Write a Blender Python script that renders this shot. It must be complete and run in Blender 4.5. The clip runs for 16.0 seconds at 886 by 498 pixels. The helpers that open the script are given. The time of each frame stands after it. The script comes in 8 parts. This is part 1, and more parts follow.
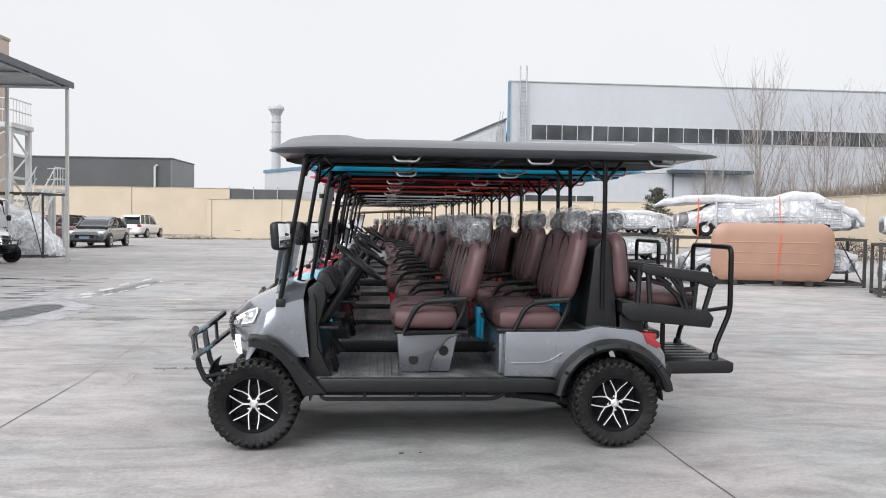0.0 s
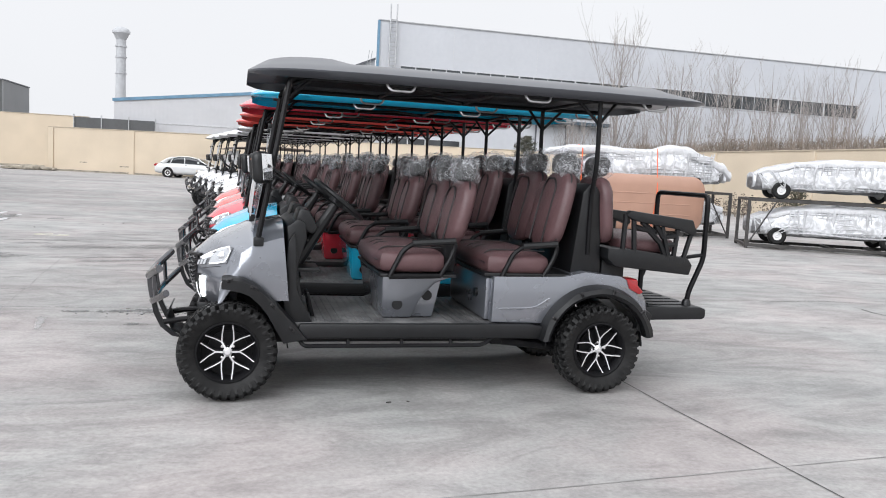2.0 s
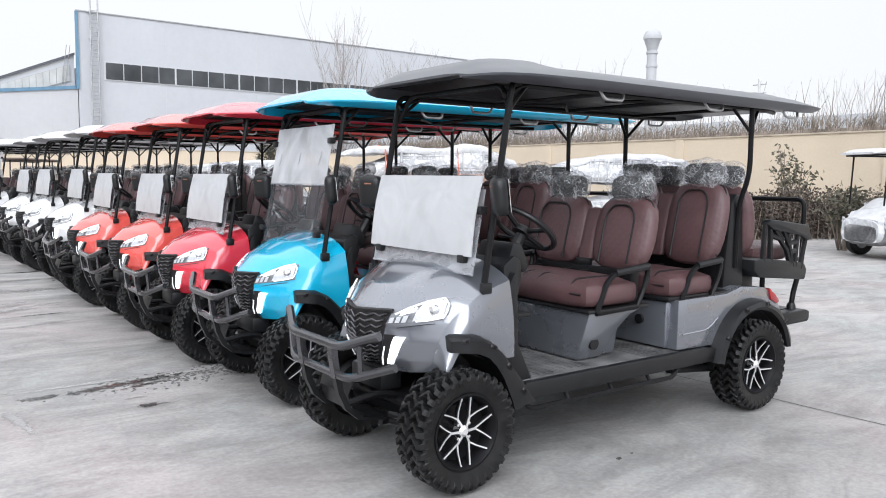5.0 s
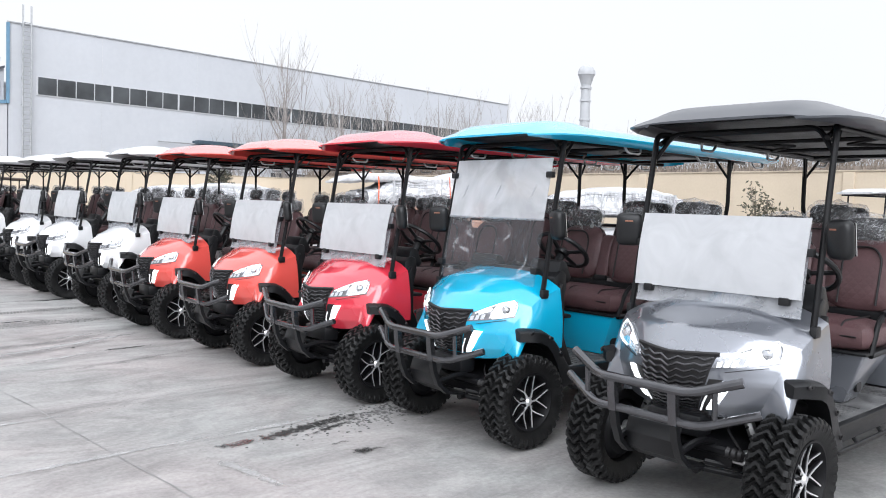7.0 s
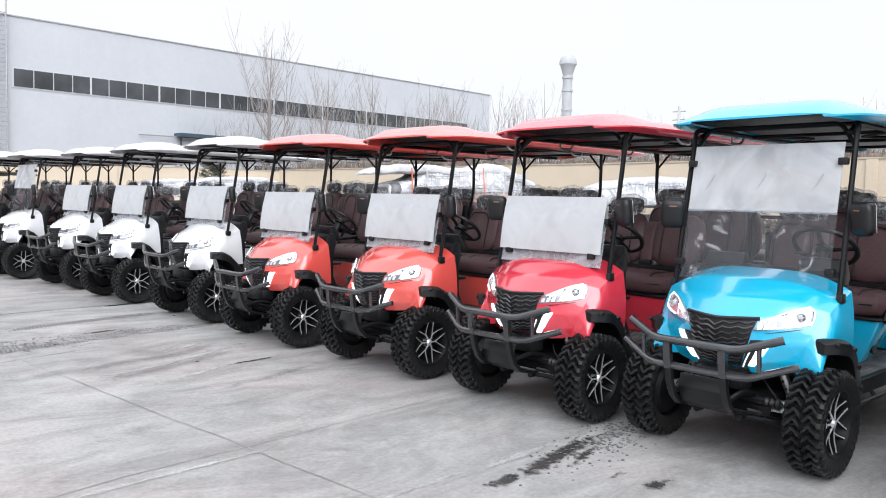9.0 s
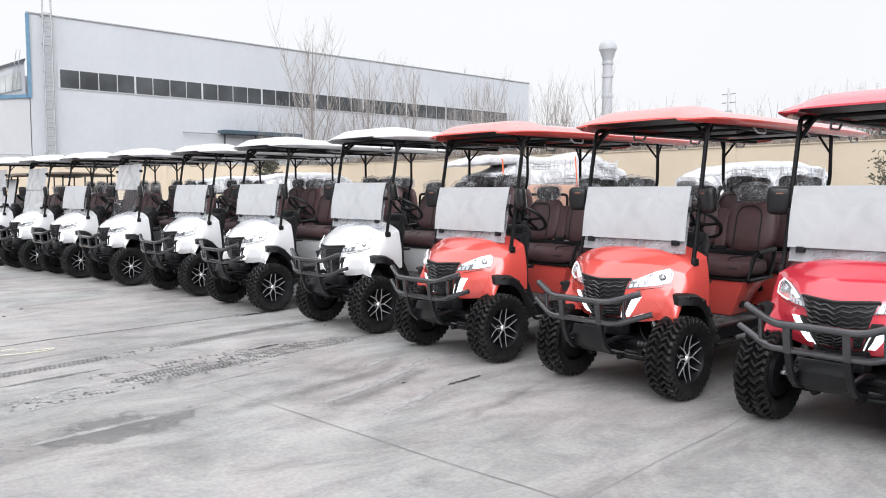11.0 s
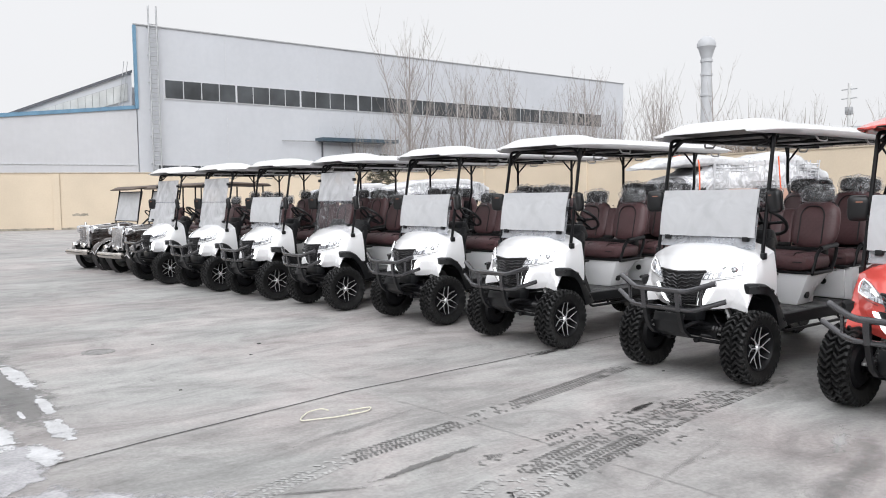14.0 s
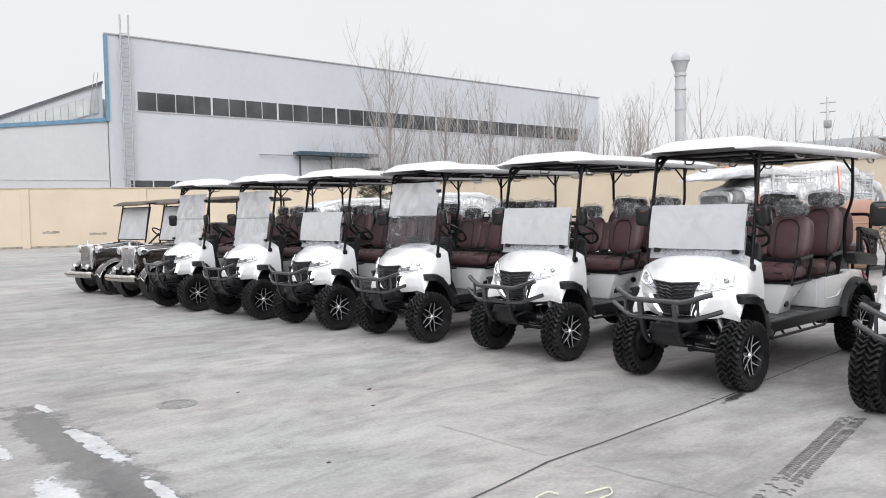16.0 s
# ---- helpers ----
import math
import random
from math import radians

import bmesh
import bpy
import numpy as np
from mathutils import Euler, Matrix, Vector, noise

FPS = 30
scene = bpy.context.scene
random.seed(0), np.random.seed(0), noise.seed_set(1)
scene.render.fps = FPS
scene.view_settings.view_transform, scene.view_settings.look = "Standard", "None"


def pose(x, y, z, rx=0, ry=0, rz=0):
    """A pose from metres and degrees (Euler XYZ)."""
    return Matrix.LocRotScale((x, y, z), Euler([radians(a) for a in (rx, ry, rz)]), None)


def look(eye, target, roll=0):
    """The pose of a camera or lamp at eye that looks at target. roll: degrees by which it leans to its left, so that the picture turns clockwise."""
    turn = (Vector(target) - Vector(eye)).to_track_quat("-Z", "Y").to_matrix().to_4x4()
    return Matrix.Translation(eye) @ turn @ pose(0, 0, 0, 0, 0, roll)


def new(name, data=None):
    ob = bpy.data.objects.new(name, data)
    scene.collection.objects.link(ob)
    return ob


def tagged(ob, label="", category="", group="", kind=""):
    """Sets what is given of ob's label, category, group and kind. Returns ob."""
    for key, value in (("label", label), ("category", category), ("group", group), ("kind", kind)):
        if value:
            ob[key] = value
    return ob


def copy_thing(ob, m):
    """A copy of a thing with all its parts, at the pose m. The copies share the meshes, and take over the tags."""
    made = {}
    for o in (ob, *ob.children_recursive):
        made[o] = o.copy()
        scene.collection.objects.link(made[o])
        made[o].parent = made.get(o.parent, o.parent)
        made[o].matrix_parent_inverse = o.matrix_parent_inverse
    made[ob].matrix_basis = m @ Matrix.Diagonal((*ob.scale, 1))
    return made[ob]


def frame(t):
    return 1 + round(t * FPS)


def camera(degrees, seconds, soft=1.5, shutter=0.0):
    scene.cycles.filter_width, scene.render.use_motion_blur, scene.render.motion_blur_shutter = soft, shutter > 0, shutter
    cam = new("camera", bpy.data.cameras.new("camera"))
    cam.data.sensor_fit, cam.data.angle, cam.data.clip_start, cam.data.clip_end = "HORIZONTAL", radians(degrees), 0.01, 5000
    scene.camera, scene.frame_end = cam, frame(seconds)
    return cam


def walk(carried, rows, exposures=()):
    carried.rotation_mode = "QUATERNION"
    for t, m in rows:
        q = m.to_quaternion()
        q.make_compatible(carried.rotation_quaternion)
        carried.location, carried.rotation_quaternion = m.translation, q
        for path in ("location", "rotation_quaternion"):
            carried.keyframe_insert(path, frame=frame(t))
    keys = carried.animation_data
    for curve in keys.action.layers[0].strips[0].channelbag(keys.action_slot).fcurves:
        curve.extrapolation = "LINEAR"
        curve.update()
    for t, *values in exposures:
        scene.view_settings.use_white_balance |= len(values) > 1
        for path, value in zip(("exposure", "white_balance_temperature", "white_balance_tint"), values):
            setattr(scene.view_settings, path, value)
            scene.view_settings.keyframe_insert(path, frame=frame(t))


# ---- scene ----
cam = camera(58.7, 16.0, 1.0)
PATH = [
    (0, (1.02, -5.189, 1.501), (1.102, -3.192, 1.434), 0.8),
    (0.5, (1.014, -5.164, 1.488), (1.145, -3.173, 1.356), 1.4),
    (1, (0.888, -5.077, 1.467), (1.137, -3.1, 1.297), 2.3),
    (1.5, (0.543, -5.005, 1.461), (0.897, -3.045, 1.281), 2.8),
    (2, (0.183, -4.786, 1.439), (0.634, -2.847, 1.24), 3.0),
    (2.5, (-0.202, -4.561, 1.446), (0.349, -2.649, 1.249), 3.1),
    (3, (-0.651, -4.371, 1.476), (0.006, -2.491, 1.29), 2.9),
    (3.5, (-1.048, -4.015, 1.494), (-0.278, -2.177, 1.32), 2.2),
    (6, (-2.894, -2.323, 1.476), (-1.605, -0.802, 1.318), 1.3),
    (6.5, (-3.279, -2.012, 1.492), (-1.964, -0.511, 1.359), 1.8),
    (7, (-3.577, -1.635, 1.491), (-2.278, -0.117, 1.384), 1.9),
    (7.5, (-3.895, -1.282, 1.467), (-2.582, 0.224, 1.375), 1.6),
    (8, (-4.075, -0.874, 1.455), (-2.729, 0.602, 1.355), 1.3),
    (8.5, (-4.245, -0.405, 1.449), (-2.882, 1.054, 1.335), 1.2),
    (9, (-4.408, 0.056, 1.457), (-3.049, 1.518, 1.331), 1.3),
    (11.5, (-5.115, 2.266, 1.480), (-3.843, 3.801, 1.321), -1.0),
    (12, (-5.24, 2.785, 1.515), (-4.038, 4.377, 1.362), -1.2),
    (12.5, (-5.463, 3.239, 1.537), (-4.317, 4.871, 1.389), -1.0),
    (13, (-5.551, 3.761, 1.549), (-4.433, 5.413, 1.406), -0.9),
    (13.5, (-5.756, 4.242, 1.535), (-4.627, 5.887, 1.402), -0.7),
    (14, (-5.859, 4.745, 1.529), (-4.685, 6.359, 1.395), -0.8),
    (14.5, (-5.986, 5.275, 1.527), (-4.767, 6.855, 1.398), -1.1),
    (15, (-6.122, 5.787, 1.538), (-4.887, 7.355, 1.419), -1.3),
    (15.5, (-6.205, 6.343, 1.535), (-4.969, 7.912, 1.429), -1.1),
    (16, (-6.345, 6.860, 1.543), (-5.09, 8.414, 1.445), -1.1),
]
walk(cam, [(t, look(eye, target, roll)) for t, eye, target, roll in PATH],
     [(0.0, 0.56, 6400, 10), (2.0, 0.58, 6370, 10), (3.5, 0.62, 6330, 10), (6.0, 0.74, 6230, 10), (9.0, 0.74, 6230, 10), (11.5, 0.65, 6400, 10), (14.5, 0.53, 6440, 10), (16.0, 0.52, 6440, 10)])

# ---------------------------------------------------------------- sky and light
world = bpy.data.worlds.new("overcast_sky")
scene.world = world
world.use_nodes = True
wn, wl = world.node_tree.nodes, world.node_tree.links
wn.clear()
w_out = wn.new("ShaderNodeOutputWorld")
w_bg = wn.new("ShaderNodeBackground")
w_sky = wn.new("ShaderNodeTexSky")
w_sky.sky_type = "NISHITA"
w_sky.sun_disc = False
w_sky.sun_elevation = radians(48)
w_sky.sun_rotation = radians(200)
w_sky.dust_density = 6.0
w_sky.air_density = 1.0
w_sat = wn.new("ShaderNodeHueSaturation")
w_sat.inputs["Saturation"].default_value = 0.25
w_sat.inputs["Value"].default_value = 0.09
# a closed cloud layer, a little brighter and bluer towards the zenith
w_tc = wn.new("ShaderNodeTexCoord")
w_noise = wn.new("ShaderNodeTexNoise")
w_noise.inputs["Scale"].default_value = 1.6
w_noise.inputs["Detail"].default_value = 4
w_ramp = wn.new("ShaderNodeValToRGB")
w_ramp.color_ramp.elements[0].position, w_ramp.color_ramp.elements[1].position = 0.3, 0.75
w_ramp.color_ramp.elements[0].color = (0.868, 0.872, 0.89, 1)
w_ramp.color_ramp.elements[1].color = (0.918, 0.922, 0.937, 1)
w_mix = wn.new("ShaderNodeMixRGB")
w_mix.inputs[0].default_value = 0.93
wl.new(w_tc.outputs["Generated"], w_noise.inputs["Vector"])
wl.new(w_noise.outputs["Fac"], w_ramp.inputs[0])
wl.new(w_sky.outputs[0], w_sat.inputs["Color"])
wl.new(w_sat.outputs[0], w_mix.inputs[1])
wl.new(w_ramp.outputs[0], w_mix.inputs[2])
wl.new(w_mix.outputs[0], w_bg.inputs[0])
# an overcast sky is brighter overhead than at the horizon
w_sep = wn.new("ShaderNodeSeparateXYZ")
w_up = wn.new("ShaderNodeMapRange")
w_up.interpolation_type = "SMOOTHSTEP"
w_up.inputs["From Min"].default_value, w_up.inputs["From Max"].default_value = 0.30, 0.80
w_up.inputs["To Min"].default_value, w_up.inputs["To Max"].default_value = 0.71, 1.22
wl.new(w_tc.outputs["Generated"], w_sep.inputs[0])
wl.new(w_sep.outputs["Z"], w_up.inputs[0])
wl.new(w_up.outputs[0], w_bg.inputs[1])
wl.new(w_bg.outputs[0], w_out.inputs[0])

sun = new("sun", bpy.data.lights.new("sun", "SUN"))
sun.data.energy, sun.data.angle, sun.data.color = 1.5, radians(50), (0.97, 0.98, 1.0)
sun.matrix_world = look((-12, -14, 12), (0, 0, 0))


# ---------------------------------------------------------------- materials
def material(name, base, rough=0.5, metal=0.0, vary=0.12, scale=6.0, fine=0.0, fine_scale=160.0, coat=0.0,
             bump=0.0, bump_scale=60.0, spec=0.5, rough_vary=0.08, tint=None):
    """A surface with broad blotches, fine grain, uneven gloss and a small relief, all in metres."""
    m = bpy.data.materials.new(name)
    m.use_nodes = True
    n, l = m.node_tree.nodes, m.node_tree.links
    p = n["Principled BSDF"]
    p.inputs["Metallic"].default_value = metal
    p.inputs["Coat Weight"].default_value = coat
    p.inputs["Coat Roughness"].default_value = 0.06
    p.inputs["Specular IOR Level"].default_value = spec
    tc = n.new("ShaderNodeTexCoord")
    big = n.new("ShaderNodeTexNoise")
    big.inputs["Scale"].default_value, big.inputs["Detail"].default_value = scale, 5
    l.new(tc.outputs["Object"], big.inputs["Vector"])
    ramp = n.new("ShaderNodeValToRGB")
    ramp.color_ramp.elements[0].position, ramp.color_ramp.elements[1].position = 0.3, 0.72
    lo = [c * (1 - vary) for c in base]
    hi = [min(1, c * (1 + vary)) for c in (tint or base)]
    ramp.color_ramp.elements[0].color, ramp.color_ramp.elements[1].color = (*lo, 1), (*hi, 1)
    l.new(big.outputs["Fac"], ramp.inputs[0])
    col = ramp.outputs[0]
    if fine > 0:
        small = n.new("ShaderNodeTexNoise")
        small.inputs["Scale"].default_value, small.inputs["Detail"].default_value = fine_scale, 3
        l.new(tc.outputs["Object"], small.inputs["Vector"])
        mul = n.new("ShaderNodeMixRGB")
        mul.blend_type = "OVERLAY"
        mul.inputs[0].default_value = fine
        l.new(col, mul.inputs[1])
        l.new(small.outputs["Fac"], mul.inputs[2])
        col = mul.outputs[0]
    l.new(col, p.inputs["Base Color"])
    rr = n.new("ShaderNodeMapRange")
    rr.inputs["To Min"].default_value, rr.inputs["To Max"].default_value = max(0.02, rough - rough_vary), min(1, rough + rough_vary)
    l.new(big.outputs["Fac"], rr.inputs[0])
    l.new(rr.outputs[0], p.inputs["Roughness"])
    if bump > 0:
        bn = n.new("ShaderNodeTexNoise")
        bn.inputs["Scale"].default_value, bn.inputs["Detail"].default_value = bump_scale, 4
        l.new(tc.outputs["Object"], bn.inputs["Vector"])
        b = n.new("ShaderNodeBump")
        b.inputs["Strength"].default_value, b.inputs["Distance"].default_value = bump, 0.01
        l.new(bn.outputs["Fac"], b.inputs["Height"])
        l.new(b.outputs[0], p.inputs["Normal"])
    return m


def paint(name, base):
    m = material(name, base, rough=0.26, vary=0.03, scale=3.0, coat=1.0, rough_vary=0.05)
    m.node_tree.nodes["Principled BSDF"].inputs["Coat IOR"].default_value = 1.7
    return m


def glowing(name, colour, strength):
    m = bpy.data.materials.new(name)
    m.use_nodes = True
    p = m.node_tree.nodes["Principled BSDF"]
    p.inputs["Base Color"].default_value = (0.8, 0.8, 0.8, 1)
    p.inputs["Emission Color"].default_value = (*colour, 1)
    p.inputs["Emission Strength"].default_value = strength
    return m


def clear_sheet(name, tint, clear, rough=0.05, film=0.0, film_scale=9.0, milk=0.66, mirror=0.0, span=(0.35, 0.68), crumpled=False):
    """A thin clear plastic or glass sheet; film: how much of it a milky, creased protective film covers."""
    m = bpy.data.materials.new(name)
    m.use_nodes = True
    n, l = m.node_tree.nodes, m.node_tree.links
    n.remove(n["Principled BSDF"])
    out = n["Material Output"]
    tr = n.new("ShaderNodeBsdfTransparent")
    tr.inputs[0].default_value = (*tint, 1)
    gl = n.new("ShaderNodeBsdfPrincipled")
    gl.inputs["Base Color"].default_value = (milk, milk * 1.015, milk * 1.045, 1)
    gl.inputs["Roughness"].default_value = rough
    gl.inputs["Metallic"].default_value = mirror
    mix = n.new("ShaderNodeMixShader")
    tc = n.new("ShaderNodeTexCoord")
    no = n.new("ShaderNodeTexNoise")
    no.inputs["Scale"].default_value, no.inputs["Detail"].default_value = film_scale, 6
    no.inputs["Distortion"].default_value = 1.2
    l.new(tc.outputs["Object"], no.inputs["Vector"])
    mr = n.new("ShaderNodeMapRange")
    mr.inputs["From Min"].default_value, mr.inputs["From Max"].default_value = span
    mr.inputs["To Min"].default_value, mr.inputs["To Max"].default_value = 1 - clear, min(1, 1 - clear + film)
    fac = no.outputs["Fac"]
    l.new(fac, mr.inputs[0])
    l.new(mr.outputs[0], mix.inputs[0])
    bp = n.new("ShaderNodeBump")
    bp.inputs["Strength"].default_value, bp.inputs["Distance"].default_value = 0.35 if film else 0.05, 0.01
    l.new(no.outputs["Fac"], bp.inputs["Height"])
    l.new(bp.outputs[0], gl.inputs["Normal"])
    l.new(tr.outputs[0], mix.inputs[1])
    l.new(gl.outputs[0], mix.inputs[2])
    l.new(mix.outputs[0], out.inputs[0])
    # highlights along the creases, painted as milky white lines
    if crumpled:
        bent = n.new("ShaderNodeMixRGB")
        bent.blend_type = "LINEAR_LIGHT"
        bent.inputs[0].default_value = 0.07
        l.new(tc.outputs["Object"], bent.inputs[1])
        l.new(no.outputs["Color"], bent.inputs[2])
        glint_lines = []
        for size, width in ((24.0, 0.05), (46.0, 0.07)):
            vo = n.new("ShaderNodeTexVoronoi")
            vo.feature = "DISTANCE_TO_EDGE"
            vo.inputs["Scale"].default_value = size
            l.new(bent.outputs[0], vo.inputs["Vector"])
            fold_glint = n.new("ShaderNodeMapRange")
            fold_glint.interpolation_type = "SMOOTHSTEP"
            fold_glint.inputs["From Min"].default_value, fold_glint.inputs["From Max"].default_value = 0.0, width
            fold_glint.inputs["To Min"].default_value, fold_glint.inputs["To Max"].default_value = 0.50, 0.0
            l.new(vo.outputs["Distance"], fold_glint.inputs[0])
            glint_lines.append(fold_glint.outputs[0])
        thick = n.new("ShaderNodeMath")
        thick.operation = "MULTIPLY_ADD"
        l.new(glint_lines[0], thick.inputs[0])
        l.new(no.outputs["Fac"], thick.inputs[1])
        l.new(mr.outputs[0], thick.inputs[2])
        fine = n.new("ShaderNodeMath")
        fine.operation = "MULTIPLY_ADD"
        fine.use_clamp = True
        fine.inputs[1].default_value = 0.30
        l.new(glint_lines[1], fine.inputs[0])
        l.new(thick.outputs[0], fine.inputs[2])
        l.new(fine.outputs[0], mix.inputs[0])
    return m


GREY = material("grey_metallic_paint", (0.215, 0.227, 0.256), rough=0.28, metal=0.62, vary=0.03, scale=3.0, coat=1.0, rough_vary=0.05)
GREY.node_tree.nodes["Principled BSDF"].inputs["Coat IOR"].default_value = 1.9
GREY.node_tree.nodes["Principled BSDF"].inputs["Coat IOR"].default_value = 1.8
ROOF_DARK = material("charcoal_roof_paint", (0.062, 0.066, 0.076), rough=0.42, vary=0.08, scale=3.0, spec=0.35, coat=0.4, rough_vary=0.06)
CYAN = paint("cyan_paint", (0.012, 0.43, 0.68))
CRIMSON = paint("crimson_paint", (0.66, 0.040, 0.066))
ORANGE = paint("orange_red_paint", (0.76, 0.098, 0.080))
WHITE = paint("white_paint", (0.82, 0.82, 0.83))
PLASTIC = material("black_plastic", (0.008, 0.0084, 0.0095), rough=0.40, spec=0.42, vary=0.25, scale=12, bump=0.08, bump_scale=220)
STEEL = material("black_powder_coat", (0.007, 0.007, 0.008), rough=0.36, spec=0.2, vary=0.2, scale=10, bump=0.03, bump_scale=150)
GUARD = material("gloss_black_tube", (0.105, 0.105, 0.112), rough=0.22, metal=0.85, vary=0.15, scale=8, bump=0.03, bump_scale=120, coat=0.3)
RUBBER = material("tyre_rubber", (0.006, 0.006, 0.0066), rough=0.46, spec=0.26, vary=0.35, scale=14, bump=0.12, bump_scale=180, tint=(0.013, 0.013, 0.013))
RIM = material("black_rim", (0.008, 0.008, 0.009), rough=0.45, spec=0.15, vary=0.1)
ALLOY = material("machined_alloy", (0.86, 0.86, 0.87), rough=0.30, metal=0.75, vary=0.05)
CAST = material("bare_cast_metal", (0.42, 0.42, 0.42), rough=0.42, metal=0.9, vary=0.3, scale=14)
CHROME = material("chrome", (0.86, 0.86, 0.87), rough=0.08, metal=1.0, vary=0.03)
LEATHER = material("brown_leatherette", (0.100, 0.053, 0.056), rough=0.42, spec=0.4, vary=0.14, scale=9, fine=0.25, bump=0.3, bump_scale=240)
PIPING = material("black_piping", (0.012, 0.011, 0.012), rough=0.5, vary=0.1)
MAT_FLOOR = material("ribbed_floor_mat", (0.075, 0.075, 0.078), rough=0.6, vary=0.35, scale=7, fine=0.3, bump=0.3, bump_scale=90, tint=(0.12, 0.12, 0.12))
LAMP_DARK = material("dark_lamp_housing", (0.22, 0.225, 0.24), rough=0.15, metal=0.5, vary=0.3, scale=30, coat=0.6)
LED = glowing("white_led", (0.95, 0.98, 1.0), 1.8)
LED_SOFT = glowing("headlight_light_guide", (0.97, 0.98, 1.0), 0.35)
CHROME_CUP = material("lamp_reflector", (0.80, 0.82, 0.85), rough=0.2, metal=0.9, vary=0.1)
RED_LENS = material("red_tail_lens", (0.33, 0.012, 0.016), rough=0.12, vary=0.1, coat=0.8)
ORANGE_MARK = material("orange_print", (0.26, 0.11, 0.07), rough=0.5, vary=0.05)
HEAD_FILM = clear_sheet("crumpled_plastic_bag", (0.95, 0.95, 0.96), 0.93, rough=0.10, film=0.34, film_scale=9, milk=0.98, span=(0.52, 0.76), crumpled=True)
WS_CLEAR = clear_sheet("clear_windscreen", (0.95, 0.95, 0.96), 0.965, rough=0.04, film=0.30, film_scale=6, milk=0.80, span=(0.60, 0.74))
WS_STRIP = clear_sheet("clear_windscreen_edge", (0.84, 0.86, 0.89), 0.74, rough=0.1, film=0.15, film_scale=6)
WS_FILM = clear_sheet("protective_film", (0.93, 0.94, 0.96), 0.20, rough=0.32, film=0.14, film_scale=4, milk=0.55)
WS_FILM_THIN = clear_sheet("thin_protective_film", (0.9, 0.88, 0.90), 0.42, rough=0.3, film=0.32, film_scale=3, milk=0.56, span=(0.38, 0.62))
MIRROR = material("mirror_glass", (0.9, 0.9, 0.9), rough=0.02, metal=1.0, vary=0.01, rough_vary=0.01)


# ---------------------------------------------------------------- mesh building
def thing(name, label, category, m=None, group="", kind=""):
    ob = new(name)
    ob.empty_display_size = 0.2
    if m is not None:
        ob.matrix_basis = m
    return tagged(ob, label, category, group, kind)


def part(name, bm, mat, parent=None, label="", smooth=35):
    """Links a bmesh as one mesh object under a thing or a part."""
    bmesh.ops.recalc_face_normals(bm, faces=bm.faces)
    me = bpy.data.meshes.new(name)
    if smooth:
        for e in bm.edges:
            if len(e.link_faces) == 2 and e.calc_face_angle(0) > radians(smooth):
                e.smooth = False
        for f in bm.faces:
            f.smooth = True
    bm.to_mesh(me)
    bm.free()
    for one in (mat if isinstance(mat, (list, tuple)) else [mat]):
        me.materials.append(one)
    ob = new(name, me)
    if parent is not None:
        ob.parent = parent
    return tagged(ob, label)


def setting(name, bm, mat, label="", category="", kind="structure", smooth=35):
    return tagged(part(name, bm, mat, None, label, smooth), label, category, kind=kind)


def box(x0, x1, y0, y1, z0, z1, bev=0.0, seg=2, bm=None):
    bm = bm or bmesh.new()
    made = bmesh.ops.create_cube(bm, size=1.0)["verts"]
    for v in made:
        v.co = Vector(((x0 + x1) / 2 + v.co.x * (x1 - x0), (y0 + y1) / 2 + v.co.y * (y1 - y0), (z0 + z1) / 2 + v.co.z * (z1 - z0)))
    if bev > 0:
        edges = {e for v in made for e in v.link_edges}
        bmesh.ops.bevel(bm, geom=list(edges), offset=bev, segments=seg, profile=0.5, affect="EDGES", clamp_overlap=True)
    return bm


def fillet(pts, r, k=5):
    """Rounds the corners of a line of points."""
    pts = [Vector(p) for p in pts]
    out = [pts[0]]
    for a, b, c in zip(pts, pts[1:], pts[2:]):
        u, w = (a - b), (c - b)
        d = min(r, u.length * 0.49, w.length * 0.49)
        p, q = b + u.normalized() * d, b + w.normalized() * d
        for i in range(k + 1):
            t = i / k
            out.append((1 - t) ** 2 * p + 2 * t * (1 - t) * b + t * t * q)
    return out + [pts[-1]]


def tube(pts, r, n=8, bm=None, closed=False, radii=None):
    """A round bar along a line of points."""
    bm = bm or bmesh.new()
    pts = [Vector(p) for p in pts]
    rings, up = [], None
    for i, p in enumerate(pts):
        a = pts[i - 1] if i or closed else p
        b = pts[(i + 1) % len(pts)] if i < len(pts) - 1 or closed else p
        d = (b - a).normalized()
        if up is None:
            up = d.orthogonal().normalized()
        else:
            up = (up - d * up.dot(d))
            up = up.normalized() if up.length > 1e-6 else d.orthogonal().normalized()
        side = d.cross(up)
        rr = radii[i] if radii else r
        rings.append([bm.verts.new(p + rr * (math.cos(2 * math.pi * j / n) * up + math.sin(2 * math.pi * j / n) * side)) for j in range(n)])
    pairs = list(zip(rings, rings[1:])) + ([(rings[-1], rings[0])] if closed else [])
    for a, b in pairs:
        for j in range(n):
            bm.faces.new((a[j], a[(j + 1) % n], b[(j + 1) % n], b[j]))
    if not closed:
        bm.faces.new(rings[0][::-1])
        bm.faces.new(rings[-1])
    return bm


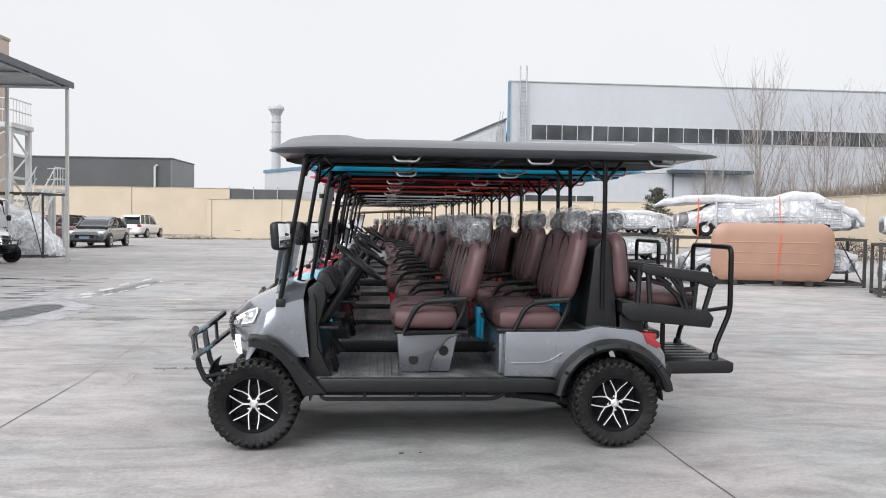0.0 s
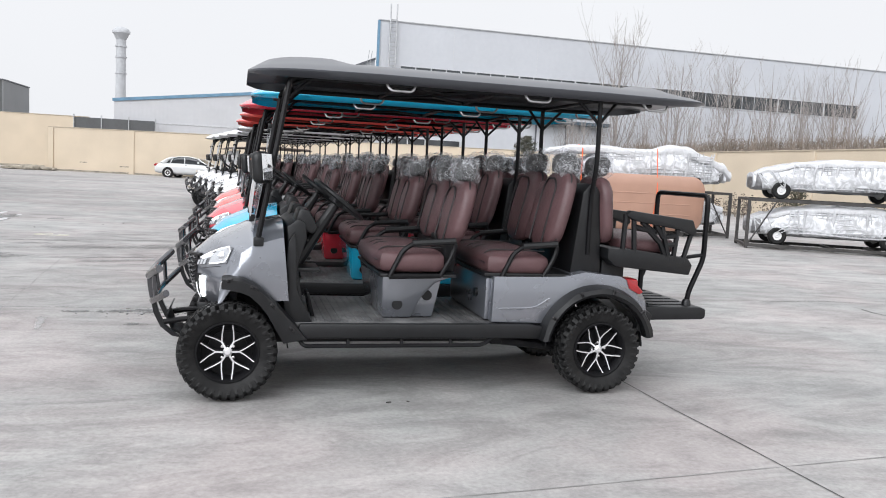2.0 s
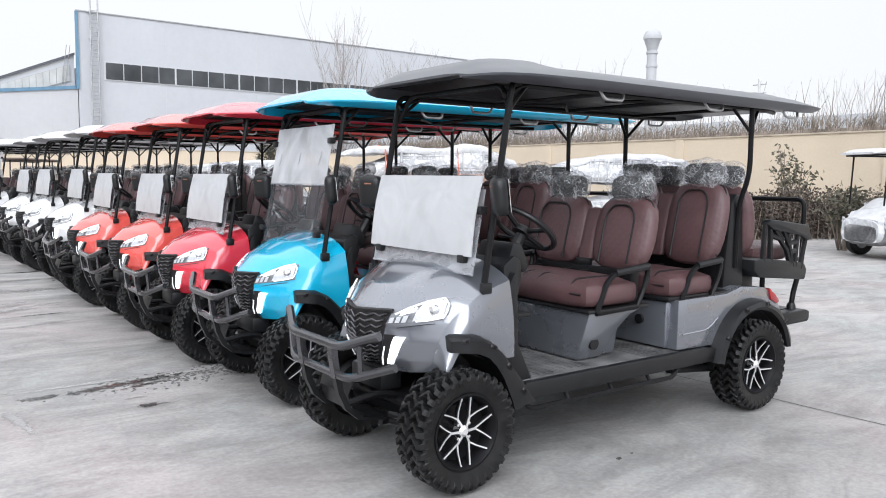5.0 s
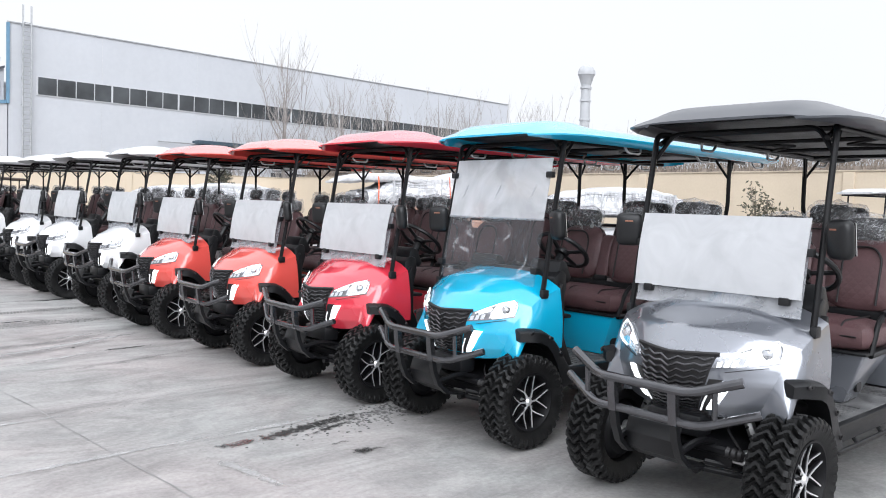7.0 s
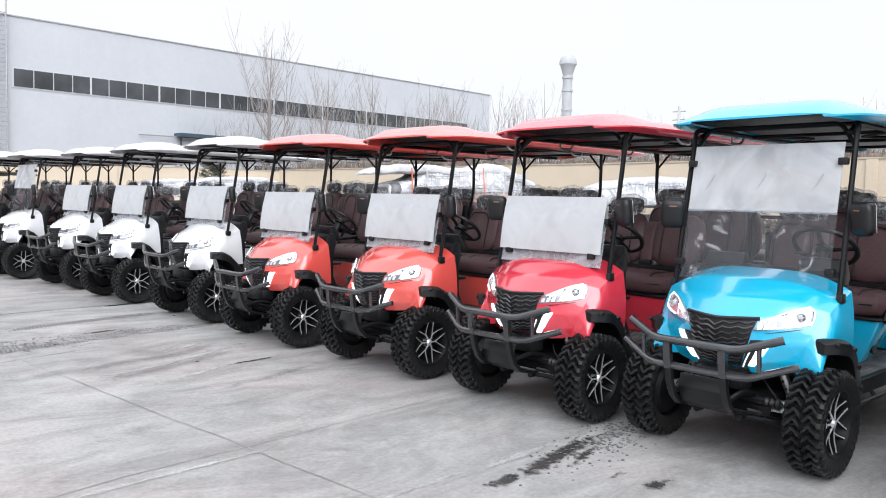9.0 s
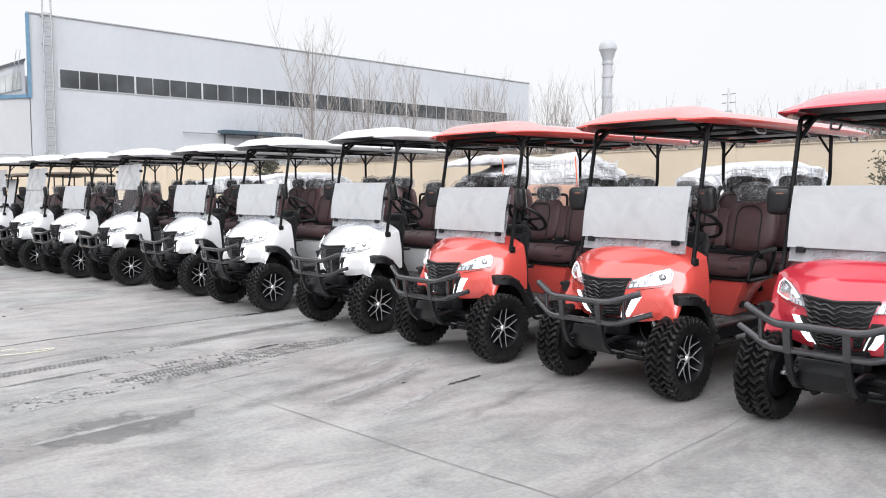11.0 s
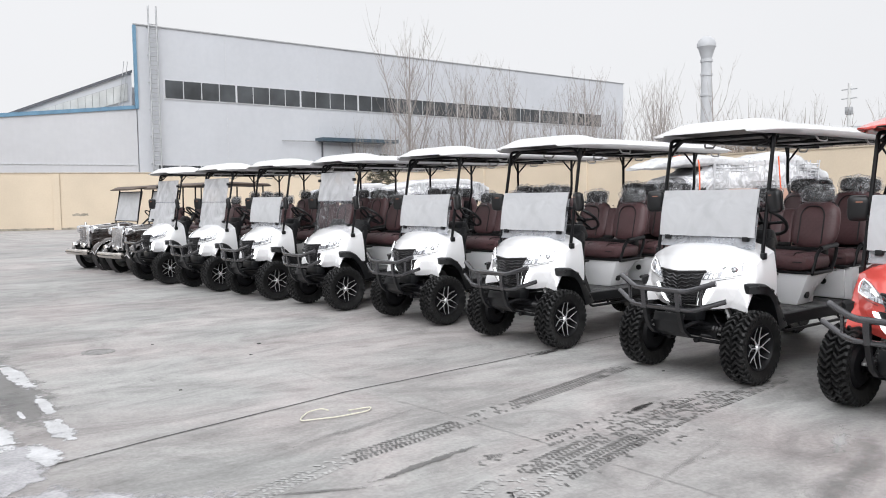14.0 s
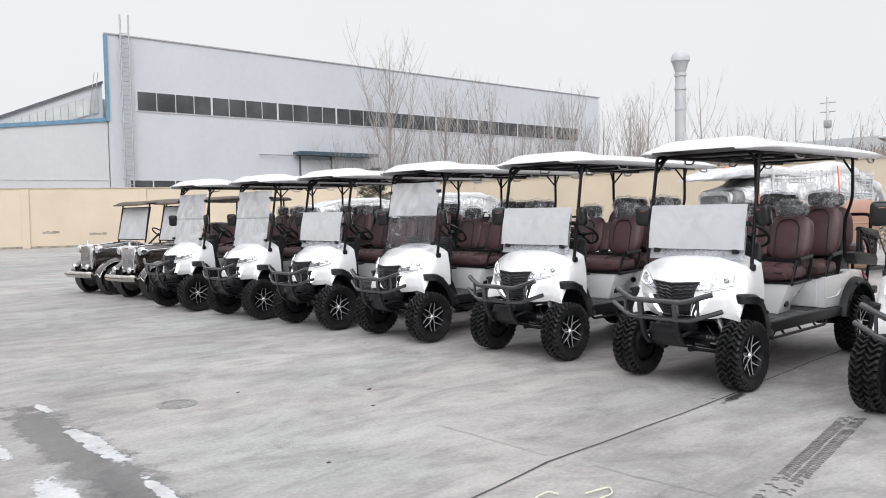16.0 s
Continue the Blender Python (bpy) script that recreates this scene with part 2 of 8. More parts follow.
def lathe(prof, n=32, at=(0, 0, 0), axis="y", bm=None, closed=False):
    """Turns a profile of (radius, height) round an axis through at."""
    bm = bm or bmesh.new()
    at = Vector(at)
    rings = []
    for r, h in prof:
        ring = []
        for j in range(n):
            a = 2 * math.pi * j / n
            c, s = r * math.cos(a), r * math.sin(a)
            co = {"x": (h, c, s), "y": (c, h, s), "z": (c, s, h)}[axis]
            ring.append(bm.verts.new(at + Vector(co)))
        rings.append(ring)
    pairs = list(zip(rings, rings[1:])) + ([(rings[-1], rings[0])] if closed else [])
    for a, b in pairs:
        for j in range(n):
            bm.faces.new((a[j], a[(j + 1) % n], b[(j + 1) % n], b[j]))
    if not closed:
        bm.faces.new(rings[0][::-1])
        bm.faces.new(rings[-1])
    return bm


def loft(rings, cap=True, bm=None, closed=True):
    """Skins a row of rings with equal counts of points."""
    bm = bm or bmesh.new()
    rows = [[bm.verts.new(Vector(p)) for p in ring] for ring in rings]
    n = len(rows[0])
    for a, b in zip(rows, rows[1:]):
        for j in range(n if closed else n - 1):
            bm.faces.new((a[j], a[(j + 1) % n], b[(j + 1) % n], b[j]))
    if cap and closed:
        bm.faces.new(rows[0][::-1])
        bm.faces.new(rows[-1])
    return bm


def sheet(f, nu, nv, thick=0.0, bm=None):
    """A surface f(u, v), u and v from 0 to 1, with a thickness."""
    bm = bm or bmesh.new()
    g = [[bm.verts.new(Vector(f(i / nu, j / nv))) for j in range(nv + 1)] for i in range(nu + 1)]
    faces = [bm.faces.new((g[i][j], g[i + 1][j], g[i + 1][j + 1], g[i][j + 1])) for i in range(nu) for j in range(nv)]
    if thick:
        bmesh.ops.recalc_face_normals(bm, faces=faces)
        bmesh.ops.solidify(bm, geom=faces, thickness=thick)
    return bm


def prism(poly, y0, y1, bev=0.0, seg=2, axis="y", bm=None):
    """A polygon in the plane across an axis, drawn out along it from y0 to y1. poly: (x, z) for y, (x, y) for z, (y, z) for x."""
    bm = bm or bmesh.new()
    put = {"y": lambda a, b, h: (a, h, b), "z": lambda a, b, h: (a, b, h), "x": lambda a, b, h: (h, a, b)}[axis]
    lo = [bm.verts.new(put(a, b, y0)) for a, b in poly]
    hi = [bm.verts.new(put(a, b, y1)) for a, b in poly]
    n = len(poly)
    faces = [bm.faces.new(lo[::-1]), bm.faces.new(hi)]
    faces += [bm.faces.new((lo[i], lo[(i + 1) % n], hi[(i + 1) % n], hi[i])) for i in range(n)]
    if bev > 0:
        bmesh.ops.recalc_face_normals(bm, faces=faces)
        edges = {e for f in faces for e in f.edges}
        bmesh.ops.bevel(bm, geom=list(edges), offset=bev, segments=seg, profile=0.5, affect="EDGES", clamp_overlap=True)
    return bm


def shift(bm, m):
    bmesh.ops.transform(bm, matrix=m, verts=bm.verts)
    return bm


# ---------------------------------------------------------------- yard, walls, buildings
def concrete(name):
    """Worn yard concrete: blotches, streaks along the driving direction, fine grain, damp dark patches that shine a little."""
    m = bpy.data.materials.new(name)
    m.use_nodes = True
    n, l = m.node_tree.nodes, m.node_tree.links
    p = n["Principled BSDF"]
    tc = n.new("ShaderNodeTexCoord")

    def tex(scale, stretch, detail=6, distort=0.0, rough=0.6, turn=6):
        mp = n.new("ShaderNodeMapping")
        mp.inputs["Scale"].default_value = (stretch[0], stretch[1], 1)
        mp.inputs["Rotation"].default_value = (0, 0, radians(turn))
        l.new(tc.outputs["Object"], mp.inputs["Vector"])
        t = n.new("ShaderNodeTexNoise")
        t.inputs["Scale"].default_value, t.inputs["Detail"].default_value = scale, detail
        t.inputs["Distortion"].default_value, t.inputs["Roughness"].default_value = distort, rough
        l.new(mp.outputs[0], t.inputs["Vector"])
        return t.outputs["Fac"]

    def ramp(fac, stops):
        r = n.new("ShaderNodeValToRGB")
        r.color_ramp.elements[0].position, r.color_ramp.elements[0].color = stops[0][0], (*[stops[0][1]] * 3, 1)
        r.color_ramp.elements[1].position, r.color_ramp.elements[1].color = stops[1][0], (*[stops[1][1]] * 3, 1)
        for pos, val in stops[2:]:
            e = r.color_ramp.elements.new(pos)
            e.color = (val, val, val, 1)
        l.new(fac, r.inputs[0])
        return r.outputs[0]

    def mul(a, b, k=1.0):
        x = n.new("ShaderNodeMixRGB")
        x.blend_type = "MULTIPLY"
        x.inputs[0].default_value = k
        l.new(a, x.inputs[1])
        l.new(b, x.inputs[2])
        return x.outputs[0]

    warm = n.new("ShaderNodeMixRGB")
    warm.inputs[1].default_value, warm.inputs[2].default_value = (0.352, 0.350, 0.342, 1), (0.382, 0.352, 0.345, 1)
    l.new(ramp(tex(0.55, (1, 1), 5, 0.5, 0.6, 15), [(0.40, 0.0), (0.62, 1.0)]), warm.inputs[0])
    big = ramp(tex(0.22, (1, 1), 5, 0.6), [(0.30, 0.80), (0.70, 1.16)])
    streak = ramp(tex(1.0, (0.52, 1.4), 8, 1.0, 0.7), [(0.30, 0.87), (0.52, 1.0), (0.75, 1.08)])
    swirl = ramp(tex(1.5, (0.5, 1.1), 8, 1.8, 0.7, 20), [(0.34, 0.72), (0.55, 1.02), (0.78, 1.18)])
    grain = ramp(tex(34, (1, 1), 4), [(0.25, 0.83), (0.75, 1.15)])
    spots_f = tex(3.2, (0.7, 1.6), 5, 0.5, 0.7)
    spots = ramp(spots_f, [(0.24, 0.52), (0.33, 1.0)])
    mottle = ramp(tex(2.0, (0.8, 1.1), 9, 0.8, 0.72, 40), [(0.30, 0.76), (0.5, 1.0), (0.72, 1.09)])
    col = mul(mul(mul(mul(mul(mul(warm.outputs[0], big), streak), swirl), grain), spots, 0.8), mottle)
    l.new(col, p.inputs["Base Color"])
    wet_f = tex(0.5, (0.35, 1.3), 5, 1.0)
    rr = n.new("ShaderNodeMapRange")
    rr.inputs["From Min"].default_value, rr.inputs["From Max"].default_value = 0.3, 0.5
    rr.inputs["To Min"].default_value, rr.inputs["To Max"].default_value = 0.42, 0.82
    l.new(wet_f, rr.inputs[0])
    l.new(rr.outputs[0], p.inputs["Roughness"])
    b = n.new("ShaderNodeBump")
    b.inputs["Strength"].default_value, b.inputs["Distance"].default_value = 0.22, 0.006
    l.new(tex(22, (1, 1), 8, 0, 0.7), b.inputs["Height"])
    l.new(b.outputs[0], p.inputs["Normal"])
    return m


def cladding(name, base, pitch=0.25, depth=0.03, axis="X", vary=0.04):
    """Profiled steel sheet: upright ribs at a pitch, broad weathering."""
    m = material(name, base, rough=0.45, vary=vary, scale=0.25, fine=0.06, fine_scale=3)
    n, l = m.node_tree.nodes, m.node_tree.links
    tc = n.new("ShaderNodeTexCoord")
    sep = n.new("ShaderNodeSeparateXYZ")
    l.new(tc.outputs["Object"], sep.inputs[0])
    k = n.new("ShaderNodeMath")
    k.operation = "MULTIPLY"
    k.inputs[1].default_value = 2 * math.pi / pitch
    l.new(sep.outputs[axis], k.inputs[0])
    s = n.new("ShaderNodeMath")
    s.operation = "SINE"
    l.new(k.outputs[0], s.inputs[0])
    b = n.new("ShaderNodeBump")
    b.inputs["Strength"].default_value, b.inputs["Distance"].default_value = 0.25, depth
    l.new(s.outputs[0], b.inputs["Height"])
    l.new(b.outputs[0], n["Principled BSDF"].inputs["Normal"])
    return m


CONCRETE = concrete("concrete_yard")
BEIGE = material("beige_wall_paint", (0.59, 0.50, 0.385), rough=0.85, vary=0.07, scale=0.5, fine=0.08, fine_scale=14, bump=0.08, bump_scale=40)
GRIME = material("peeled_plaster", (0.30, 0.27, 0.22), rough=0.9, vary=0.4, scale=3, fine=0.4, fine_scale=20)
COPING = material("wall_coping", (0.42, 0.36, 0.28), rough=0.9, vary=0.2, scale=2, fine=0.2)
PANEL = cladding("white_steel_cladding", (0.515, 0.53, 0.56), 0.9, 0.012)
PANEL_LOW = cladding("grey_steel_cladding", (0.53, 0.535, 0.555), 0.3, 0.006)
BLUE_TRIM = material("blue_trim", (0.13, 0.25, 0.36), rough=0.5, vary=0.15, scale=2)
DARK_GLASS = material("dark_window_glass", (0.055, 0.06, 0.065), rough=0.12, vary=0.5, scale=0.5, rough_vary=0.06)
STRIP_GLASS = material("milky_strip_glass", (0.52, 0.535, 0.53), rough=0.3, vary=0.15, scale=1.5)
FRAME_WHITE = material("white_window_frame", (0.55, 0.56, 0.58), rough=0.5, vary=0.1)
CANOPY_BLUE = material("dark_blue_steel", (0.045, 0.075, 0.10), rough=0.5, vary=0.2)
DARK_TRIM = material("dark_flashing", (0.10, 0.105, 0.12), rough=0.5, vary=0.2)
GALV = material("galvanised_steel", (0.42, 0.43, 0.44), rough=0.45, metal=0.6, vary=0.15, scale=4)
PALE_STEEL = material("pale_painted_steel", (0.58, 0.58, 0.57), rough=0.5, vary=0.1, scale=3)
SLATE = material("dark_grey_render", (0.105, 0.108, 0.112), rough=0.8, vary=0.12, scale=0.35, fine=0.15, fine_scale=6)
SLATE_SIDE = material("mid_grey_render", (0.22, 0.225, 0.23), rough=0.8, vary=0.1, scale=0.35)
JOINT = material("joint_filler", (0.075, 0.073, 0.071), rough=0.8, vary=0.4, scale=3)
# bark greyed and lightened: distance haze painted into the colour
TWIG = material("haze_lightened_bark", (0.30, 0.272, 0.255), rough=0.85, vary=0.25, scale=3)
DRY = material("dry_brushwood", (0.20, 0.165, 0.135), rough=0.9, vary=0.5, scale=3)
# flat pale colour stands for distance haze on the chimneys, rings included
STACK = material("hazed_stack_cladding", (0.44, 0.45, 0.465), rough=0.5, vary=0.1, scale=0.6)
DOOR = cladding("sliding_door_sheet", (0.55, 0.57, 0.60), 0.5, 0.02)

setting("ground", sheet(lambda u, v: (-900 + 1800 * u, -900 + 1800 * v, 0), 2, 2), CONCRETE, "worn grey concrete yard with damp streaks and tyre dirt", "ground")


def strip(pts, w, z=0.004, wobble=0.0):
    """A narrow flat band on the ground along a line of points."""
    bm = bmesh.new()
    rows = []
    pts = [Vector((*p, 0)) for p in pts]
    fine = []
    for a, b in zip(pts, pts[1:]):
        k = max(1, int((b - a).length / 0.25))
        fine += [a.lerp(b, i / k) for i in range(k)]
    fine.append(pts[-1])
    for i, p in enumerate(fine):
        d = (fine[min(i + 1, len(fine) - 1)] - fine[max(i - 1, 0)]).normalized()
        s = Vector((-d.y, d.x, 0))
        o = s * wobble * noise.noise(p * 1.3)
        ww = w * (0.75 + 0.5 * abs(noise.noise(p * 2.1 + Vector((7, 0, 0)))))
        rows.append((bm.verts.new((p.x + o.x + s.x * ww, p.y + o.y + s.y * ww, z)), bm.verts.new((p.x + o.x - s.x * ww, p.y + o.y - s.y * ww, z))))
    for a, b in zip(rows, rows[1:]):
        bm.faces.new((a[0], a[1], b[1], b[0]))
    return bm


WORN_JOINT = material("worn_joint", (0.255, 0.251, 0.246), rough=0.8, vary=0.4, scale=3)
PALE_JOINT = material("pale_joint", (0.40, 0.395, 0.385), rough=0.85, vary=0.3, scale=6)
HAIR = material("hairline_joint", (0.285, 0.281, 0.276), rough=0.85, vary=0.3, scale=3)
for i in range(-3, 6):
    x0 = -1.87 + 4.60 * i
    setting("slab_joint", strip([(x0 + 1.9, -25), (x0, 0.4), (x0 - 0.1, 1.8)], 0.0055, 0.003, 0.02), JOINT, "dark filled joint between concrete slabs", "joint")
    if i:
        setting("slab_joint", strip([(x0 - 0.1, 1.8), (x0 - 0.86, 9.9), (x0 - 1.95, 21), (x0 - 4.4, 46)], 0.003, 0.003, 0.03), HAIR, "narrow joint between concrete slabs", "joint")
    else:
        setting("slab_joint", strip([(x0 - 0.1, 1.8), (x0 - 0.55, 6.6)], 0.005, 0.003, 0.03), WORN_JOINT, "narrow joint between concrete slabs", "joint")
        setting("slab_joint", strip([(x0 - 0.55, 6.6), (x0 - 0.86, 9.9)], 0.0032, 0.003, 0.03), HAIR, "faint joint between concrete slabs", "joint")
        setting("slab_joint", strip([(x0 - 0.94, 10.24), (x0 - 1.0, 11.25)], 0.006, 0.003, 0.03), PALE_JOINT, "pale worn end of a slab joint", "joint")
for i in range(-2, 7):
    y0 = 4.33 + 5.95 * i + (0.15 if i > 0 else 0)
    mat, w = (JOINT, 0.010) if i == 1 else (HAIR, 0.004)
    setting("slab_joint", strip([(-30, y0 - 3.4), (-5.2, y0 - 0.73), (-2.9, y0 - 0.28), (-0.8, y0 - 0.12), (22, y0 + 2.4)], w, 0.003, 0.02), mat, "joint between concrete slabs", "joint")


def wall_run(name, a, b, h, thick, pilasters, label):
    """A rendered perimeter wall from a to b with pilasters on its yard side (to the right of a to b) and a coping."""
    a, b = Vector((*a, 0)), Vector((*b, 0))
    d = (b - a)
    n_len = d.length
    m = Matrix.Translation(a) @ Matrix.Rotation(math.atan2(d.y, d.x), 4, "Z")
    wall = setting(name, box(0, n_len, 0, thick, 0, h), BEIGE, label, "wall")
    wall.matrix_basis = m
    part("coping", box(-0.02, n_len + 0.02, -0.04, thick + 0.04, h, h + 0.06, 0.01, 1), COPING, wall)
    for k in pilasters:
        part("pilaster", box(k - 0.18, k + 0.18, -0.07, 0.003, 0, h - 0.01, 0.01, 1), BEIGE, wall)
    part("plinth_grime", sheet(lambda u, v: (n_len * u, -0.004, 0.0 + v * (0.10 + 0.10 * abs(noise.noise(Vector((u * n_len * 0.9, 3, 0)))))), 90, 1), GRIME, wall, "grime and peeled plaster along the wall foot")
    for k in range(int(n_len / 4)):
        r = random.random
        x, z, w, hh = k * 4 + 3 * r(), 0.3 + 0.5 * r(), 0.3 + 0.6 * r(), 0.04 + 0.10 * r()
        part("peeled_patch", sheet(lambda u, v: (x + w * (u - 0.5) * (1 + 0.4 * noise.noise(Vector((u * 4, v * 3, k)))), -0.005, z + hh * (v - 0.5) * (1 + 0.9 * noise.noise(Vector((u * 5, k, v))))), 8, 3), GRIME, wall)
    return wall


wall_run("wall_north", (-14.6, 56.0), (23.0, 45.5), 3.02, 0.25, (0.2, 6.0, 12.0, 17.6, 23.2, 29), "beige rendered perimeter wall, stained along its foot")
wall_run("wall_east", (23.0, 45.5), (23.9, -30.0), 3.08, 0.25, (5, 13, 20.5, 28, 36, 44, 52), "beige rendered perimeter wall with pilasters")
wall_run("wall_north_west", (-70.0, 66.0), (-14.0, 66.0), 4.25, 0.25, (10, 22, 34, 46), "tall beige rendered wall behind parked cars")
setting("wall_return", box(-14.85, -14.6, 56.0, 66.0, 0, 3.02), BEIGE, "short beige wall joining two perimeter walls", "wall")

# the factory hall, with its window band, doors, canopy and ladder
HALL = (8.95, 59.45, 59.4)
hall = thing("factory_hall", "large white steel-clad factory hall with a dark window band", "building")
slope = 0.045


def hall_y(x):
    return HALL[2] + slope * (x - HALL[0])


part("wall", prism([(8.95, hall_y(8.95)), (59.45, hall_y(59.45)), (59.45, 62.2), (8.95, 59.9)], 0, 13.1, axis="z"), PANEL, hall)
part("rear_wall", box(9.2, 59.3, 62.3, 95, 0, 9.4), PANEL_LOW, hall)
part("parapet_trim", prism([(8.85, hall_y(8.85) - 0.08), (59.55, hall_y(59.5) - 0.08), (59.55, hall_y(59.5) + 0.1), (8.85, hall_y(8.85) + 0.1)], 13.10, 13.18, axis="z"), GALV, hall)
part("corner_trim", box(8.80, 9.0, 59.28, 59.45, 7.6, 13.08), BLUE_TRIM, hall, "blue corner flashing")
for k in range(7):
    x = 15.2 + 7.4 * k
    part("panel_seam", box(x - 0.02, x + 0.02, hall_y(x) - 0.012, hall_y(x) + 0.01, 0.0, 13.0), FRAME_WHITE, hall)
band = part("window_band", prism([(10.7, hall_y(10.7) - 0.06), (55.9, hall_y(55.9) - 0.06), (55.9, hall_y(55.9) + 0.02), (10.7, hall_y(10.7) + 0.02)], 8.36, 9.72, axis="z"), FRAME_WHITE, hall, "white-framed window band")
for i in range(35):
    x = 10.78 + 1.287 * i
    bm = prism([(x + 0.04, hall_y(x) - 0.085), (x + 1.25, hall_y(x + 1.2) - 0.085), (x + 1.25, hall_y(x + 1.2) - 0.055), (x + 0.04, hall_y(x) - 0.055)], 8.44, 9.64, axis="z")
    pane = part("pane", bm, DARK_GLASS, band)
    if i % 4 == 3:
        part("mullion", box(x + 1.20, x + 1.33, hall_y(x + 1.2) - 0.12, hall_y(x + 1.2) - 0.05, 8.36, 9.72), FRAME_WHITE, pane)
low_win = part("low_window", prism([(10.1, hall_y(10.1) - 0.05), (16.2, hall_y(16.2) - 0.05), (16.2, hall_y(16.2) + 0.02), (10.1, hall_y(10.1) + 0.02)], 2.6, 3.95, axis="z"), FRAME_WHITE, hall)
for i in range(4):
    x = 10.16 + 1.5 * i
    part("pane", prism([(x + 0.04, hall_y(x) - 0.075), (x + 1.44, hall_y(x + 1.4) - 0.075), (x + 1.44, hall_y(x + 1.4) - 0.045), (x + 0.04, hall_y(x) - 0.045)], 2.68, 3.87, axis="z"), DARK_GLASS, low_win)
canopy = part("door_canopy", prism([(22.3, hall_y(22.3) - 1.3), (29.3, hall_y(29.3) - 1.3), (29.3, hall_y(29.3) + 0.05), (22.3, hall_y(22.3) + 0.05)], 5.85, 6.12, axis="z"), CANOPY_BLUE, hall, "dark blue steel door canopy")
part("canopy_pipe", tube([(19.4, hall_y(19.4) - 0.2, 5.85), (22.3, hall_y(22) - 0.4, 5.85)], 0.05, 6), GALV, canopy)
for i in range(2):
    x = 22.9 + 2.75 * i
    door = part("sliding_door", prism([(x, hall_y(x) - 0.12), (x + 2.7, hall_y(x + 2.7) - 0.12), (x + 2.7, hall_y(x + 2.7) - 0.04), (x, hall_y(x) - 0.04)], 0.05, 5.6, axis="z"), DOOR, hall, "white sheet sliding door")
    part("door_frame", prism([(x - 0.1, hall_y(x) - 0.15), (x, hall_y(x) - 0.15), (x, hall_y(x) - 0.02), (x - 0.1, hall_y(x) - 0.02)], 0.0, 5.85, axis="z"), DARK_TRIM, door)
part("window_right", prism([(29.5, hall_y(29.5) - 0.05), (36.5, hall_y(36.5) - 0.05), (36.5, hall_y(36.5) + 0.02), (29.5, hall_y(29.5) + 0.02)], 2.6, 3.95, axis="z"), DARK_GLASS, hall)
for i in range(2):
    x = 9.78 + 0.52 * i
    part("ladder_rail", tube([(x, 59.12, 3.1), (x, 59.12, 14.4)], 0.055, 6), GALV, hall, "galvanised roof ladder")
for i in range(34):
    z = 3.3 + 0.30 * i
    part("ladder_rung", tube([(9.78, 59.12, z), (10.30, 59.12, z)], 0.03, 5), GALV, hall)
for i in range(6):
    z = 4.0 + 1.8 * i
    part("ladder_bracket", tube([(9.74, 59.12, z), (9.74, 59.42, z)], 0.035, 5), GALV, hall)

# lower annex with a single-pitch front and a taller gabled hall behind
annex = thing("factory_annex", "lower grey-clad annex with blue roof edge", "building")
part("wall", prism([(-10.9, 0), (8.9, 0), (8.9, 7.62), (-10.9, 5.35)], 59.5, 90), PANEL_LOW, annex)
part("roof_edge", prism([(-11.0, 5.32), (8.93, 7.60), (8.93, 7.84), (-11.0, 5.55)], 59.40, 59.62), BLUE_TRIM, annex, "blue roof edge")
part("wall_seam", box(-10.9, 8.9, 59.46, 59.51, 3.85, 3.92), FRAME_WHITE, annex)
gable = thing("gabled_hall", "grey gabled hall rising behind the annex", "building")


def verge(x):
    return 6.74 + 0.4305 * (x - 0.82)


part("wall", prism([(-1.5, 0), (8.78, 0), (8.78, verge(8.78) - 0.1), (-1.5, verge(-1.5) - 0.1)], 59.95, 88), PANEL, gable)
part("roof_edge", prism([(-1.6, verge(-1.6) - 0.15), (8.80, verge(8.80) - 0.15), (8.80, verge(8.80) + 0.03), (-1.6, verge(-1.6) + 0.03)], 59.80, 88.2), DARK_TRIM, gable, "dark roof edge")
strip_win = part("window_strip", prism([(2.1, 6.87), (5.98, 7.30), (8.5, 8.15), (8.5, 9.34)], 59.88, 59.97), GALV, gable, "wedge of upright glazing under the verge")
for i in range(13):
    x = 2.75 + 0.44 * i
    lo = [max(6.92 + 0.111 * (u - 2.1), 7.35 + 0.337 * (u - 5.98)) for u in (x, x + 0.40)]
    hi = [6.90 + 0.382 * (u - 2.2) for u in (x, x + 0.40)]
    part("pane", prism([(x, lo[0]), (x + 0.40, lo[1]), (x + 0.40, hi[1]), (x, hi[0])], 59.84, 59.89), STRIP_GLASS, strip_win)
for x in (7.85, 8.08):
    part("ladder_stub", tube([(x, 59.72, 7.7), (x + 0.42, 59.72, 10.7)], 0.025, 5), GALV, gable)


def chimney(x, y, top, r, label):
    c = thing("chimney", label, "chimney", pose(x, y, 0))
    body = part("shaft", lathe([(r * 1.18, 0), (r * 1.02, top * 0.45), (r * 0.95, top - 2.6), (r * 0.95, top - 2.2)], 28, axis="z"), STACK, c)
    part("head", lathe([(r * 0.95, top - 2.25), (r * 1.55, top - 1.15), (r * 1.75, top - 1.05), (r * 1.75, top - 0.72), (r * 1.45, top - 0.3), (r * 0.8, top)], 28, axis="z"), STACK, c, "flared steel chimney head")
    for k in (0.66, 0.78, 0.86):
        z = top * k
        part("ring", lathe([(r * 1.0, z - 0.14), (r * 1.13, z - 0.12), (r * 1.13, z + 0.12), (r * 1.0, z + 0.14)], 28, axis="z"), STACK, body, "flange ring" if k < 0.7 else "")
    return c


chimney(66.6, 56.5, 17.9, 0.56, "tall pale steel chimney with a flared head")
